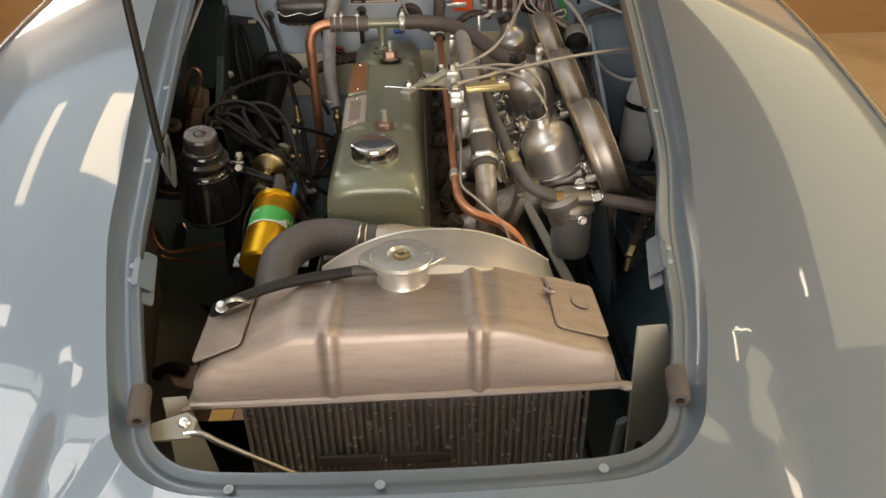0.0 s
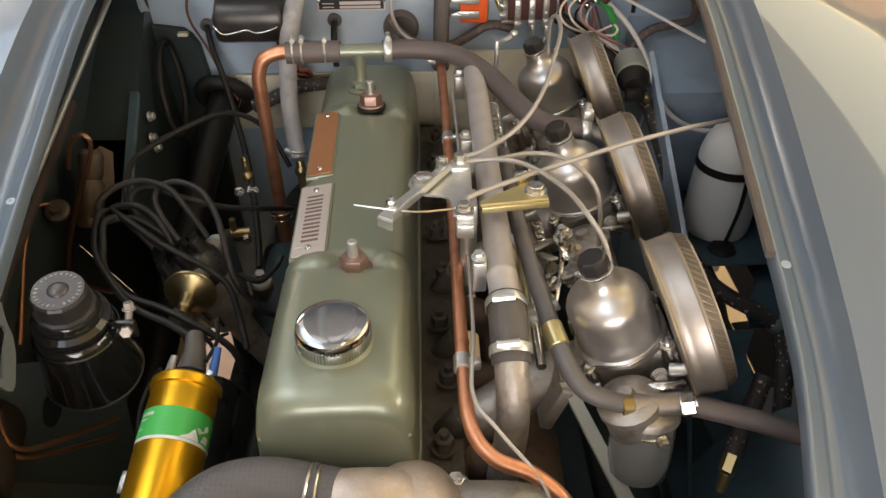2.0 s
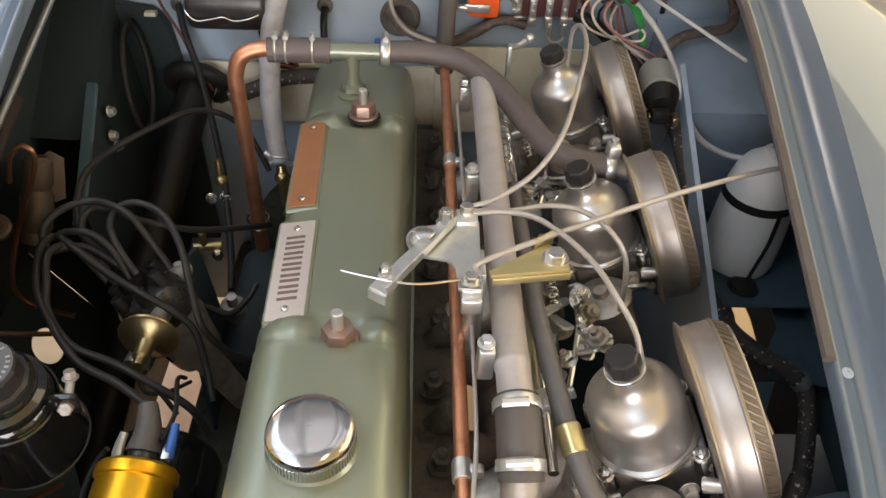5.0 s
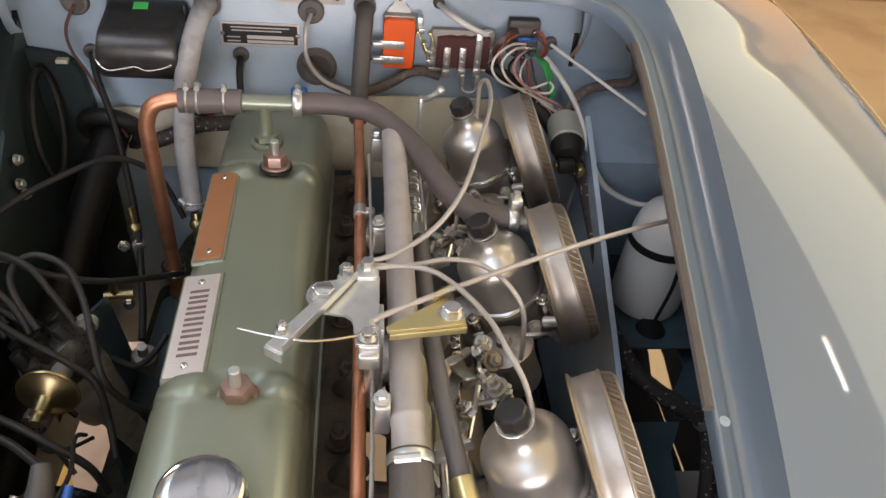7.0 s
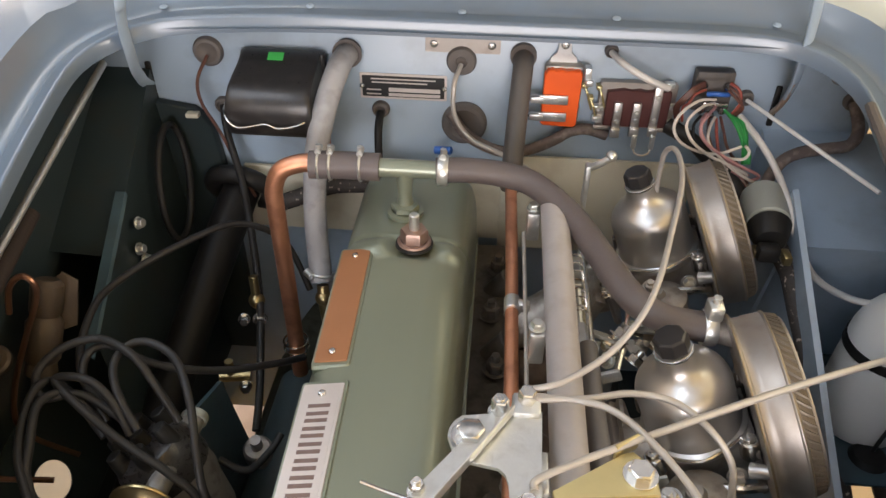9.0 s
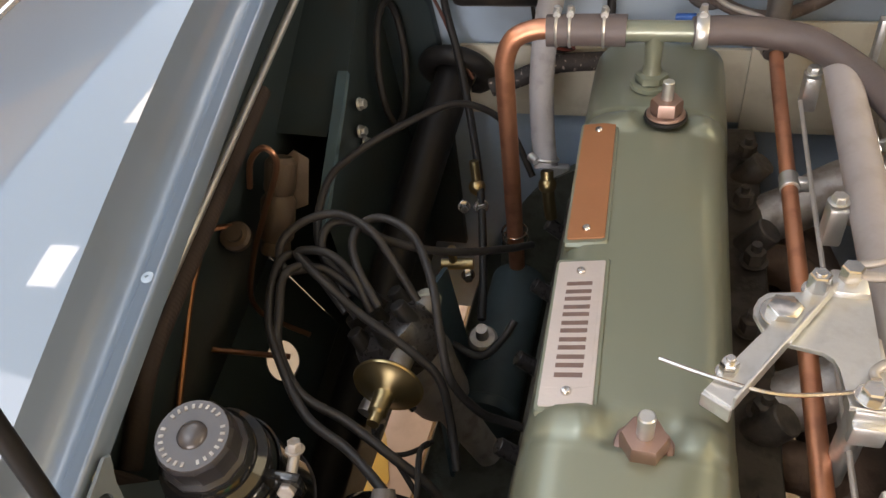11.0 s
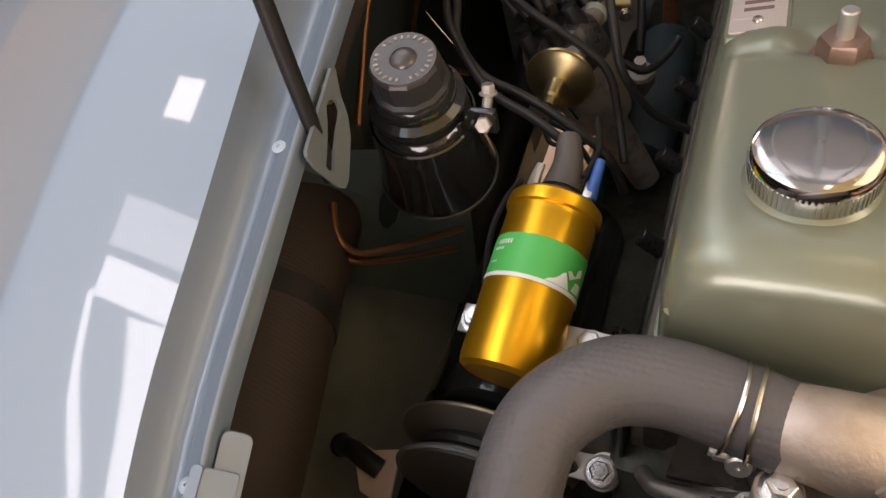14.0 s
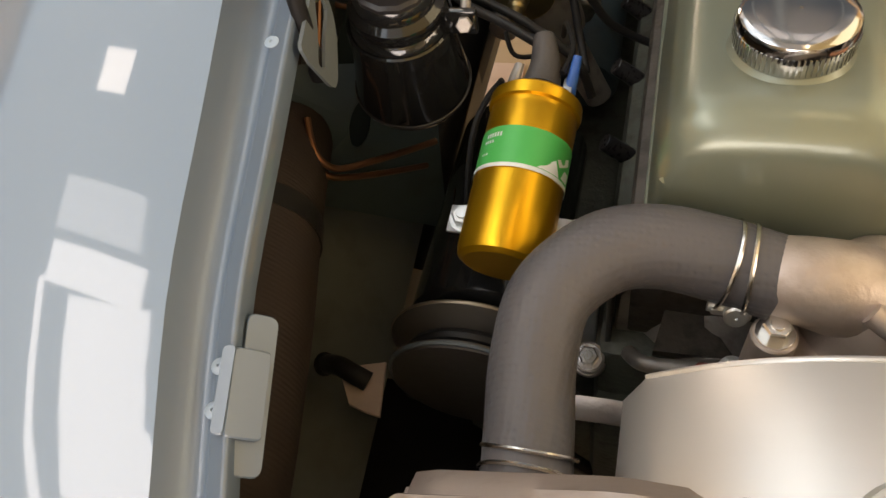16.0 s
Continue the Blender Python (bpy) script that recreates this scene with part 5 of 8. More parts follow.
def linkage_clutter():
    """Nuts, springs and small levers between the carburettors."""
    rnd = random.Random(7)
    for y0 in (1.095, 1.315):
        c = thing("choke_linkage", "cluster of small zinc levers, nuts and springs", "linkage", (0.20, y0, 0.75), "choke linkages")
        for k in range(16):
            p = Vector((0.176 + 0.055 * rnd.random(), y0 - 0.045 + 0.08 * rnd.random(), 0.762 + 0.05 * rnd.random()))
            d = Vector((rnd.random() - 0.5, rnd.random() - 0.5, 0.6)).normalized()
            part("nut", Geo().bolt(p, d, 0.0048 + 0.003 * rnd.random(), 0.007, True, 0.006), (STEEL, ZINC, CAST)[k % 3], c)
        for k in range(4):
            p = Vector((0.172 + 0.05 * rnd.random(), y0 - 0.03 + 0.06 * rnd.random(), 0.77 + 0.03 * rnd.random()))
            part("lever", Geo().plate(rounded(0.034, 0.010, 0.003, 3), 0.0025, pose(*p, 60 * rnd.random() - 30, 50 * rnd.random(), 180 * rnd.random()), 0.0004), ZINC, c)
        part("rod", Geo().tube([(0.19, y0 - 0.06, 0.79), (0.205, y0, 0.80), (0.21, y0 + 0.05, 0.785)], 0.0024, 8, 5), STEEL, c)
        part("spring", Geo().tube([(0.186 + 0.004 * math.cos(1.25 * i), y0 + 0.012 + 0.0016 * i, 0.812 + 0.004 * math.sin(1.25 * i)) for i in range(22)], 0.0008, 5, 3), STEEL, c)


linkage_clutter()


# ---- radiator and cooling ----
def radiator():
    r = thing("radiator", "dull metal radiator with pressed ribbed header tank", "radiator", (0.042, 0.67, 0.30))
    prof = ((-0.150, 0.749), (-0.152, 0.772), (-0.140, 0.782), (-0.066, 0.8145), (-0.056, 0.817), (0.130, 0.817), (0.140, 0.8145), (0.222, 0.787), (0.232, 0.778), (0.232, 0.753))
    ribs = (-0.026, 0.107)

    def across(y, inset, low):
        """Points over the tank at one station; the ribs stand a little proud."""
        out, xs = [], []
        for (xa, za), (xb, zb) in zip(prof, prof[1:]):
            n = max(1, int(abs(xb - xa) / 0.004))
            xs += [(xa + (xb - xa) * k / n, za + (zb - za) * k / n) for k in range(n)]
        xs.append(prof[-1])
        for x, z in xs:
            bump = sum(0.004 * math.exp(-((x - q) / 0.0065) ** 4) for q in ribs)
            zz = 0.749 + (z - 0.749) * low
            out.append(Vector((0.041 + (x - 0.041) * (1 - inset), y - (bump if low < 0.999 else 0), zz + (bump if low > 0.9 and z > 0.79 else 0))))
        return out

    rows = [across(0.6055, 0.0, 0.0), across(0.606, 0.0, 0.12), across(0.6085, 0.001, 0.50), across(0.6115, 0.002, 0.84), across(0.613, 0.003, 0.93), across(0.6155, 0.004, 0.975), across(0.6185, 0.005, 0.993), across(0.624, 0.006, 1.0), across(0.68, 0.008, 1.0), across(0.718, 0.010, 0.97), across(0.727, 0.014, 0.85), across(0.730, 0.016, 0.0)]
    m = len(rows[0])
    g = Geo().add([v for row in rows for v in row], [[a * m + k, a * m + k + 1, (a + 1) * m + k + 1, (a + 1) * m + k] for a in range(len(rows) - 1) for k in range(m - 1)])
    part("header_tank", g, TANK, r, "pressed tank with two raised ribs", 32)
    part("tank_seam", Geo().tube([(-0.154, 0.725, 0.748), (-0.156, 0.610, 0.748), (-0.151, 0.604, 0.748), (0.041, 0.6045, 0.750), (0.231, 0.607, 0.752), (0.236, 0.613, 0.752), (0.234, 0.725, 0.752)], 0.0040, 8, 6), TANK, r, "folded bottom seam")
    part("core_block", Geo().box((0.045, 0.672, 0.53), (0.325, 0.10, 0.435), 0.002), CORE, r, "dark core")
    n = 46
    for k in range(n):
        x = -0.114 + 0.325 * k / (n - 1)
        part("core_tube", Geo().box((x, 0.6205, 0.53), (0.0040, 0.006, 0.432), 0.0012), CORE, r)
    # Zinc specks scattered over the core to stand for its glints.
    rnd = random.Random(4)
    g = Geo()
    for k in range(150):
        x, z = -0.114 + 0.325 * rnd.random(), 0.60 + 0.14 * rnd.random()
        g.box((x, 0.6185, z), (0.0016 + 0.002 * rnd.random(), 0.004, 0.0015), 0, Euler((0, 0.3 * (rnd.random() - 0.5), 0)).to_matrix())
    tagged(part("core_glint", g, ZINC, r, "small zinc specks set in for the core's sparkle"), kind="stuff")
    for x in (-0.05, 0.02):
        part("core_tab", Geo().box((x + 0.03, 0.613, 0.662), (0.06, 0.004, 0.012), 0.001), HOSE, r)
    for x, y, z, a in ((-0.132, 0.67, 0.7875, 23), (0.205, 0.675, 0.7935, -18)):
        part("reinforcing_plate", Geo().plate(rounded(0.052, 0.085, 0.006, 4), 0.0022, pose(x, y, z, 0, -a, 0), 0.0006), TANK, r)
        part("rivet", Geo().lathe((x + 0.006, y + 0.004, z + 0.002), (math.sin(radians(-a)), 0, 1), [(0.009, 0), (0.0085, 0.0008), (0.006, 0.0002), (0, 0.0002)], 20), TANK, r)
    part("small_tab", Geo().tube([(0.176, 0.688, 0.806), (0.184, 0.680, 0.808), (0.184, 0.70, 0.806)], 0.0022, 6, 4), TANK, r)
    part("filler_neck", Geo().lathe((0.039, 0.700, 0.812), (0, 0, 1), [(0.030, 0), (0.026, 0.004), (0.0245, 0.008), (0.0245, 0.022), (0.031, 0.024), (0.031, 0.027), (0, 0.027)], 36), ZINC, r)
    part("overflow_stub", Geo().cyl((0.020, 0.700, 0.828), (-0.010, 0.698, 0.828), 0.0055, seg=12), HOSE, r)


radiator()


def radiator_cap():
    p = Vector((0.039, 0.700, 0.838))
    c = thing("pressure_cap", "zinc plated pressure cap with two ears", "pressure cap", p)
    part("disc", Geo().lathe(p, (0, 0, 1), [(0.0275, -0.001), (0.0312, 0.0), (0.0318, 0.003), (0.030, 0.006), (0.019, 0.0075), (0.0140, 0.0075), (0.0120, 0.004), (0, 0.004)], 56), ZINC, c)
    for k in range(22):
        t = 2 * math.pi * k / 22
        if k % 11 < 9:
            part("raised_bar", Geo().box(p + Vector((0.0245 * math.cos(t), 0.0245 * math.sin(t), 0.0068)), (0.0042, 0.0016, 0.0006), 0, Euler((0, 0.13, t)).to_matrix()), ZINC, c)
    part("rivet", Geo().lathe(p + Vector((0, 0, 0.005)), (0, 0, 1), [(0.0085, -0.001), (0.008, 0.0020), (0.005, 0.003), (0.0035, 0.0022), (0, 0.0022)], 24), BRASS, c)
    for s in (-1, 1):
        ear = [(-0.020, -0.006), (0.020, -0.006), (0.0135, 0.003), (0.0095, 0.008), (0.007, 0.0115), (0.0, 0.0130), (-0.007, 0.0115), (-0.0095, 0.008), (-0.0135, 0.003)]
        part("ear", Geo().plate([(x, y) for x, y in ear], 0.0045, pose(p.x + s * 0.029, p.y, p.z + 0.0002, 0, 0, -90 * s + 6), 0.001), ZINC, c)


radiator_cap()
solo("overflow_hose", Geo().tube([(0.018, 0.700, 0.829), (-0.02, 0.698, 0.826), (-0.08, 0.694, 0.818), (-0.125, 0.693, 0.802), (-0.148, 0.698, 0.786), (-0.158, 0.72, 0.74)], 0.0055, 10, 6), RUBBER, "thin black overflow hose along the header tank", "hose")
clip = thing("hose_bracket", "small zinc bracket for the overflow hose", "bracket", (-0.128, 0.69, 0.79))
part("strap", Geo().tube([(-0.136, 0.70, 0.785), (-0.134, 0.686, 0.803), (-0.122, 0.682, 0.811), (-0.112, 0.690, 0.803)], 0.004, 8, 5, flat=0.35), ZINC, clip)
part("bolt", Geo().bolt((-0.138, 0.688, 0.797), (0, -0.4, 1), 0.0045, 0.006), ZINC, clip)


def fan_cowl():
    g = Geo()
    n = 28
    pts = []
    for k in range(n + 1):
        s = -1 + 2 * k / n
        x = 0.072 + 0.134 * s
        z = 0.823 - 0.052 * abs(s) ** 2.2 - (0.02 * max(0, abs(s) - 0.96) / 0.04)
        pts.append((x, z))
    for y, dz in ((0.706, -0.008), (0.712, 0.0), (0.783, 0.0), (0.786, -0.0015), (0.786, -0.035)):
        g.v += [Vector((x, y, z + dz)) for x, z in pts]
    m = n + 1
    g.f += [[a * m + k, a * m + k + 1, (a + 1) * m + k + 1, (a + 1) * m + k] for a in range(4) for k in range(n)]
    cowl = thing("fan_cowl", "curved bare aluminium fan cowl behind the radiator", "fan cowl", (0.072, 0.745, 0.76))
    part("sheet", g, COWL, cowl, "", 40)
    part("rolled_edge", Geo().tube([(x, 0.786, z - 0.0015) for x, z in pts[1:-1]], 0.0016, 8, 2), COWL, cowl, "rolled rear edge")
    for k in (2, 26):
        part("rivet", Geo().lathe((pts[k][0], 0.722, pts[k][1]), (0, 0, 1), [(0.0035, 0), (0.003, 0.0012), (0, 0.0018)], 14), ZINC, cowl)
    f = thing("cooling_fan", "dark metal cooling fan behind the cowl", "fan", (0.04, 0.80, 0.45))
    part("hub", Geo().cyl((0.04, 0.79, 0.56), (0.04, 0.83, 0.56), 0.045), BLOCK, f)
    for k in range(4):
        a = radians(20 + 90 * k)
        d = Vector((math.cos(a), 0, math.sin(a)))
        part("blade", Geo().box(Vector((0.04, 0.80, 0.56)) + d * 0.105, (0.15, 0.004, 0.06), 0.001, (Matrix.Rotation(-a, 3, "Y") @ Matrix.Rotation(0.5, 3, "X"))), BLOCK, f)


fan_cowl()


def wire_clip(parent, c, axis, r):
    """A double-wire hose clip with its screw."""
    a = Vector(axis).normalized()
    c = Vector(c)
    for s in (-1, 1):
        part("wire_clip", Geo().ring(c + a * 0.0055 * s, a + Vector((0, 0, 0.10 * s)), r + 0.001, 0.0012, 36, 6), STEEL, parent)
    low = c + Vector((-0.003, -r * 0.75, -r * 0.68))
    part("clip_screw", Geo().cyl(low - a * 0.010, low + a * 0.012, 0.0035, seg=10).lathe(low + a * 0.004 + Vector((0, -0.002, 0.001)), (0, -1, 0.4), [(0.0062, 0), (0.0062, 0.004), (0.005, 0.005), (0.001, 0.005), (0.001, 0.004), (0, 0.004)], 16).box(low + a * 0.002, (0.020, 0.006, 0.005), 0.001), ZINC, parent)


def coolant_hose():
    h = thing("radiator_hose", "thick grey woven rubber top hose with wire clips", "hose", (-0.08, 0.82, 0.70))
    line = [(0.008, 0.859, 0.763), (-0.02, 0.864, 0.767), (-0.052, 0.866, 0.771), (-0.080, 0.857, 0.772), (-0.103, 0.832, 0.767), (-0.108, 0.800, 0.757), (-0.105, 0.764, 0.748), (-0.102, 0.735, 0.742)]
    part("hose", Geo().tube(line, 0.0223, 36, 12), RAD_HOSE, h)
    wire_clip(h, (-0.012, 0.862, 0.766), (1, -0.1, -0.1), 0.0223)
    wire_clip(h, (-0.103, 0.748, 0.745), (0, 1, 0.25), 0.0223)
    part("outlet", Geo().tube([(-0.103, 0.745, 0.743), (-0.103, 0.715, 0.735), (-0.100, 0.70, 0.72)], 0.0195, 20, 5), TANK, h)


coolant_hose()


def thermostat():
    t = thing("thermostat_housing", "pinkish stained alloy thermostat elbow with bolts", "thermostat housing", (0.04, 0.86, 0.70))
    part("elbow", Geo().tube([(0.000, 0.860, 0.763), (0.016, 0.858, 0.765), (0.032, 0.858, 0.762), (0.050, 0.861, 0.752), (0.058, 0.862, 0.735)], lambda s: 0.0205 + 0.0075 * s, 32, 7).lathe((0.060, 0.863, 0.722), (0.05, 0, 1), [(0.038, 0), (0.0385, 0.012), (0.037, 0.026), (0.032, 0.039), (0.023, 0.048), (0.012, 0.0525), (0, 0.0535)], 36), THERMO, t, "domed alloy elbow")
    part("rib", Geo().tube([(0.046, 0.838, 0.772), (0.060, 0.832, 0.766), (0.078, 0.838, 0.758), (0.090, 0.852, 0.752), (0.094, 0.868, 0.742)], 0.006, 10, 6), THERMO, t)
    part("flange", Geo().plate([(0.028 * math.cos(a) * (1 + 0.75 * abs(math.cos(a)) ** 3), 0.033 * math.sin(a)) for a in [2 * math.pi * k / 32 for k in range(32)]], 0.014, pose(0.052, 0.858, 0.716, 0, 0, 24), 0.003), THERMO, t)
    part("housing", Geo().lathe((0.055, 0.862, 0.65), (0, 0, 1), [(0.0, 0), (0.042, 0), (0.042, 0.055), (0.036, 0.064), (0, 0.064)], 28), BLOCK, t)
    part("boss", Geo().cyl((0.0075, 0.833, 0.70), (0.0075, 0.833, 0.752), 0.0125, 0.0115, 18), THERMO, t)
    for x, y, z in ((0.0075, 0.833, 0.752), (0.094, 0.885, 0.742), (0.057, 0.895, 0.747)):
        part("bolt", Geo().bolt((x, y, z), (0, 0, 1), 0.0072, 0.0075, True, 0.002), STEEL, t)
    part("boss", Geo().cyl((0.094, 0.885, 0.70), (0.094, 0.885, 0.742), 0.0125, 0.0115, 18).cyl((0.057, 0.895, 0.70), (0.057, 0.895, 0.747), 0.012, 0.011, 18), CAST, t)
    part("outlet_tower", Geo().tube([(0.06, 0.872, 0.72), (0.10, 0.868, 0.725), (0.145, 0.862, 0.728), (0.17, 0.862, 0.70)], 0.027, 20, 5), CAST, t, "stained cast water outlet")
    part("gasket", Geo().plate(rounded(0.10, 0.07, 0.02, 5), 0.003, pose(0.055, 0.862, 0.7125)), RUBBER, t)


thermostat()


def dynamo():
    d = thing("dynamo", "black dynamo with pulley below the coil", "dynamo", (-0.145, 0.95, 0.55))
    o = (-0.168, 0.875, 0.617)
    part("casing", Geo().lathe((o[0], 0.885, o[2]), (0, 1, 0), [(0, 0), (0.050, 0.001), (0.055, 0.006), (0.055, 0.19), (0.050, 0.20), (0, 0.20)], 36), BLACK, d, "gloss black cylindrical casing")
    part("pulley", Geo().lathe((o[0], 0.842, o[2]), (0, 1, 0), [(0, 0), (0.056, 0), (0.0585, 0.003), (0.0585, 0.005), (0.042, 0.014), (0.042, 0.018), (0.0620, 0.027), (0.0645, 0.029), (0.0640, 0.032), (0, 0.032)], 48), PULLEY, d, "dark deep-grooved pulley")
    part("pulley_rim", Geo().ring((o[0], 0.8728, o[2]), (0, 1, 0), 0.0635, 0.0017, 56, 6), EDGE_DULL, d, "worn bronze-coloured rim")
    part("pulley_rim", Geo().ring((o[0], 0.8445, o[2]), (0, 1, 0), 0.0580, 0.0016, 56, 6), DIMMED_BLUE, d)
    ax = (0, -0.35, 1)
    part("arm", Geo().lathe((-0.088, 0.876, 0.617), ax, [(0, 0), (0.0115, 0.0005), (0.012, 0.002), (0.012, 0.008), (0.0115, 0.009), (0, 0.009)], 28).box((-0.106, 0.876, 0.6215), (0.036, 0.018, 0.008), 0.001, Euler((0.33, 0, 0)).to_matrix()), CAST, d, "alloy mounting lug")
    part("washer", Geo().lathe((-0.088, 0.873, 0.626), ax, [(0, 0), (0.0108, 0.0003), (0.0108, 0.006), (0.010, 0.007), (0, 0.007)], 24), CAST, d)
    part("nut", Geo().bolt((-0.088, 0.8705, 0.633), ax, 0.0068, 0.006, True, 0.003), STEEL, d)
    part("bolt", Geo().bolt((-0.0885, 0.8795, 0.616), (0, 0.35, -1), 0.0085, 0.009), ZINC, d)
    part("adjuster", Geo().tube([(-0.13, 0.846, 0.60), (-0.06, 0.842, 0.612), (0.0, 0.84, 0.60)], 0.009, 8, 5, flat=0.3), THERMO, d, "curved adjusting strap")
    part("terminal_box", Geo().box((-0.20, 0.86, 0.585), (0.05, 0.03, 0.03), 0.006), RUBBER, d)
    b = solo("fan_belt", Geo().tube([(-0.2145, 0.858, 0.617), (-0.200, 0.858, 0.650), (-0.168, 0.858, 0.6635), (-0.130, 0.858, 0.646), (-0.085, 0.858, 0.575), (-0.03, 0.858, 0.49), (0.03, 0.858, 0.40), (-0.02, 0.858, 0.38), (-0.12, 0.858, 0.50), (-0.195, 0.858, 0.578)], 0.006, 8, 8, True, 0.8), RUBBER, "black rubber fan belt round the pulleys", "belt")


dynamo()


def water_pump():
    w = thing("water_pump", "oily cast water pump with webs on the engine's front", "water pump", (-0.02, 0.88, 0.58))
    part("body", Geo().lathe((-0.005, 0.915, 0.622), (0, -1, 0), [(0, 0), (0.052, 0.0), (0.054, 0.004), (0.054, 0.022), (0.046, 0.030), (0.030, 0.040), (0.026, 0.060), (0, 0.060)], 36), CAST, w, "round oily casting")
    part("ear", Geo().plate([(-0.014, -0.050), (0.004, -0.052), (0.010, -0.010), (0.022, 0.030), (0.020, 0.036), (-0.004, 0.034), (-0.012, 0.020)], 0.014, upright(-0.060, 0.905, 0.664), 0.003), CAST, w, "bright alloy ear")
    g = Geo()
    tri = (Vector((-0.038, 0.908, 0.690)), Vector((-0.047, 0.870, 0.654)), Vector((0.004, 0.872, 0.652)))
    g.v += list(tri) + [p + Vector((0, 0.004, -0.014)) for p in tri]
    g.f += [[0, 1, 2], [5, 4, 3], [0, 3, 4, 1], [1, 4, 5, 2], [2, 5, 3, 0]]
    part("web", g, HEAD, w, "dark triangular web", 20)
    part("rim", Geo().tube([(-0.062, 0.874, 0.640), (-0.052, 0.862, 0.650), (-0.030, 0.860, 0.654), (0.010, 0.866, 0.654), (0.035, 0.872, 0.650)], 0.0055, 10, 6), CAST, w, "worn edge of the casting")
    part("bolt", Geo().bolt((0.000, 0.858, 0.664), (0, -0.5, 1), 0.0065, 0.006, True, 0.003), ZINC, w)
    solo("engine_front_plate", Geo().box((-0.0765, 0.906, 0.640), (0.0035, 0.050, 0.130), 0.001), PULLEY, "grey upright edge of the engine's front plate", "plate")
    solo("bypass_hose", Geo().tube([(-0.020, 0.848, 0.668), (-0.004, 0.842, 0.674), (0.014, 0.842, 0.672), (0.030, 0.846, 0.664)], 0.0095, 16, 6), WIRE_RED, "short red-brown rubber bypass hose", "hose")
    k = thing("lower_bracket", "pinkish grey bracket with a black rubber boot", "bracket", (-0.265, 0.85, 0.575))
    part("sheet", Geo().plate([(-0.290, 0.872), (-0.268, 0.866), (-0.247, 0.872), (-0.239, 0.826), (-0.252, 0.828), (-0.266, 0.832)], 0.003, pose(0, 0, 0.575), 0.0005), FLOOR_SHEET, k)
    part("boot", Geo().tube([(-0.300, 0.866, 0.570), (-0.282, 0.860, 0.584), (-0.266, 0.853, 0.588), (-0.254, 0.850, 0.584)], lambda q: 0.010 - 0.10 * q if q < 0.02 else 0.008, 14, 6), RUBBER, k, "black rubber boot")


water_pump()


def ignition_coil():
    a, b = Vector((-0.1415, 0.873, 0.7265)), Vector((-0.1355, 0.987, 0.7565))
    ax = (b - a).normalized()
    side = ax.cross(Vector((0, 0, 1))).normalized()
    up = side.cross(ax).normalized()
    c = thing("ignition_coil", "gold anodised sports ignition coil with green label", "ignition coil", a)
    part("can", Geo().lathe(a, ax, [(0, 0.0), (0.0235, 0.0), (0.0275, 0.0025), (0.0285, 0.007), (0.0285, 0.100), (0.0280, 0.101), (0.0280, 0.105), (0.0300, 0.106), (0.0305, 0.109), (0.0300, 0.114), (0.0275, 0.1165), (0.024, 0.1165), (0.024, 0.113), (0, 0.113)], 56), GOLD, c, "gold can with a rolled neck", 30)
    label = Geo()
    n, r = 56, 0.0289
    for k in range(n + 1):
        t = radians(-100 + 215 * k / n)
        d = side * math.sin(t) + up * math.cos(t)
        for h in (0.056, 0.082):
            label.v.append(a + ax * h + d * r)
    label.f += [[2 * k, 2 * k + 1, 2 * k + 3, 2 * k + 2] for k in range(n)]
    part("label", label, LABEL_GREEN, c, "green band label")
    edge = Geo()
    for k in range(n + 1):
        t = radians(-100 + 215 * k / n)
        d = side * math.sin(t) + up * math.cos(t)
        for h in (0.0535, 0.0562):
            edge.v.append(a + ax * h + d * (r + 0.0003))
    edge.f += label.f
    part("label_edge", edge, LABEL_WHITE, c)
    marks = [[(t, h0), (t, h1), (t + 2.6, h1), (t + 2.6, h0)] for t, h0, h1 in [(-46 + 4.2 * k, 0.0745, 0.0775) for k in range(6)] + [(-48 + 4.2 * k, 0.0705, 0.0725) for k in range(4)] + [(-49 + 4.0 * k, 0.0625, 0.0638) for k in range(3)]]
    marks += [[(28, 0.0565), (52, 0.0660), (56, 0.0625), (62, 0.0565)], [(54, 0.0672), (78, 0.0735), (80, 0.0690), (60, 0.0630)], [(66, 0.0575), (72, 0.0640), (84, 0.0640), (84, 0.0575)]]
    for q in marks:
        g = Geo()
        for w in range(2):
            for k in range(7):
                (ta, ha), (tb, hb) = (q[0], q[3]) if w == 0 else (q[1], q[2])
                t, h = radians(ta + (tb - ta) * k / 6), ha + (hb - ha) * k / 6
                g.v.append(a + ax * h + (side * math.sin(t) + up * math.cos(t)) * (r + 0.0005))
        g.f += [[k, k + 1, 8 + k, 7 + k] for k in range(6)]
        part("label_mark", g, LABEL_WHITE, c)
    part("top", Geo().lathe(a + ax * 0.112, ax, [(0.024, 0), (0.021, 0.005), (0.0115, 0.010), (0.0105, 0.026), (0, 0.026)], 28), BAKELITE, c, "black tower top")
    part("lead_boot", Geo().tube([a + ax * 0.128, a + ax * 0.145 + up * 0.002, a + ax * 0.165 + up * 0.006 + side * -0.004], lambda s: 0.0135 - 0.0065 * s, 14, 6), HOSE, c, "grey rubber boot")
    part("terminal_clip", Geo().box(a + ax * 0.128 + side * 0.018, (0.006, 0.014, 0.009), 0.001), ZINC, c)
    part("terminal_clip", Geo().tube([a + ax * 0.116 - side * 0.017, a + ax * 0.128 - side * 0.018 + up * 0.003, a + ax * 0.141 - side * 0.016 + up * 0.006], lambda s: 0.0070 - 0.003 * s, 10, 5, flat=0.7), CABLE_GREY, c, "clear plastic terminal sleeve")
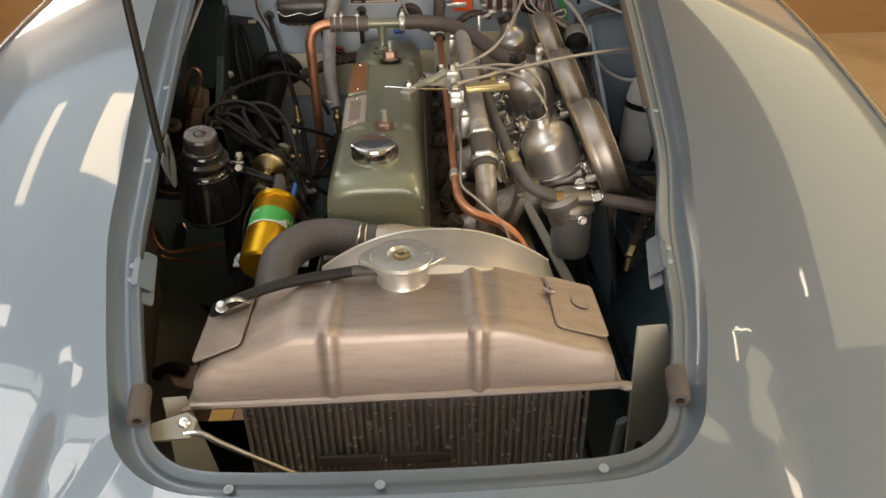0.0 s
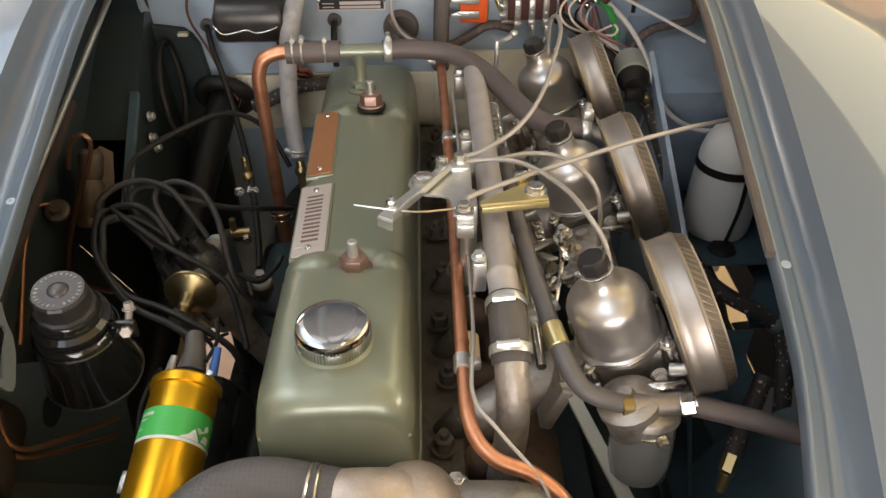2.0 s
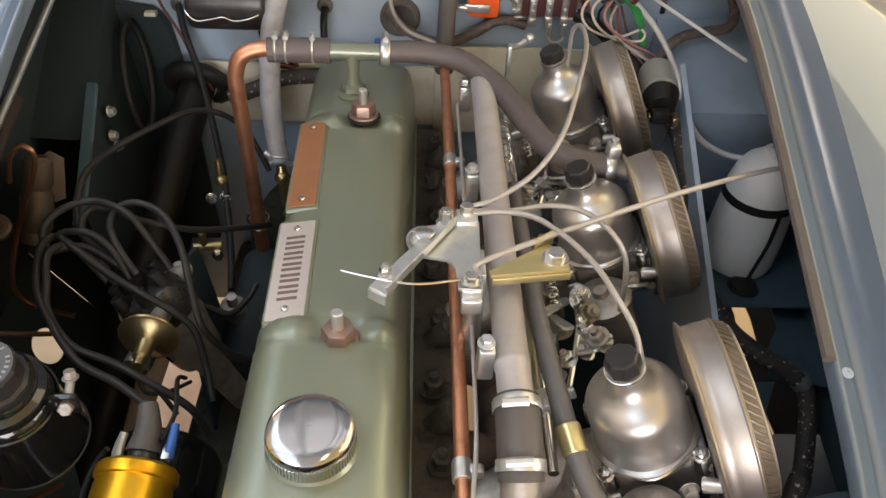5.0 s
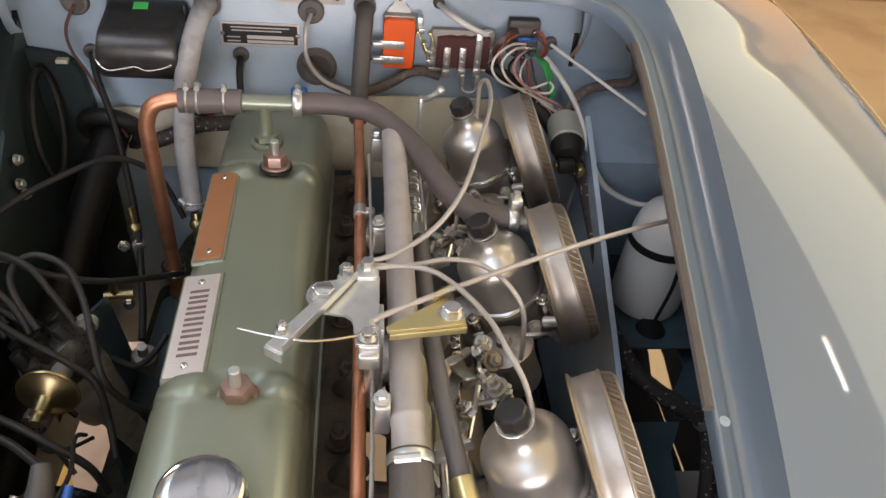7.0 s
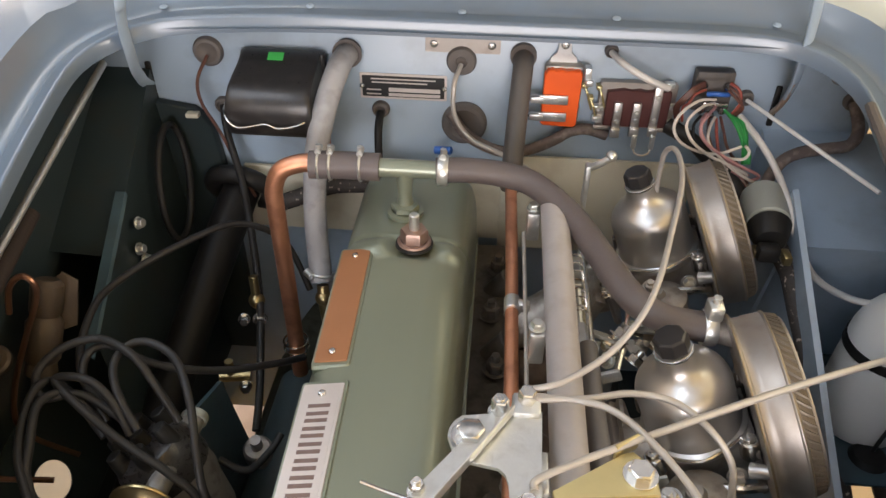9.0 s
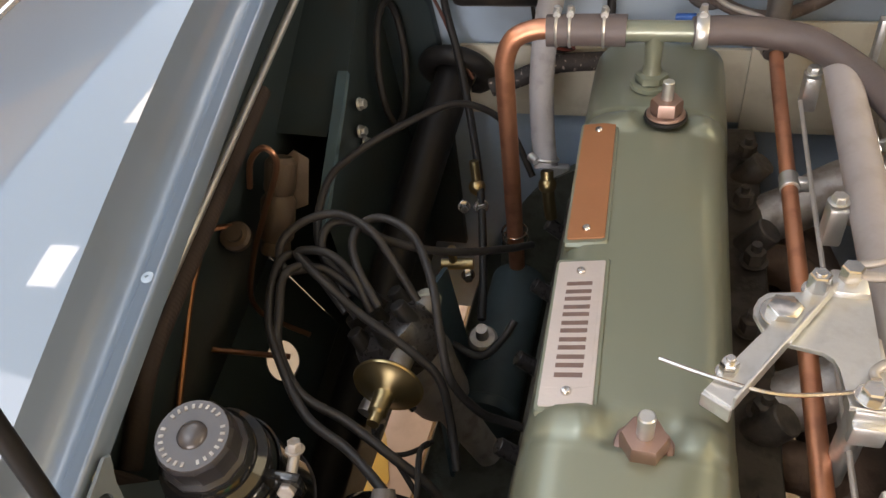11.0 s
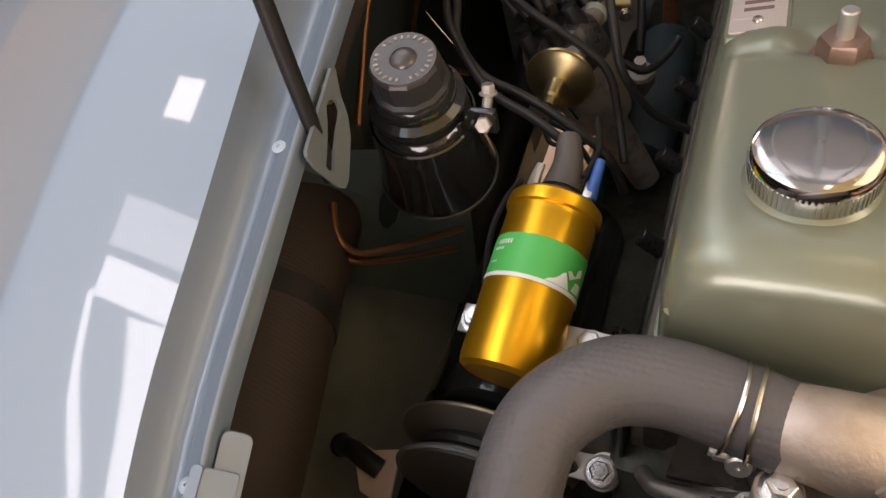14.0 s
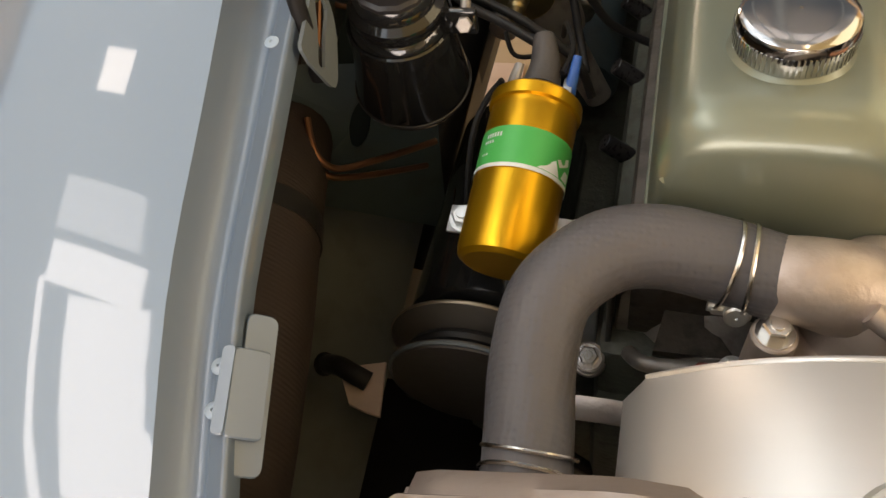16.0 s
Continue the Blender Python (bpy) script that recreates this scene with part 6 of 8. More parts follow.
    part("blue_terminal", Geo().tube([a + ax * 0.124 + side * 0.019, a + ax * 0.136 + side * 0.020 + up * 0.002, a + ax * 0.150 + side * 0.021 + up * 0.006], lambda s: 0.0048 - 0.0018 * s, 10, 5), BLUE_CLIP, c, "blue spade terminal")
    m = a + ax * 0.040
    part("strap", Geo().box(m - up * 0.031, (0.098, 0.020, 0.003), 0.001, Matrix((side, ax, up)).transposed()), ZINC, c, "zinc mounting strap")
    for s in (-1, 1):
        part("bolt", Geo().bolt(m - up * 0.029 + side * s * 0.038, up, 0.0075, 0.007, True, 0.003), ZINC, c)
    return c


ignition_coil()


def oil_filter():
    p = Vector((-0.227, 1.007, 0.0))
    f = thing("fluid_canister", "gloss black canister with a lettered grey screw cap", "canister", (p.x, p.y, 0.70))
    lean = Vector((0.09, -0.20, 1)).normalized()
    foot = Vector((p.x, p.y, 0.830)) - lean * 0.130
    part("body", Geo().lathe(foot, lean, [(0, 0.020), (0.030, 0.020), (0.039, 0.024), (0.0425, 0.031), (0.0425, 0.035), (0.0415, 0.040), (0.0385, 0.062), (0.0352, 0.088), (0.0345, 0.096), (0.0330, 0.101), (0.0300, 0.104), (0.0300, 0.108), (0.0318, 0.110), (0.0325, 0.113), (0.0318, 0.116), (0.0270, 0.119), (0.0270, 0.126), (0.024, 0.130), (0, 0.130)], 48), BLACK, f, "tall black can")
    cap = part("cap", Geo().lathe((p.x, p.y, 0.828), lean, [(0.0230, 0), (0.0250, 0.001), (0.0250, 0.004), (0.0222, 0.0055), (0.0222, 0.021), (0.0208, 0.0235), (0.0200, 0.024), (0, 0.024)], sides=12), CAN_CAP, f, "twelve-sided black cap", 25)
    part("cap_face", Geo().lathe((p.x, p.y, 0.828), lean, [(0.0208, 0.0232), (0.0202, 0.0247), (0.0085, 0.0247), (0.008, 0.0235)], 36), CAP_FACE, cap, "grey moulded disc with pale lettering")
    part("cap_button", Geo().lathe((p.x, p.y, 0.828), lean, [(0.0085, 0.0240), (0.0080, 0.0256), (0.0062, 0.0270), (0.0035, 0.0277), (0, 0.0279)], 28), CAP_FACE, cap, "domed grey centre")
    for k in range(26):
        t = 2 * math.pi * k / 26
        if k % 9 == 3:
            continue
        d = Vector((math.cos(t), math.sin(t), 0))
        part("pale_bar", Geo().box(Vector((p.x, p.y, 0.8283)) + lean * 0.0246 + (d - lean * d.dot(lean)) * 0.0170, (0.0028, 0.0016, 0.0005), 0, Euler((0, 0, t)).to_matrix()), CAST, cap)
    part("clamp", Geo().lathe(foot + lean * 0.086, lean, [(0.0352, 0), (0.0366, 0.001), (0.0360, 0.012), (0.0346, 0.013)], 40).box((p.x + 0.040, p.y + 0.004, 0.80), (0.022, 0.006, 0.018), 0.002), BLACK, f)
    part("lower_rim", Geo().ring(foot + lean * 0.033, lean, 0.0425, 0.0013, 48, 8), CAN_CAP, f, "rolled lower rim")
    part("clamp_bolt", Geo().bolt((p.x + 0.043, p.y + 0.001, 0.800), (0.15, -1, 0.45), 0.0055, 0.005, False).cyl((p.x + 0.043, p.y + 0.002, 0.80), (p.x + 0.040, p.y + 0.022, 0.806), 0.0035, seg=10).bolt((p.x + 0.040, p.y + 0.022, 0.806), (0, 0.3, 1), 0.0045, 0.006), CAST, f)


oil_filter()


def distributor():
    d = thing("distributor", "black capped distributor with brass vacuum unit", "distributor", (-0.175, 1.17, 0.62))
    ax = Vector((-0.45, 0.05, 0.89)).normalized()
    foot = Vector((-0.150, 1.185, 0.655))
    part("body", Geo().lathe(foot, ax, [(0, 0), (0.024, 0), (0.026, 0.005), (0.030, 0.030), (0.034, 0.045), (0.034, 0.062), (0, 0.062)], 32), CAST, d, "grey alloy body")
    part("shank", Geo().cyl(foot, foot - ax * 0.08, 0.016, 0.013), CAST, d)
    cap = part("cap", Geo().lathe(foot + ax * 0.060, ax, [(0.0355, 0), (0.036, 0.004), (0.0345, 0.024), (0.030, 0.034), (0.022, 0.038), (0, 0.038)], 36), BAKELITE, d, "black domed cap")
    sx = ax.cross(Vector((0, 1, 0))).normalized()
    sy = ax.cross(sx).normalized()
    for k in range(7):
        t = 2 * math.pi * k / 6
        c = foot + ax * 0.090 + (sx * math.cos(t) + sy * math.sin(t)) * (0.0235 if k < 6 else 0)
        part("tower", Geo().cyl(c, c + ax * 0.020, 0.0085, 0.0065, 12), RUBBER, cap)
    v0 = Vector((-0.172, 1.130, 0.738))
    va = Vector((0.0, -1.0, 0.06)).normalized()
    part("vacuum_unit", Geo().lathe(v0 - va * 0.006, va, [(0, -0.008), (0.012, -0.006), (0.022, 0.0), (0.0268, 0.002), (0.0275, 0.0035), (0.0268, 0.005), (0.0245, 0.0052), (0.020, 0.0080), (0.0125, 0.0110), (0.0085, 0.014), (0.0075, 0.018), (0.0072, 0.030), (0.0050, 0.032), (0.0046, 0.040), (0, 0.040)], 56), BRASS, d, "round brass diaphragm housing")
    part("vacuum_arm", Geo().tube([(-0.167, 1.226, 0.730), (-0.168, 1.185, 0.734), (-0.170, 1.136, 0.738)], 0.0092, 14, 5), CAST, d, "grey alloy tube")
    part("arm_end", Geo().cyl((-0.167, 1.225, 0.730), (-0.167, 1.233, 0.730), 0.0108, seg=14), PALE_GREEN, d)
    part("spring_clip", Geo().tube([foot + ax * 0.03 + sy * 0.036, foot + ax * 0.065 + sy * 0.040, foot + ax * 0.085 + sy * 0.034], 0.003, 8, 4, flat=0.4), STEEL, d)
    part("clamp_arm", Geo().lathe((-0.170, 1.232, 0.728), (-0.02, -0.105, -0.026), [(0, -0.004), (0.0085, -0.003), (0.0105, 0.0), (0.0105, 0.010), (0.0085, 0.012), (0.0080, 0.050), (0.0095, 0.085), (0.0120, 0.104), (0.0120, 0.110), (0, 0.112)], 24), ALU_SOFT, d, "grey alloy arm of the vacuum unit")


distributor()

LEADS = (
    [(-0.196, 1.179, 0.765), (-0.211, 1.192, 0.79), (-0.232, 1.200, 0.803), (-0.258, 1.200, 0.80), (-0.235, 1.184, 0.792), (-0.203, 1.171, 0.772), (-0.158, 1.156, 0.75), (-0.137, 1.149, 0.73), (-0.127, 1.131, 0.70), (-0.118, 1.105, 0.68)],
    [(-0.200, 1.186, 0.77), (-0.235, 1.195, 0.79), (-0.262, 1.185, 0.795), (-0.274, 1.205, 0.802), (-0.261, 1.225, 0.81), (-0.236, 1.237, 0.811), (-0.204, 1.225, 0.808), (-0.186, 1.214, 0.79), (-0.165, 1.200, 0.76)],
    [(-0.205, 1.172, 0.765), (-0.244, 1.194, 0.79), (-0.258, 1.175, 0.80), (-0.252, 1.144, 0.79), (-0.245, 1.121, 0.78), (-0.219, 1.093, 0.77), (-0.184, 1.083, 0.76), (-0.150, 1.069, 0.75), (-0.120, 1.061, 0.728), (-0.108, 1.055, 0.70)],
    [(-0.215, 1.175, 0.765), (-0.256, 1.203, 0.79), (-0.268, 1.188, 0.80), (-0.260, 1.143, 0.79), (-0.241, 1.112, 0.78), (-0.208, 1.076, 0.77), (-0.173, 1.060, 0.762), (-0.141, 1.036, 0.762)],
    [(-0.189, 1.180, 0.77), (-0.208, 1.198, 0.79), (-0.218, 1.218, 0.80), (-0.214, 1.236, 0.805), (-0.197, 1.243, 0.805), (-0.171, 1.230, 0.80), (-0.148, 1.194, 0.79), (-0.136, 1.163, 0.77), (-0.126, 1.143, 0.74), (-0.107, 1.143, 0.705), (-0.090, 1.151, 0.685), (-0.070, 1.155, 0.672)],
    [(-0.216, 1.185, 0.77), (-0.252, 1.225, 0.79), (-0.266, 1.286, 0.80), (-0.256, 1.332, 0.80), (-0.227, 1.379, 0.80), (-0.191, 1.428, 0.795), (-0.163, 1.447, 0.78), (-0.139, 1.457, 0.75), (-0.112, 1.43, 0.712)],
    [(-0.206, 1.192, 0.77), (-0.239, 1.207, 0.79), (-0.245, 1.229, 0.80), (-0.230, 1.241, 0.80), (-0.192, 1.233, 0.79), (-0.155, 1.258, 0.76), (-0.117, 1.299, 0.73), (-0.098, 1.335, 0.705)],
)
for k, pts in enumerate(LEADS):
    solo("ignition_lead", Geo().tube(pts, 0.0035, 10, 7), LEAD, "black rubber ignition lead looping from the distributor", "ignition lead", "ignition leads")
solo("ignition_lead", Geo().tube([(-0.145, 1.21, 0.70), (-0.121, 1.208, 0.69), (-0.106, 1.228, 0.692), (-0.098, 1.243, 0.70)], 0.0035, 10, 7), RUBBER, "black rubber ignition lead looping from the distributor", "ignition lead", "ignition leads")
for pts, r, mat in (([(-0.175, 1.112, 0.713), (-0.168, 1.09, 0.73), (-0.150, 1.075, 0.735), (-0.132, 1.06, 0.72)], 0.0022, RUBBER), ([(-0.185, 1.118, 0.708), (-0.175, 1.10, 0.70), (-0.155, 1.10, 0.70), (-0.14, 1.12, 0.69)], 0.002, RUBBER),
                    ([(-0.121, 1.001, 0.768), (-0.118, 1.03, 0.765), (-0.128, 1.07, 0.755), (-0.135, 1.10, 0.72)], 0.002, RUBBER), ([(-0.160, 0.996, 0.765), (-0.172, 0.99, 0.75), (-0.180, 0.97, 0.73), (-0.182, 0.93, 0.68)], 0.0022, RUBBER)):
    solo("thin_wire", Geo().tube(pts, r, 8, 6), mat, "thin dark wire near the ignition coil", "wire", "thin wires")


# ---- pipes and hoses ----
def heater_tee():
    y, z = 1.411, 0.884
    t = thing("heater_tee", "pale green painted brass tee on the cover's end", "pipe tee", (-0.003, y, 0.835))
    part("cross_pipe", Geo().cyl((-0.045, y, z), (0.045, y, z), 0.0088, seg=20), GREEN, t)
    part("stem", Geo().lathe((-0.003, y, 0.834), (0, 0, 1), [(0, 0), (0.0175, 0), (0.0175, 0.004), (0.0135, 0.005)], 24).lathe((-0.003, y, 0.839), (0, 0, 1), [(0.0135, 0), (0.0135, 0.006), (0.0085, 0.008)], sides=6).lathe((-0.003, y, 0.845), (0, 0, 1), [(0.0085, 0), (0.0068, 0.010), (0.0080, 0.030), (0.0088, 0.038)], 20), GREEN, t)
    h = thing("heater_hose_short", "short dark rubber hose with three steel clips", "hose", (-0.06, y, z - 0.02))
    part("sleeve", Geo().tube([(-0.026, y, z), (-0.06, y, z), (-0.092, y - 0.002, z)], 0.0132, 20, 5), HOSE_BROWN, h)
    for x in (-0.044, -0.072, -0.083):
        part("hose_clip", Geo().ring((x, y, z), (1, 0, 0), 0.0138, 0.0013, 32, 6).cyl((x, y - 0.004, z + 0.0145), (x, y + 0.008, z + 0.0145), 0.0032, seg=8).cyl((x, y, z + 0.014), (x, y, z + 0.021), 0.0026, seg=8), ZINC, h)
    solo("copper_pipe", Geo().tube([(-0.08, y, z), (-0.100, y, z), (-0.120, y - 0.002, z - 0.008), (-0.129, y - 0.003, z - 0.028), (-0.130, y - 0.003, 0.83), (-0.130, y, 0.74), (-0.130, y + 0.002, 0.60)], 0.0088, 18, 8), COPPER, "bent copper heater pipe beside the rocker cover", "pipe")
    solo("spring_clip", Geo().ring((-0.130, 1.412, 0.652), (0, 0, 1), 0.0135, 0.0012, 28, 6).ring((-0.130, 1.412, 0.642), (0.1, 0, 1), 0.0135, 0.0012, 28, 6), STEEL, "wire clip round the copper pipe", "clip")
    g = thing("heater_hose", "thick brown-grey rubber hose curving over the carburettors", "hose", (0.13, 1.35, 0.84))
    part("hose", Geo().tube([(0.026, y, z), (0.060, 1.414, z), (0.090, 1.414, 0.881), (0.118, 1.404, 0.878), (0.150, 1.368, 0.871), (0.171, 1.320, 0.867), (0.190, 1.276, 0.863), (0.213, 1.252, 0.860), (0.247, 1.246, 0.858)], 0.0118, 22, 8), HOSE_BROWN, g)
    part("hose_clip", Geo().lathe((0.028, y, z), (1, 0, 0), [(0.0135, 0), (0.0142, 0.001), (0.0142, 0.009), (0.0135, 0.010)], 28).cyl((0.033, y - 0.004, z + 0.0155), (0.033, y + 0.008, z + 0.0155), 0.0034, seg=8).cyl((0.033, y, z + 0.014), (0.033, y, z + 0.023), 0.0028, seg=8), ZINC, g)
    part("hose_clip", Geo().lathe((0.243, 1.246, 0.858), (1, 0, 0), [(0.0135, 0), (0.0142, 0.001), (0.0142, 0.009), (0.0135, 0.010)], 28).box((0.249, 1.246, 0.876), (0.012, 0.016, 0.014), 0.003).cyl((0.249, 1.246, 0.876), (0.249, 1.246, 0.888), 0.0035, seg=8), ZINC, g)
    part("union", Geo().cyl((0.245, 1.246, 0.857), (0.275, 1.246, 0.852), 0.009, 0.011, 16), CAST, g)


heater_tee()


def bulkhead_hoses():
    a = thing("heater_feed_hose", "pale dusty grey heater hose from the bulkhead", "hose", (-0.095, 1.47, 0.72))
    part("hose", Geo().tube([(-0.080, 1.565, 0.932), (-0.084, 1.53, 0.930), (-0.092, 1.492, 0.905), (-0.101, 1.470, 0.860), (-0.106, 1.462, 0.800), (-0.103, 1.446, 0.752), (-0.098, 1.43, 0.725)], 0.0120, 20, 8), HOSE_PALE, a)
    part("hose_clip", Geo().ring((-0.099, 1.434, 0.733), (0.1, 0.4, 1), 0.0125, 0.0015, 28, 6).cyl((-0.114, 1.430, 0.738), (-0.106, 1.423, 0.736), 0.0045, seg=10), ZINC, a)
    part("tap", Geo().tube([(-0.097, 1.428, 0.722), (-0.095, 1.42, 0.70), (-0.092, 1.418, 0.67)], 0.0065, 12, 5).ball((-0.096, 1.423, 0.708), 0.0095), BRASS, a, "brass water tap")
    b = thing("heater_return_hose", "dark grey heater hose joining a copper pipe", "hose", (0.10, 1.48, 0.82))
    part("hose", Geo().tube([(0.104, 1.565, 0.936), (0.104, 1.545, 0.932), (0.102, 1.522, 0.905), (0.099, 1.485, 0.862), (0.098, 1.452, 0.843)], 0.0105, 18, 8), HOSE, b)
    part("hose_clip", Geo().ring((0.098, 1.456, 0.845), (0, 1, 0.5), 0.0112, 0.0015, 28, 6).box((0.086, 1.452, 0.852), (0.012, 0.008, 0.008), 0.002), ZINC, b)
    solo("copper_pipe", Geo().tube([(0.098, 1.462, 0.848), (0.099, 1.43, 0.838), (0.1015, 1.32, 0.822), (0.1025, 1.10, 0.811), (0.1025, 0.95, 0.805), (0.105, 0.895, 0.801), (0.120, 0.868, 0.796), (0.150, 0.859, 0.786), (0.173, 0.847, 0.768), (0.184, 0.839, 0.735), (0.186, 0.836, 0.66)], 0.0058, 14, 8), COPPER, "long copper water pipe along the cylinder head", "pipe")
    for y, z in ((1.30, 0.821), (0.953, 0.8055)):
        solo("pipe_clip", Geo().cyl((0.102, y - 0.008, z), (0.102, y + 0.008, z), 0.0072, seg=16).box((0.111, y, z), (0.012, 0.008, 0.010), 0.002), ZINC, "small zinc clip on the copper pipe", "clip", "pipe clips")
    solo("vacuum_capillary", Geo().tube([(0.110, 1.37, 0.848), (0.112, 1.28, 0.836), (0.113, 1.15, 0.828), (0.112, 0.98, 0.822), (0.108, 0.915, 0.812), (0.125, 0.885, 0.805), (0.155, 0.852, 0.785), (0.165, 0.835, 0.75)], 0.0017, 8, 6), CABLE_GREY, "thin ribbed grey capillary tube", "tube")


bulkhead_hoses()


def fuel_parts():
    f = thing("fuel_filter", "alloy fuel filter with cloudy glass bowl", "fuel filter", (0.25, 0.925, 0.69))
    top = Vector((0.252, 0.937, 0.765))
    ax = Vector((0.02, 0.22, 0.97)).normalized()
    part("bowl", Geo().lathe(top - ax * 0.068, ax, [(0, 0), (0.020, 0.001), (0.0245, 0.006), (0.0262, 0.020), (0.0270, 0.064)], 36), GLASS_FLASK, f, "cloudy bowl")
    part("rim", Geo().lathe(top - ax * 0.006, ax, [(0.0275, 0), (0.029, 0.001), (0.029, 0.007), (0.0275, 0.009), (0.018, 0.013), (0.010, 0.018), (0, 0.018)], 36), CAST, f)
    part("cross_arm", Geo().cyl((0.228, 0.925, 0.782), (0.286, 0.928, 0.780), 0.0095, seg=14).cyl(top, top + ax * 0.022, 0.008, seg=12), ALU_SOFT, f)
    part("bolt", Geo().bolt((0.276, 0.925, 0.780), (1, -0.15, 0.35), 0.0092, 0.010, True, 0.003), STEEL, f)
    part("bail_wire", Geo().tube([top + Vector((-0.028, 0, 0)), top + Vector((-0.027, -0.010, -0.01)), top + Vector((0, -0.030, -0.006)), top + Vector((0.027, -0.010, -0.008))], 0.0014, 6, 5).bolt(top + Vector((0.008, -0.030, -0.006)), (0, -1, 0.3), 0.0045, 0.007), STEEL, f)
    part("hose_clip", Geo().cyl((0.226, 0.924, 0.783), (0.236, 0.925, 0.783), 0.0092, seg=16), BRASS, f)
    h = thing("fuel_hose", "dusty grey rubber fuel hose beside the balance tube", "hose", (0.18, 1.0, 0.78))
    part("hose", Geo().tube([(0.160, 1.24, 0.835), (0.160, 1.17, 0.836), (0.163, 1.09, 0.834), (0.172, 1.01, 0.824), (0.182, 0.958, 0.811), (0.198, 0.930, 0.796), (0.232, 0.925, 0.783)], 0.0078, 16, 8), HOSE_GREY, h)
    part("ferrule", Geo().cyl((0.1765, 0.982, 0.8185), (0.181, 0.962, 0.8125), 0.0092, seg=18), YELLOW_ZINC, h, "yellow plated ferrule")
    solo("fuel_hose", Geo().tube([(0.286, 0.926, 0.779), (0.305, 0.921, 0.777), (0.335, 0.912, 0.774), (0.375, 0.898, 0.768)], 0.0088, 16, 6), HOSE_BROWN, "dark rubber fuel hose running to the wing", "hose")
    d = thing("braided_drain_hose", "short clear braided hose with a brass end", "hose", (0.345, 0.95, 0.68))
    part("hose", Geo().tube([(0.376, 0.990, 0.742), (0.366, 0.975, 0.728), (0.351, 0.955, 0.711), (0.340, 0.938, 0.698)], 0.0085, 14, 6), LOOM, d)
    part("end_fitting", Geo().cyl((0.341, 0.940, 0.699), (0.333, 0.928, 0.688), 0.0075, seg=6).cyl((0.333, 0.928, 0.688), (0.328, 0.920, 0.672), 0.0055, 0.004, 10), BRASS, d)
    solo("heat_shield", Geo().plate([(0.006, 0), (0.017, -0.002), (0.048, -0.160), (0.046, -0.178), (0.036, -0.172)], 0.004, pose(0.178, 0.960, 0.770, 52, -4, 22)), PALE_GREEN, "narrow pale heat shield edge below the carburettors", "heat shield")


fuel_parts()


# ---- control cables ----
CABLES = (
    [(0.109, 1.146, 0.884), (0.132, 1.150, 0.890), (0.165, 1.173, 0.90), (0.192, 1.211, 0.915), (0.215, 1.282, 0.926), (0.230, 1.340, 0.932), (0.232, 1.382, 0.933), (0.228, 1.400, 0.922), (0.229, 1.409, 0.895), (0.231, 1.412, 0.865)],
    [(0.112, 1.141, 0.884), (0.154, 1.134, 0.887), (0.178, 1.111, 0.889), (0.199, 1.074, 0.890), (0.210, 1.041, 0.888), (0.220, 1.022, 0.878), (0.226, 1.010, 0.862), (0.232, 1.005, 0.84)],
    [(0.112, 1.138, 0.884), (0.146, 1.140, 0.886), (0.174, 1.146, 0.887), (0.201, 1.143, 0.885), (0.222, 1.127, 0.879), (0.236, 1.116, 0.862), (0.241, 1.112, 0.835), (0.244, 1.115, 0.80)],
)
for pts in CABLES:
    solo("choke_cable", Geo().tube(pts, 0.0023, 10, 8), CABLE_GREY, "pale grey sheathed control cable arching over the carburettors", "cable", "control cables")
solo("throttle_cable", Geo().tube([(0.112, 1.072, 0.882), (0.118, 1.081, 0.884), (0.179, 1.111, 0.888), (0.28, 1.158, 0.892), (0.387, 1.208, 0.886), (0.43, 1.228, 0.87)], 0.0024, 10, 6), CABLE_GREY, "straight grey sheathed cable to the wing", "cable")
solo("inner_wire", Geo().tube([(0.014, 1.066, 0.886), (0.037, 1.058, 0.887), (0.066, 1.053, 0.886), (0.094, 1.060, 0.883), (0.110, 1.066, 0.882)], 0.0011, 6, 6), STEEL, "thin bare steel inner wire with a loose end", "wire")


# ---- washer bottle and right-hand side ----
def washer_bottle():
    x, y, z = 0.471, 1.366, 0.639
    b = thing("washer_bottle", "white plastic washer bottle held by black straps", "bottle", (x, y, z))
    part("bottle", Geo().lathe((x, y, z), (0, 0, 1), [(0, 0), (0.036, 0), (0.042, 0.003), (0.0445, 0.012), (0.0448, 0.030), (0.0432, 0.070), (0.0412, 0.104), (0.0400, 0.118), (0.0360, 0.134), (0.0290, 0.147), (0.0200, 0.155), (0.0130, 0.158), (0.0125, 0.164), (0, 0.165)], 44), WHITE, b)
    part("strap", Geo().lathe((x, y, z + 0.098), (0, 0, 1), [(0.0412, 0), (0.0430, 0.0005), (0.0424, 0.010), (0.0402, 0.0105)], 44), RUBBER, b, "black rubber band")
    part("strap", Geo().tube([(0.480, 1.3235, 0.742), (0.479, 1.3215, 0.700), (0.473, 1.320, 0.662), (0.468, 1.316, 0.648)], 0.0065, 10, 5, flat=0.3), RUBBER, b, "black rubber strap")
    part("foot", Geo().lathe((0.465, 1.313, 0.640), (0, 0, 1), [(0.019, 0), (0.015, 0.006), (0.006, 0.008), (0, 0.008)], 20), RUBBER, b)


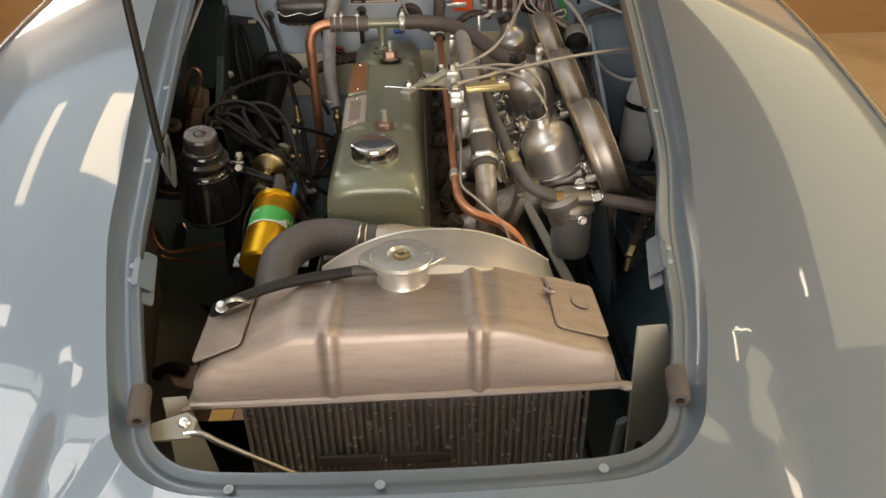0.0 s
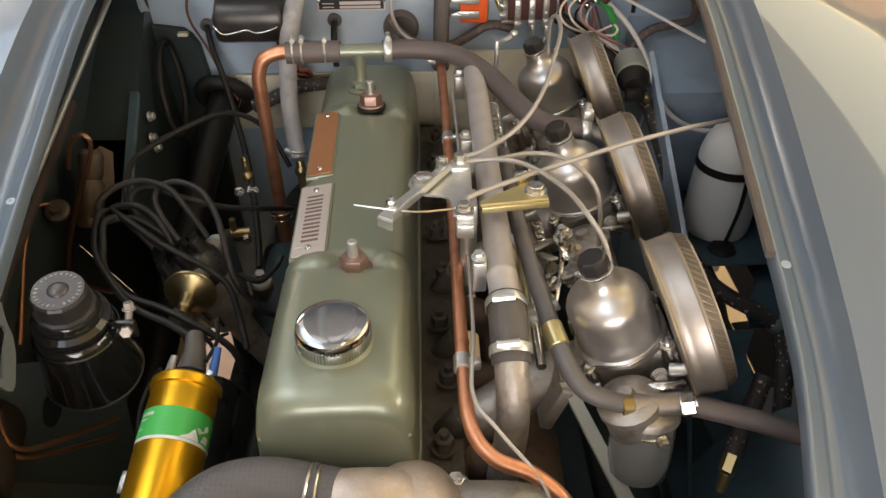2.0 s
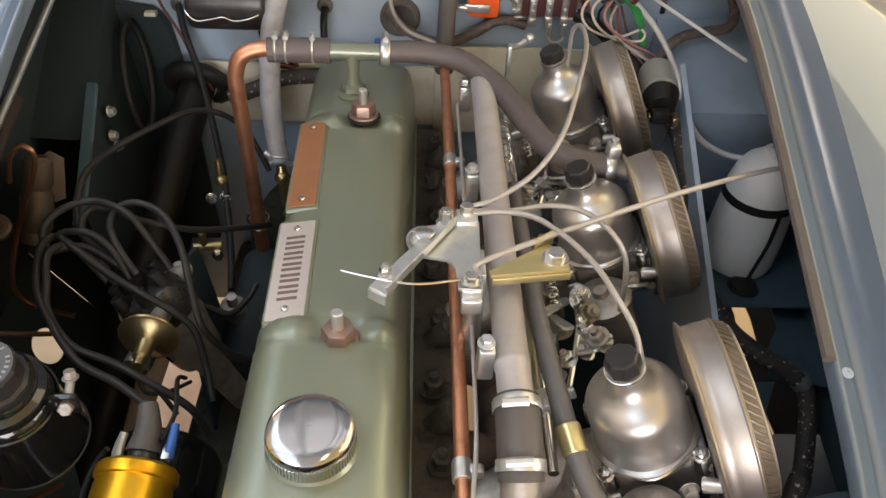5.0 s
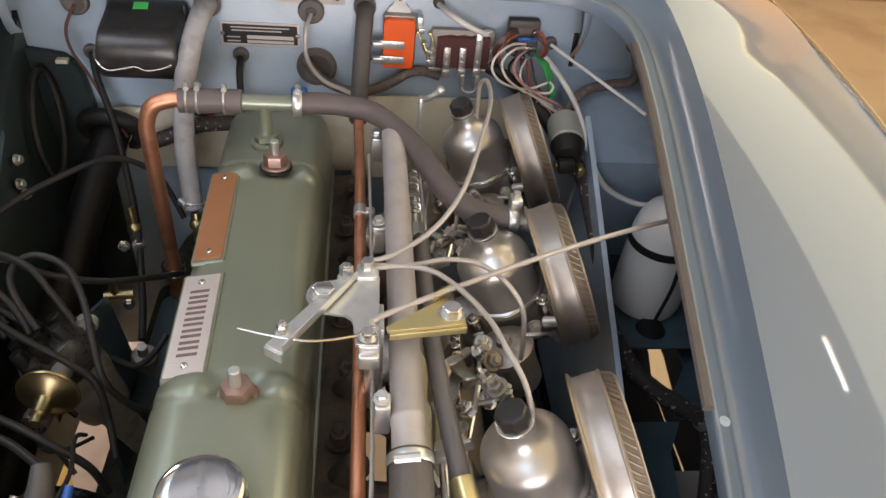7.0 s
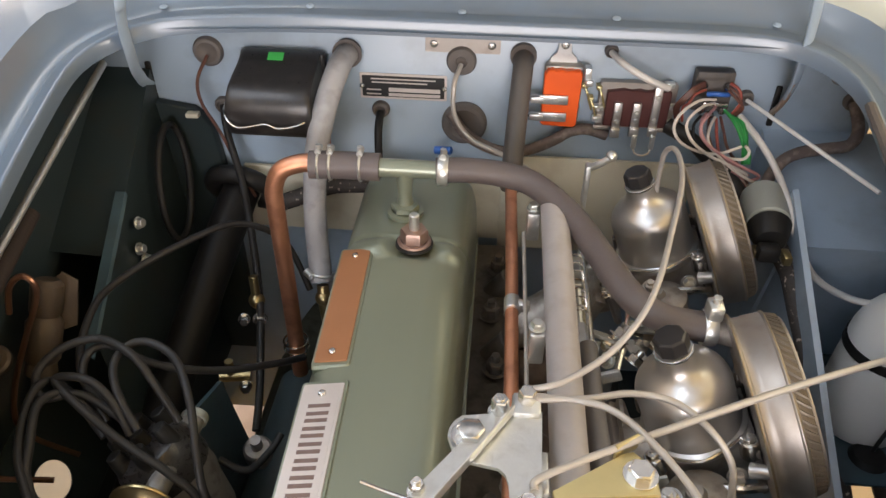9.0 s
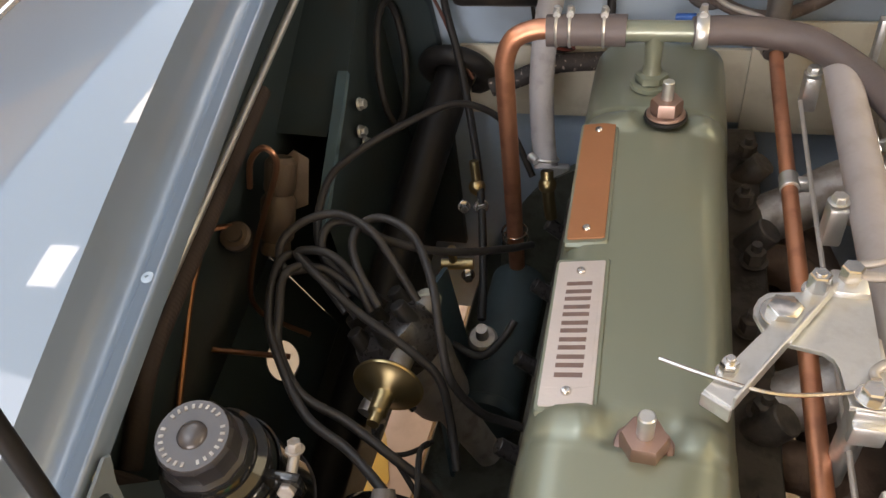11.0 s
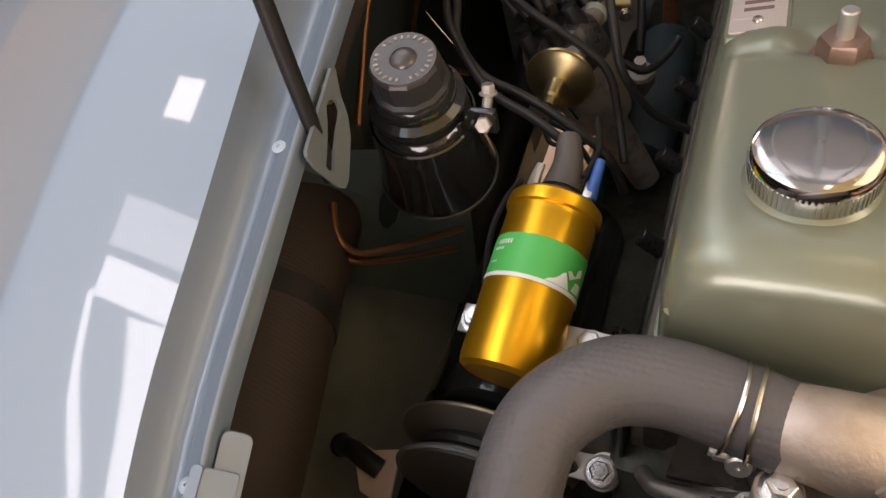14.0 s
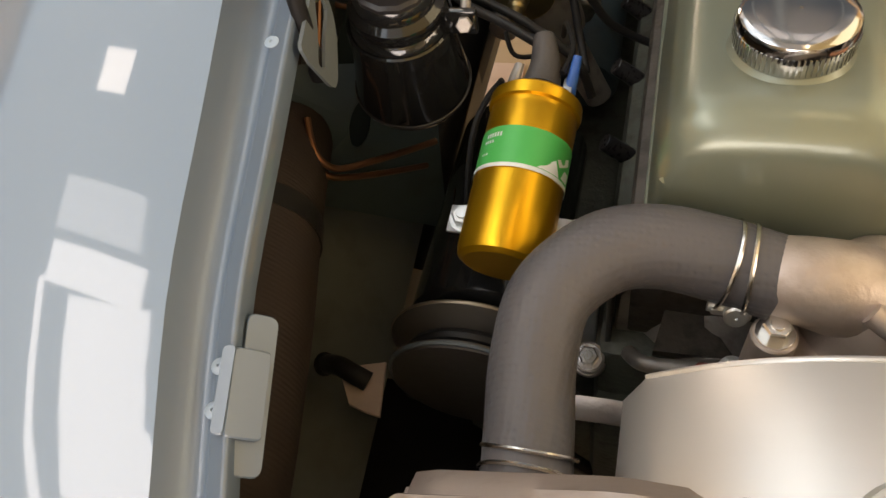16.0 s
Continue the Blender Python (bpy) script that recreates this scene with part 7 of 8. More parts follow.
washer_bottle()
solo("washer_tube", Geo().tube([(0.330, 1.535, 0.893), (0.345, 1.50, 0.882), (0.362, 1.48, 0.860), (0.366, 1.44, 0.847), (0.372, 1.415, 0.826), (0.391, 1.40, 0.797), (0.420, 1.395, 0.779), (0.448, 1.385, 0.778), (0.468, 1.368, 0.803)], 0.0034, 10, 8), CABLE_WHITE, "pale plastic tube to the washer bottle", "tube")
solo("wiring_loom", Geo().tube([(0.447, 1.552, 0.905), (0.449, 1.53, 0.886), (0.440, 1.52, 0.874), (0.415, 1.515, 0.871), (0.390, 1.51, 0.868), (0.370, 1.50, 0.861), (0.352, 1.478, 0.846), (0.342, 1.455, 0.832)], 0.0062, 12, 8), BRAID, "brown braided wiring loom along the bulkhead", "wiring loom", "wiring looms")
solo("wiring_loom", Geo().tube([(0.350, 1.44, 0.82), (0.366, 1.40, 0.802), (0.371, 1.365, 0.781), (0.374, 1.315, 0.758), (0.384, 1.295, 0.715), (0.395, 1.287, 0.680), (0.413, 1.233, 0.660), (0.438, 1.204, 0.650), (0.466, 1.190, 0.640), (0.492, 1.176, 0.624), (0.496, 1.155, 0.605), (0.484, 1.115, 0.585), (0.476, 1.09, 0.57)], 0.0098, 12, 8), LOOM, "black braided loom with pale flecks along the valance", "wiring loom", "wiring looms")
solo("loom_clip", Geo().lathe((0.486, 1.181, 0.629), (0.8, -0.45, -0.5), [(0.0105, 0), (0.0115, 0.002), (0.0115, 0.009), (0.0105, 0.011)], 18), DIMMED_BLUE, "painted clip round the wiring loom", "clip")
solo("wing_rod", Geo().cyl((0.338, 1.552, 0.9035), (0.420, 1.40, 0.8915), 0.0021, seg=10), WIRE_PALE, "straight white rod from the bulkhead to the wing", "rod")


def flasher_can():
    f = thing("suppressor_can", "grey metal can with black end below the loom", "can", (0.345, 1.42, 0.81))
    a, b = Vector((0.350, 1.468, 0.838)), Vector((0.343, 1.418, 0.838))
    part("can", Geo().cyl(a, b, 0.0215, 0.0205, 28), PALE_GREEN, f)
    part("black_end", Geo().cyl(b, b + Vector((-0.003, -0.022, -0.003)), 0.0205, 0.015, 20).box((0.336, 1.386, 0.83), (0.02, 0.014, 0.016), 0.003), RUBBER, f)
    part("terminal", Geo().box((0.352, 1.383, 0.828), (0.008, 0.016, 0.010), 0.002).box((0.327, 1.392, 0.826), (0.006, 0.012, 0.008), 0.001), BRASS, f)


flasher_can()

# ---- bulkhead furniture ----
F = FIREWALL - 0.0005


def grommet(x, z, r, hole, name="grommet"):
    """A rubber grommet set in the bulkhead."""
    solo(name, Geo().lathe((x, F, z), (0, -1, 0), [(r, 0), (r, 0.003), (r * 0.88, 0.006), (hole * 1.25, 0.0065), (hole, 0.004), (0, 0.002)], 32), SEAL, "round rubber grommet in the bulkhead", "grommet", "bulkhead grommets")


for x, z, r, hole in ((-0.231, 0.928, 0.0165, 0.009), (-0.080, 0.934, 0.0145, 0.0125), (0.040, 0.930, 0.0158, 0.005), (0.104, 0.939, 0.0135, 0.0108), (0.045, 0.858, 0.025, 0.014), (-0.047, 0.870, 0.0098, 0.005), (0.193, 0.948, 0.0072, 0.0045), (0.338, 0.9035, 0.0085, 0.004), (0.447, 0.905, 0.010, 0.006), (-0.224, 0.866, 0.0098, 0.005), (0.425, 0.93, 0.007, 0.004)):
    grommet(x, z, r, hole)


def control_box():
    b = thing("control_box", "glossy black rounded regulator box with green sticker", "control box", (-0.16, 1.52, 0.85))
    part("base", Geo().box((-0.148, 1.552, 0.892), (0.092, 0.016, 0.088), 0.006), BAKELITE, b)
    # side outline, from the back of the top over the brow and round the belly
    side = ((1.548, 0.938), (1.538, 0.9375), (1.530, 0.934), (1.526, 0.9325), (1.500, 0.9265), (1.488, 0.9225), (1.480, 0.916), (1.4755, 0.907), (1.474, 0.896), (1.476, 0.882), (1.482, 0.872), (1.492, 0.866), (1.510, 0.8635), (1.548, 0.863))
    g = Geo()
    span = ((-1.0, 0.90), (-0.985, 0.955), (-0.94, 0.985), (-0.86, 1.0), (-0.4, 1.0), (0.0, 1.0), (0.4, 1.0), (0.86, 1.0), (0.94, 0.985), (0.985, 0.955), (1.0, 0.90))
    for u, s in span:
        for y, z in side:
            w = 0.0415 + 0.0035 * max(0.0, min(1.0, (0.93 - z) / 0.04))
            g.v.append(Vector((-0.148 + u * w, 1.548 - (1.548 - y) * (0.5 + 0.5 * s), 0.900 + (z - 0.900) * s)))
    m = len(side)
    g.f += [[a * m + k, a * m + k + 1, (a + 1) * m + k + 1, (a + 1) * m + k] for a in range(len(span) - 1) for k in range(m - 1)] + [list(range(m)), list(range((len(span) - 1) * m, len(span) * m))[::-1]]
    part("cover", g, BOX_BLACK, b, "black moulded cover", 34)
    part("wire_bail", Geo().tube([(-0.199, 1.53, 0.902), (-0.197, 1.49, 0.897), (-0.190, 1.474, 0.892), (-0.180, 1.4715, 0.885), (-0.165, 1.4715, 0.887), (-0.150, 1.4715, 0.890), (-0.137, 1.4715, 0.886), (-0.115, 1.473, 0.891), (-0.103, 1.49, 0.897), (-0.099, 1.53, 0.902)], 0.0014, 8, 6), STEEL, b, "bent wire retaining clip")
    part("sticker", Geo().box((-0.150, 1.5325, 0.9365), (0.016, 0.010, 0.0012), 0, Euler((0.42, 0, 0)).to_matrix()), LABEL_GREEN, b, "green sticker")
    for k in range(5):
        part("terminal", Geo().box((-0.180 + 0.016 * k, 1.535, 0.857), (0.007, 0.012, 0.010), 0.001), BRASS, b)
    for k in range(4):
        solo("loose_wire", Geo().tube([(-0.125 + 0.008 * k, 1.53, 0.856), (-0.118 + 0.006 * k, 1.525, 0.815), (-0.10 + 0.004 * k, 1.53, 0.80 + 0.003 * k), (-0.085, 1.545, 0.795)], 0.0022, 7, 5), WIRE_RED if k % 2 else RUBBER, "short coloured wire below the control box", "wire", "control box wires")


control_box()


def data_plate():
    d = thing("data_plate", "black and silver data plate riveted to the bulkhead", "data plate", (-0.022, F, 0.884))
    m = upright(-0.022, F, 0.897)
    part("plate", Geo().plate(rounded(0.094, 0.029, 0.001, 2), 0.0012, m, 0.0003), PLATE, d)
    part("black_field", Geo().plate(rounded(0.089, 0.024, 0.0008, 2), 0.0004, m @ pose(0, 0, 0.0012)), DATA_PLATE, d)
    for x, y, w, h in ((0.012, -0.0035, 0.056, 0.0045), (0.012, -0.0092, 0.056, 0.0035)):
        part("pale_field", Geo().plate(rounded(w, h, 0.0004, 2), 0.0003, m @ pose(x, y, 0.0016)), PLATE, d)
    for x, y, w in ((0, 0.0085, 0.07), (-0.004, 0.0045, 0.06), (-0.032, -0.004, 0.016), (-0.032, -0.009, 0.016)):
        part("pale_bar", Geo().plate(rounded(w, 0.0014, 0.0004, 1), 0.0003, m @ pose(x, y, 0.0016)), PLATE, d)
    for s in (-1, 1):
        part("rivet", Geo().screw(m @ Vector((s * 0.0445, 0, 0.001)), (0, -1, 0), 0.003, 0.002), STEEL, d)
    a = thing("blank_plate", "bare aluminium strip screwed under the scuttle", "plate", (0.04, F, 0.937))
    m = upright(0.041, F, 0.9465)
    part("plate", Geo().plate(rounded(0.078, 0.016, 0.001, 2), 0.0016, m, 0.0003), ALU_SOFT, a)
    for s in (-1, 1):
        part("screw", Geo().screw(m @ Vector((s * 0.030, 0.001, 0.0014)), (0, -1, 0), 0.0042, 0.002), STEEL, a)


data_plate()


def relay():
    r = thing("orange_relay", "bright orange relay with silver spade terminals", "relay", (0.146, 1.545, 0.868))
    part("base", Geo().box((0.1465, 1.552, 0.902), (0.040, 0.015, 0.066), 0.004), CAST, r)
    edge = [(-0.019, -0.029), (-0.016, -0.0315), (0.016, -0.0325), (0.0185, -0.030), (0.0195, 0.027)]
    edge += [(0.0172, 0.0305), (0.0120, 0.0300), (0.0090, 0.0312), (0.0030, 0.0300), (-0.0020, 0.0312), (-0.0080, 0.0300), (-0.0120, 0.0312), (-0.0160, 0.0300), (-0.0190, 0.026)]
    part("face", Geo().plate(edge, 0.008, upright(0.1455, 1.545, 0.902), 0.0012), ORANGE, r, "orange crimped face")
    for z in (0.902, 0.8825):
        part("terminal", Geo().box((0.1375, 1.534, z), (0.030, 0.003, 0.0098), 0.0008).box((0.121, 1.534, z), (0.014, 0.008, 0.0068), 0.001).cyl((0.140, 1.5335, z), (0.140, 1.531, z), 0.0026, seg=10), ZINC, r)
        part("lead", Geo().tube([(0.116, 1.534, z), (0.108, 1.534, z + 0.001), (0.1045, 1.54, z + 0.003), (0.109, 1.55, z + 0.004)], 0.0013, 6, 5), RUBBER, r, "thin black lead")
    part("terminal", Geo().box((0.1700, 1.541, 0.929), (0.007, 0.012, 0.016), 0.001).box((0.1722, 1.534, 0.922), (0.0075, 0.005, 0.006), 0.001), ZINC, r)
    part("bracket", Geo().plate([(-0.0155, 0), (0.0155, 0), (0.013, 0.010), (0.0075, 0.015), (0.0062, 0.026), (0.004, 0.030), (-0.004, 0.030), (-0.0062, 0.026), (-0.0075, 0.015), (-0.013, 0.010)], 0.002, upright(0.1455, 1.556, 0.930), 0.0004), ZINC, r, "zinc mounting tab")
    part("screw", Geo().screw((0.1455, 1.554, 0.954), (0, -1, 0), 0.0046, 0.003), STEEL, r)


relay()


def fuse_block():
    f = thing("fuse_block", "maroon terminal board with three silver fuse strips", "fuse block", (0.226, 1.54, 0.865))
    part("back", Geo().plate(rounded(0.080, 0.052, 0.003, 3), 0.007, upright(0.2260, 1.557, 0.892), 0.001), ALU_SOFT, f, "silver backing tray")
    board = [(-0.033, -0.021), (0.033, -0.021), (0.033, 0.019), (0.029, 0.021)] + [(0.024 - 0.008 * k, 0.0195 + 0.0015 * (k % 2)) for k in range(7)] + [(-0.033, 0.018)]
    part("board", Geo().plate(board, 0.006, upright(0.2265, 1.550, 0.891), 0.001), MAROON, f, "maroon board")
    for x, top, low in ((0.2062, 0.899, 0.861), (0.2258, 0.899, 0.863), (0.2450, 0.918, 0.864)):
        t = part("fuse_strip", Geo().box((x, 1.5415, (top + low) / 2), (0.0085, 0.004, top - low), 0.0008).box((x, 1.5385, low + 0.004), (0.0098, 0.004, 0.010), 0.001), ALU, f, "bright flat metal strip")
        for z in (top - 0.011, low + 0.017):
            part("screw", Geo().screw((x, 1.5392, z), (0, -1, 0), 0.0030, 0.0018), ZINC, t)
    for x in (0.2275, 0.2465):
        part("spade", Geo().box((x, 1.537, 0.857), (0.0052, 0.005, 0.016), 0.001), ZINC, f)
    part("bridge_wire", Geo().tube([(0.2275, 1.536, 0.850), (0.2300, 1.534, 0.8445), (0.2370, 1.533, 0.8425), (0.2440, 1.534, 0.8445), (0.2465, 1.536, 0.850)], 0.0011, 6, 5), WIRE_WHITE, f)
    for x, z in ((0.1865, 0.889), (0.1865, 0.876), (0.2620, 0.894), (0.2620, 0.876), (0.2560, 0.918)):
        part("terminal", Geo().box((x, 1.549, z), (0.010, 0.008, 0.0055), 0.001).screw((x, 1.5445, z), (0, -1, 0), 0.0026, 0.0018), ZINC, f)
    for x in (0.192, 0.258):
        part("lower_tab", Geo().box((x, 1.547, 0.867), (0.016, 0.004, 0.005), 0.001), ALU_SOFT, f)
    for x, z in ((0.1700, 0.912), (0.1850, 0.911), (0.1775, 0.898)):
        solo("wire_terminal", Geo().box((x, 1.552, z), (0.006, 0.010, 0.0045), 0.001).tube([(x, 1.547, z), (x + 0.003, 1.543, z - 0.006), (x + 0.006, 1.548, z - 0.016), (x + 0.010, 1.553, z - 0.028)], 0.0012, 6, 5), YELLOW_ZINC, "small plated push-on terminal beside the relay", "terminal", "push-on terminals")
    j = thing("junction_block", "dark brown junction block crowded with chrome screws", "junction block", (0.301, 1.54, 0.892))
    part("block", Geo().box((0.2995, 1.552, 0.914), (0.040, 0.014, 0.044), 0.003).box((0.2975, 1.548, 0.931), (0.034, 0.010, 0.010), 0.002), HOSE, j)
    for x, z in ((0.2885, 0.921), (0.3125, 0.921), (0.2905, 0.8945), (0.3125, 0.8945), (0.301, 0.889)):
        part("screw", Geo().screw((x, 1.5445, z), (0, -1, 0), 0.0046, 0.004).cyl((x, 1.545, z), (x, 1.5405, z), 0.0028, seg=10), CHROME, j)
    part("blue_wire", Geo().tube([(0.293, 1.539, 0.914), (0.300, 1.535, 0.9165), (0.307, 1.535, 0.916), (0.314, 1.540, 0.914)], 0.0026, 8, 4), BLUE_CLIP, j, "short blue wire")
    part("strip", Geo().box((0.3035, 1.540, 0.9025), (0.025, 0.003, 0.0042), 0.001), STEEL, j)
    for k, (dx, mat) in enumerate(((0.0, WIRE_BROWN), (0.004, WIRE_BROWN), (0.008, WIRE_RED), (0.002, WIRE_BROWN))):
        part("brown_wire", Geo().tube([(0.288 + dx * 0.4, 1.541, 0.926 - dx), (0.277 + dx * 0.3, 1.533, 0.924 - dx), (0.266 + dx, 1.530, 0.912 - dx * 0.6), (0.262 + dx, 1.534, 0.900), (0.266 + dx, 1.540, 0.886 - 0.002 * k)], 0.0015, 7, 6), mat, j)
    for k in range(3):
        part("brown_wire", Geo().tube([(0.314, 1.541, 0.926 - 0.004 * k), (0.322, 1.534, 0.922 - 0.005 * k), (0.326 + 0.002 * k, 1.534, 0.908 - 0.003 * k), (0.322, 1.540, 0.892 - 0.002 * k)], 0.0016, 7, 6), WIRE_BROWN if k else WIRE_RED, j)


fuse_block()

# loops of thin wire below the junction block, on to the loom
LOOPS = (
    (WIRE_WHITE, "cream", [(0.302, 1.538, 0.909), (0.281, 1.522, 0.914), (0.262, 1.507, 0.906), (0.257, 1.500, 0.893), (0.266, 1.496, 0.880), (0.285, 1.494, 0.872), (0.306, 1.496, 0.870), (0.328, 1.502, 0.876)]),
    (WIRE_WHITE, "cream", [(0.302, 1.538, 0.905), (0.284, 1.515, 0.911), (0.270, 1.503, 0.903), (0.269, 1.495, 0.894), (0.278, 1.491, 0.882), (0.296, 1.489, 0.870), (0.318, 1.490, 0.860), (0.338, 1.494, 0.848), (0.330, 1.496, 0.842), (0.317, 1.498, 0.852)]),
    (WIRE_PINK, "pink", [(0.304, 1.538, 0.901), (0.291, 1.512, 0.904), (0.283, 1.500, 0.896), (0.289, 1.493, 0.884), (0.305, 1.489, 0.873), (0.326, 1.487, 0.862), (0.346, 1.490, 0.852), (0.349, 1.492, 0.846), (0.338, 1.494, 0.842), (0.322, 1.496, 0.850)]),
    (WIRE_PINK, "pink", [(0.296, 1.538, 0.893), (0.288, 1.520, 0.893), (0.288, 1.507, 0.882), (0.302, 1.500, 0.870), (0.322, 1.498, 0.858), (0.342, 1.500, 0.844)]),
    (WIRE_WHITE, "cream", [(0.306, 1.538, 0.889), (0.296, 1.515, 0.886), (0.296, 1.503, 0.876), (0.312, 1.494, 0.862), (0.334, 1.490, 0.848), (0.353, 1.490, 0.838), (0.348, 1.490, 0.834), (0.332, 1.494, 0.842)]),
    (WIRE_WHITE, "cream", [(0.330, 1.498, 0.879), (0.335, 1.496, 0.873), (0.330, 1.494, 0.866), (0.314, 1.494, 0.866)]),
    (RUBBER, "black", [(0.292, 1.540, 0.889), (0.283, 1.526, 0.884), (0.286, 1.514, 0.870), (0.302, 1.506, 0.858), (0.322, 1.498, 0.846), (0.336, 1.488, 0.832)]),
    (WIRE_BROWN, "brown", [(0.301, 1.540, 0.885), (0.298, 1.520, 0.878), (0.304, 1.508, 0.866), (0.318, 1.500, 0.852), (0.334, 1.490, 0.838)]),
    (WIRE_BROWN, "brown", [(0.312, 1.540, 0.889), (0.314, 1.524, 0.880), (0.318, 1.512, 0.868), (0.330, 1.500, 0.854), (0.340, 1.490, 0.840)]),
    (WIRE_RED, "red-brown", [(0.308, 1.540, 0.887), (0.308, 1.522, 0.874), (0.312, 1.510, 0.860), (0.326, 1.500, 0.848), (0.338, 1.488, 0.836)]),
)
for mat, colour, pts in LOOPS:
    solo("terminal_wire", Geo().tube(pts, 0.0016, 7, 8), mat, f"curled thin {colour} wire hanging from the junction block", "wire", "junction block wires")
for k in range(4):
    d = 0.0036 * k
    solo("terminal_wire", Geo().tube([(0.315 + d * 0.4, 1.540, 0.896 - d * 0.4), (0.321 + d, 1.522, 0.893 - d * 0.3), (0.328 + d * 0.8, 1.512, 0.882 - d), (0.332 + d * 0.7, 1.506, 0.870 - d * 0.5), (0.334 + d * 0.5, 1.502, 0.856)], 0.0019, 8, 8), WIRE_GREEN, "bright green wire from the junction block", "wire", "junction block wires")
solo("wiring_loom", Geo().tube([(0.03, 1.553, 0.872), (0.050, 1.540, 0.852), (0.085, 1.535, 0.838), (0.115, 1.54, 0.838), (0.141, 1.54, 0.851), (0.160, 1.545, 0.861), (0.178, 1.55, 0.862), (0.20, 1.552, 0.855)], 0.0062, 12, 8), BRAID, "brown braided wiring loom across the bulkhead", "wiring loom", "wiring looms")
solo("wiring_loom", Geo().tube([(0.262, 1.548, 0.872), (0.284, 1.530, 0.866), (0.306, 1.510, 0.852), (0.326, 1.492, 0.838), (0.340, 1.465, 0.824)], 0.0085, 12, 8), LEAD, "dark taped wiring loom dropping behind the filters", "wiring loom", "wiring looms")
solo("bulkhead_wire", Geo().tube([(0.040, 1.553, 0.928), (0.034, 1.535, 0.912), (0.036, 1.53, 0.880), (0.055, 1.525, 0.856), (0.085, 1.505, 0.852), (0.12, 1.47, 0.85), (0.133, 1.44, 0.84)], 0.0027, 8, 7), CABLE_GREY, "grey sheathed cable from a bulkhead grommet", "cable")
solo("bulkhead_wire", Geo().tube([(0.193, 1.553, 0.948), (0.204, 1.53, 0.945), (0.228, 1.525, 0.933), (0.252, 1.535, 0.920)], 0.0034, 10, 7), CABLE_WHITE, "pale plastic tube from the bulkhead", "tube")
solo("bulkhead_wire", Geo().tube([(-0.231, 1.553, 0.925), (-0.239, 1.535, 0.905), (-0.237, 1.53, 0.88), (-0.222, 1.53, 0.845), (-0.205, 1.525, 0.80), (-0.19, 1.52, 0.77)], 0.0019, 8, 7), WIRE_BROWN, "thin dark wire with copper end from a grommet", "wire")
solo("bulkhead_wire", Geo().tube([(-0.047, 1.553, 0.868), (-0.047, 1.535, 0.858), (-0.047, 1.53, 0.835), (-0.047, 1.53, 0.815)], 0.0045, 10, 5), RUBBER, "short black drain tube under a grommet", "tube")
solo("blue_connector", Geo().cyl((0.015, 1.535, 0.835), (0.033, 1.53, 0.838), 0.0045, seg=10), BLUE_CLIP, "small blue wire connector", "connector")
solo("dark_pipe", Geo().tube([(-0.17, 1.52, 0.76), (-0.14, 1.525, 0.770), (-0.10, 1.53, 0.785), (-0.05, 1.53, 0.79)], 0.010, 12, 6), LOOM, "dark wrapped pipe across the cream board", "pipe")

# ---- left-hand side of the bay ----
solo("speedometer_cable", Geo().tube([(-0.224, 1.556, 0.866), (-0.216, 1.535, 0.840), (-0.197, 1.505, 0.785), (-0.166, 1.42, 0.715), (-0.146, 1.33, 0.670), (-0.139, 1.282, 0.652)], 0.0042, 10, 7), RUBBER, "black sheathed drive cable from the bulkhead", "cable")
n1 = thing("cable_nut", "knurled zinc nut on the drive cable", "nut", (-0.138, 1.277, 0.62))
part("nut", Geo().lathe((-0.138, 1.276, 0.622), (0.05, -0.2, 1), [(0.006, -0.02), (0.0135, 0), (0.0145, 0.002), (0.0145, 0.014), (0.012, 0.017), (0.006, 0.018), (0.0055, 0.032), (0, 0.032)], 20), CAST, n1)
solo("steering_column", Geo().tube([(-0.215, 1.55, 0.765), (-0.235, 1.45, 0.700), (-0.268, 1.25, 0.575), (-0.302, 1.05, 0.45)], 0.022, 18, 5), BLACK_STRUT, "black tubular steering column into the bulkhead", "steering column")
solo("column_seal", Geo().ring((-0.214, 1.545, 0.765), (0.1, 1, 0.6), 0.034, 0.011, 28, 10), RUBBER, "black rubber seal round the steering column", "seal")
oval = []
for k in range(14):
    t = 2 * math.pi * k / 14
    y, z = 1.497 + 0.052 * math.cos(t) * 0.66 - 0.026 * math.sin(t) * 0.75, 0.799 + 0.070 * math.cos(t) * 0.75 + 0.026 * math.sin(t) * 0.66
    oval.append(((-0.316 + 0.155 * y - 0.225 * z) / 0.96 + 0.004, y, z))
solo("access_seal", Geo().tube(oval, 0.004, 10, 6, True), RUBBER, "oval black rubber seal on the footwell side", "seal")
b1 = thing("brass_tap", "small brass drain fitting with zinc screws", "fitting", (-0.175, 1.345, 0.66))
part("barrel", Geo().cyl((-0.19, 1.335, 0.668), (-0.158, 1.340, 0.668), 0.006, seg=12).cyl((-0.178, 1.337, 0.668), (-0.178, 1.337, 0.69), 0.0045, seg=8), BRASS, b1)
part("screw", Geo().bolt((-0.162, 1.33, 0.662), (0.3, -1, 0.3), 0.005, 0.008).bolt((-0.19, 1.33, 0.655), (0.3, -1, 0.3), 0.004, 0.006), STEEL, b1)
b2 = thing("brass_tap", "small brass drain fitting with zinc screws", "fitting", (-0.17, 1.41, 0.70))
part("barrel", Geo().cyl((-0.170, 1.42, 0.735), (-0.166, 1.41, 0.70), 0.005, seg=10).ball((-0.167, 1.412, 0.708), 0.009), BRASS, b2)
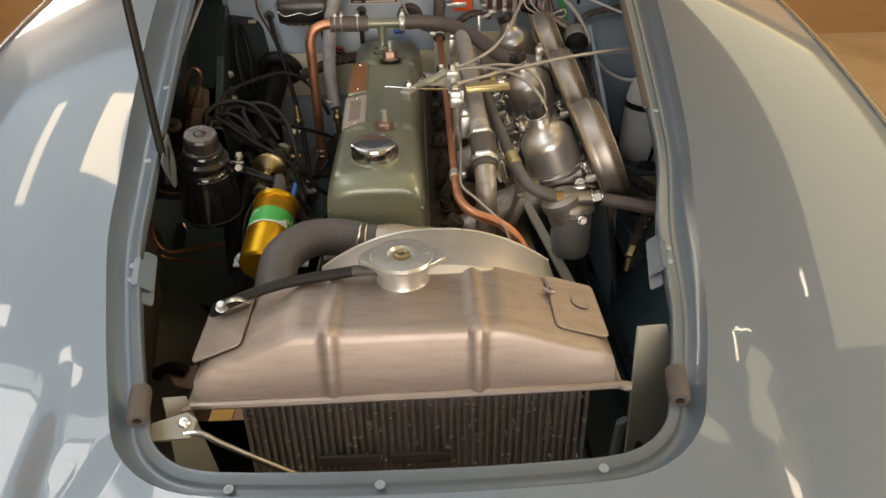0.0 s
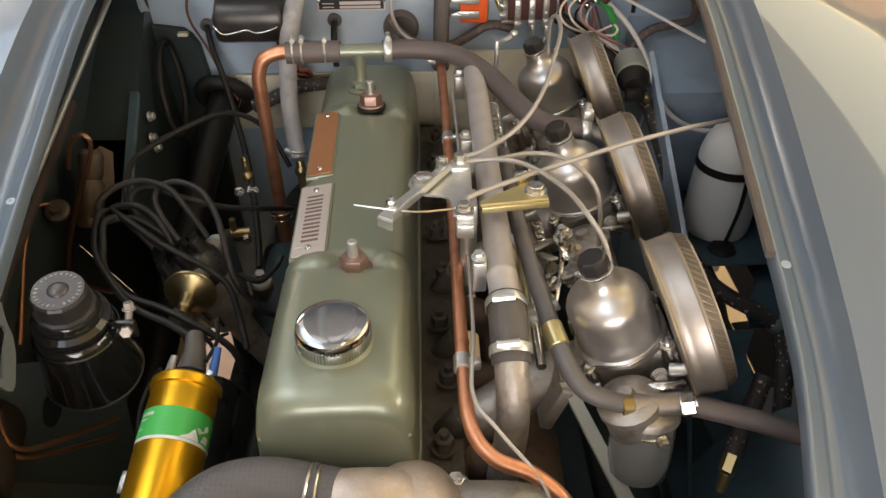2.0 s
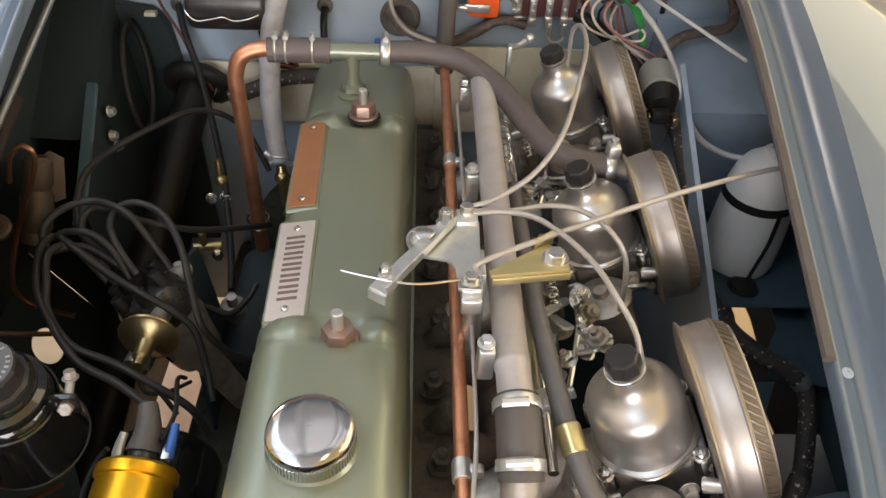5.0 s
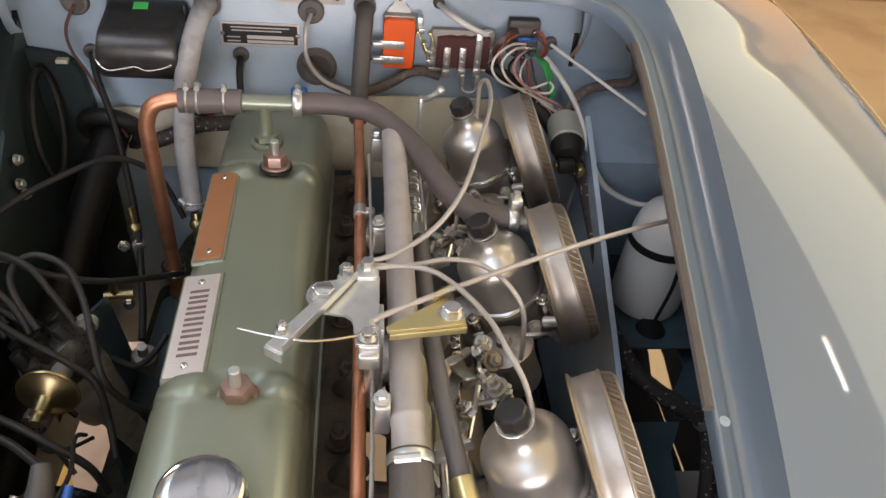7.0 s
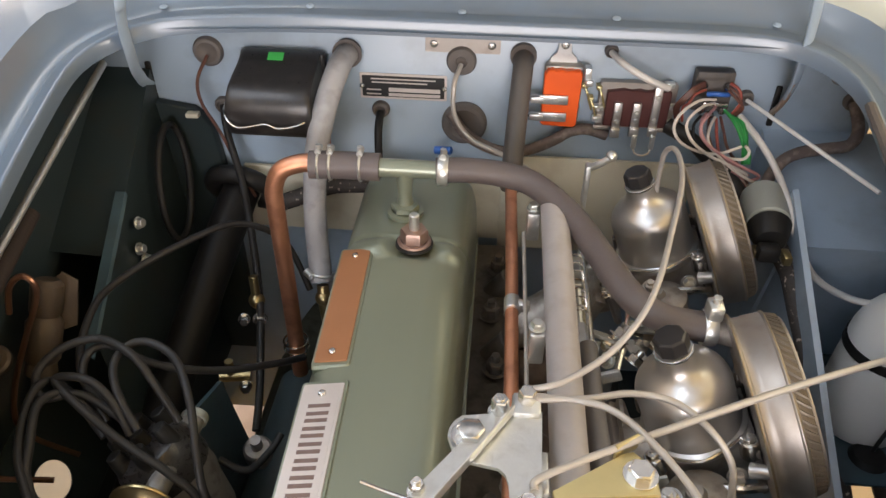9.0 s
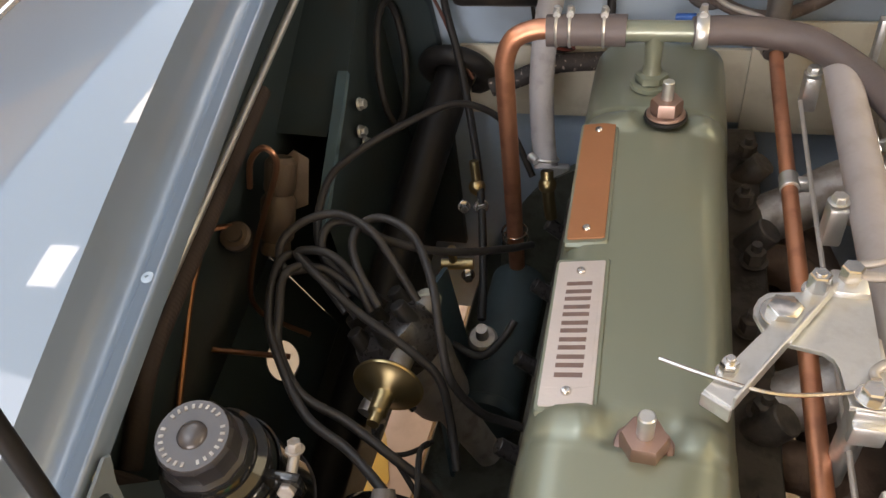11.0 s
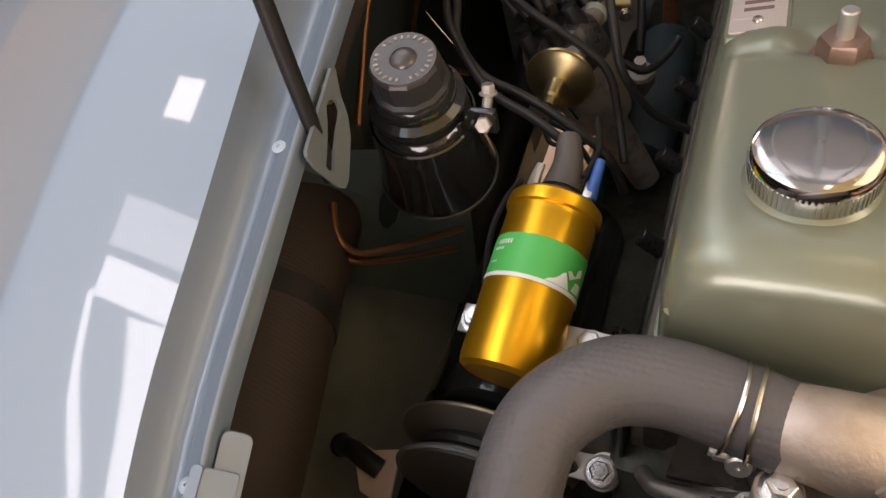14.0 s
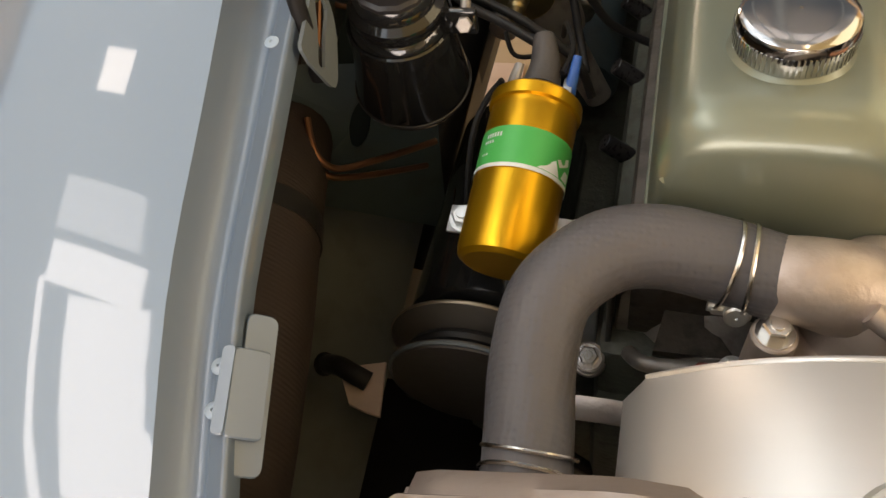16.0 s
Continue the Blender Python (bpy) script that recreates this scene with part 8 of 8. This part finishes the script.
part("screw", Geo().bolt((-0.160, 1.395, 0.697), (0.3, -1, 0.3), 0.006, 0.008).bolt((-0.178, 1.395, 0.695), (0.3, -1, 0.3), 0.005, 0.008), STEEL, b2)
b3 = thing("brake_cylinder", "tan cast hydraulic cylinder with looped copper pipe", "cylinder", (-0.325, 1.27, 0.70))
part("casting", Geo().lathe((-0.322, 1.262, 0.735), (0.10, 0.45, 0.85), [(0, 0), (0.013, 0), (0.014, 0.003), (0.0125, 0.012), (0.0155, 0.016), (0.016, 0.050), (0.012, 0.056), (0.014, 0.060), (0.014, 0.085), (0.010, 0.090), (0, 0.090)], 28), TAN_CAST, b3)
part("bracket", Geo().plate([(0, 0), (0.020, 0.004), (0.028, 0.045), (0.016, 0.055), (0.004, 0.048)], 0.003, pose(-0.314, 1.290, 0.762, 62, 0, 20), 0.0005), TAN_CAST, b3)
part("banjo", Geo().lathe((-0.341, 1.243, 0.768), (0.2, -0.5, 0.85), [(0, 0), (0.0125, 0), (0.0135, 0.002), (0.0135, 0.008), (0.011, 0.010), (0.007, 0.010), (0.007, 0.015), (0, 0.015)], 24), TAN_CAST, b3, "brown banjo union")
for pts in ([(-0.316, 1.25, 0.821), (-0.307, 1.25, 0.848), (-0.293, 1.25, 0.862), (-0.284, 1.25, 0.856), (-0.288, 1.25, 0.837), (-0.313, 1.25, 0.789), (-0.337, 1.25, 0.741), (-0.354, 1.25, 0.697), (-0.357, 1.25, 0.672), (-0.345, 1.25, 0.655), (-0.30, 1.24, 0.65)],
            [(-0.343, 1.245, 0.780), (-0.358, 1.235, 0.782), (-0.362, 1.22, 0.772), (-0.366, 1.20, 0.745), (-0.367, 1.185, 0.715), (-0.366, 1.18, 0.69), (-0.345, 1.19, 0.675), (-0.30, 1.20, 0.665)],
            [(-0.350, 1.21, 0.79), (-0.356, 1.18, 0.76), (-0.352, 1.14, 0.73), (-0.348, 1.10, 0.70)],
            [(-0.312, 0.985, 0.725), (-0.304, 0.966, 0.705), (-0.293, 0.962, 0.693), (-0.278, 0.975, 0.680), (-0.261, 1.000, 0.660), (-0.243, 1.030, 0.637)],
            [(-0.308, 0.985, 0.730), (-0.299, 0.965, 0.715), (-0.287, 0.965, 0.699), (-0.265, 0.982, 0.691), (-0.243, 1.002, 0.684), (-0.225, 1.019, 0.679)]):
    solo("brake_pipe", Geo().tube(pts, 0.0027, 8, 7), COPPER_DULL, "thin copper hydraulic pipe on the inner wing", "pipe", "copper hydraulic pipes")
solo("inner_rod", Geo().cyl((-0.322, 1.06, 0.809), (-0.318, 1.50, 0.935), 0.0038, seg=12), ZINC, "long grey rod under the wing's edge", "rod")
solo("wrapped_pipe", Geo().tube([(-0.345, 1.356, 0.848), (-0.346, 1.254, 0.816), (-0.347, 1.164, 0.789), (-0.348, 1.10, 0.765), (-0.346, 1.04, 0.72)], 0.0085, 12, 6), DUCT, "brown wrapped pipe along the inner wing", "pipe")


def air_duct():
    d = thing("air_duct", "brown ribbed fabric air duct with dark band", "duct", (-0.282, 0.70, 0.62))
    line = smooth_line([(-0.362, 1.02, 0.690), (-0.333, 0.915, 0.703), (-0.304, 0.80, 0.700), (-0.287, 0.68, 0.685), (-0.284, 0.48, 0.655)], 60)
    total = len(line)
    g = Geo().tube([line[i] for i in range(0, total, 2)], lambda s: 0.0495 + 0.0002 * math.sin(s * 620), 32, 2)
    part("hose", g, DUCT, d)
    part("band", Geo().lathe((-0.3305, 0.905, 0.7032), (0.25, -1, -0.02), [(0.0498, 0), (0.0512, 0.001), (0.0512, 0.019), (0.0498, 0.020)], 40), RUBBER, d, "dark clamp band")


air_duct()


def bonnet_prop():
    p = thing("bonnet_prop", "black rod bonnet prop standing in a slotted tab", "bonnet prop", (-0.254, 0.934, 0.82))
    part("rod", Geo().tube([(-0.254, 0.934, 0.822), (-0.2545, 0.936, 0.838), (-0.257, 0.942, 0.90), (-0.263, 0.958, 1.05), (-0.274, 0.987, 1.32), (-0.288, 1.02, 1.655), (-0.294, 1.036, 1.83)], 0.0050, 14, 8), BLACK_STRUT, p)
    part("foot", Geo().lathe((-0.2538, 0.9335, 0.815), (0.0, 0.08, 1), [(0, 0), (0.0058, 0.001), (0.0062, 0.003), (0.0062, 0.008), (0.0050, 0.010)], 16), BLACK_STRUT, p, "thickened foot of the rod")
    t = thing("prop_tab", "painted slotted tab under the gutter lip", "tab", (-0.252, 0.94, 0.80))
    outline = ((0.980, 0.866), (0.916, 0.852), (0.917, 0.840), (0.926, 0.816), (0.930, 0.812), (0.936, 0.812), (0.958, 0.826), (0.966, 0.836), (0.970, 0.850))
    c, n = (0.9435, 0.8405), 56
    a0, a1 = (0.9555, 0.8475), (0.9315, 0.8330)
    inner, outer = [], []
    for k in range(n):
        d = (math.cos(2 * math.pi * k / n), math.sin(2 * math.pi * k / n))
        far = 1.0
        for (ax, az), (bx, bz) in zip(outline, outline[1:] + outline[:1]):
            den = d[0] * (bz - az) - d[1] * (bx - ax)
            if abs(den) > 1e-9:
                w = ((ax - c[0]) * (bz - az) - (az - c[1]) * (bx - ax)) / den
                q = ((ax - c[0]) * d[1] - (az - c[1]) * d[0]) / den
                if w > 0 and 0 <= q <= 1:
                    far = min(far, w)
        near = 0.0
        while near < far - 0.002:
            x, z = c[0] + d[0] * near, c[1] + d[1] * near
            s = max(0.0, min(1.0, ((x - a1[0]) * (a0[0] - a1[0]) + (z - a1[1]) * (a0[1] - a1[1])) / ((a0[0] - a1[0]) ** 2 + (a0[1] - a1[1]) ** 2)))
            if math.hypot(x - a1[0] - s * (a0[0] - a1[0]), z - a1[1] - s * (a0[1] - a1[1])) > 0.0042 + 0.0034 * s ** 3 + 0.002 * (s < 0.02):
                break
            near += 0.0003
        inner.append((c[0] + d[0] * near, c[1] + d[1] * near))
        outer.append((c[0] + d[0] * far, c[1] + d[1] * far))
    g = Geo()
    lean = lambda y, z, dx: Vector((-0.2535 + dx - 0.09 * (y - 0.94) + 0.15 * (0.855 - z), y, z))
    for dx in (0, 0.0022):
        g.v += [lean(y, z, dx) for y, z in outer] + [lean(y, z, dx) for y, z in inner]
    for o in (0, 2 * n):
        g.f += [[o + k, o + (k + 1) % n, o + n + (k + 1) % n, o + n + k] for k in range(n)]
    g.f += [[k, (k + 1) % n, 2 * n + (k + 1) % n, 2 * n + k] for k in range(n)] + [[n + k, n + (k + 1) % n, 3 * n + (k + 1) % n, 3 * n + k] for k in range(n)]
    part("sheet", g, DIMMED_BLUE, t, "painted keyhole plate", 30)
    part("bolt", Geo().bolt((-0.262, 0.968, 0.852), (0.9, 0, 0.4), 0.006, 0.005), YELLOW_ZINC, t)


bonnet_prop()


# ---- round the radiator ----
def front_fittings():
    l = thing("radiator_stay", "pale grey folded stay plate beside the radiator", "stay", (-0.165, 0.60, 0.60), "radiator stays")
    part("sheet", Geo().plate([(0, 0), (0.05, 0), (0.03, 0.16), (0.01, 0.17)], 0.003, pose(-0.182, 0.585, 0.60, 90, 0, 40)), PALE_GREEN, l)
    r = thing("radiator_stay", "pale grey folded stay plate with an oval slot", "stay", (0.265, 0.62, 0.58), "radiator stays")
    part("sheet", Geo().plate([(0, 0), (0.11, 0), (0.055, 0.19), (0.02, 0.20)], 0.003, pose(0.250, 0.60, 0.60, 82, 0, 28)), PALE_GREEN, r)
    part("strut", Geo().tube([(0.245, 0.610, 0.56), (0.243, 0.612, 0.66), (0.246, 0.614, 0.70)], 0.009, 10, 5, flat=0.4), BODY_BLUE, r)
    part("slot", Geo().plate([(0.007 * math.cos(2 * math.pi * k / 20), 0.03 * math.sin(2 * math.pi * k / 20)) for k in range(20)], 0.001, pose(0.262, 0.599, 0.655, 84, 0, 12)), RUBBER, r)
    h = thing("bonnet_latch", "small painted latch lever with a bare steel rod", "latch", (-0.16, 0.58, 0.74))
    part("lever", Geo().plate([(-0.022, -0.010), (0.012, -0.012), (0.018, 0.004), (0.010, 0.012), (-0.020, 0.006)], 0.004, pose(-0.160, 0.572, 0.752, 28, 0, 8), 0.0006), PALE_GREEN, h)
    part("screw", Geo().screw((-0.152, 0.573, 0.757), (0, -0.4, 1), 0.0055, 0.003), STEEL, h)
    part("rod", Geo().tube([(-0.152, 0.566, 0.750), (-0.138, 0.566, 0.750), (-0.118, 0.560, 0.742), (-0.07, 0.548, 0.724), (-0.03, 0.54, 0.708)], 0.0028, 8, 6), STEEL, h)
    s = solo("latch_spring", Geo().tube([(0.12 + 0.0012 * i, 0.545 + 0.0055 * math.cos(1.3 * i), 0.712 + 0.0055 * math.sin(1.3 * i)) for i in range(60)], 0.001, 5, 3), STEEL, "steel coil spring below the opening's edge", "spring")
    g = Geo().tube([(0.19, 0.545, 0.712), (0.225, 0.548, 0.716), (0.25, 0.552, 0.724)], 0.0025, 8, 4)
    solo("latch_rod", g, STEEL, "thin steel latch rod across the front", "rod")


front_fittings()
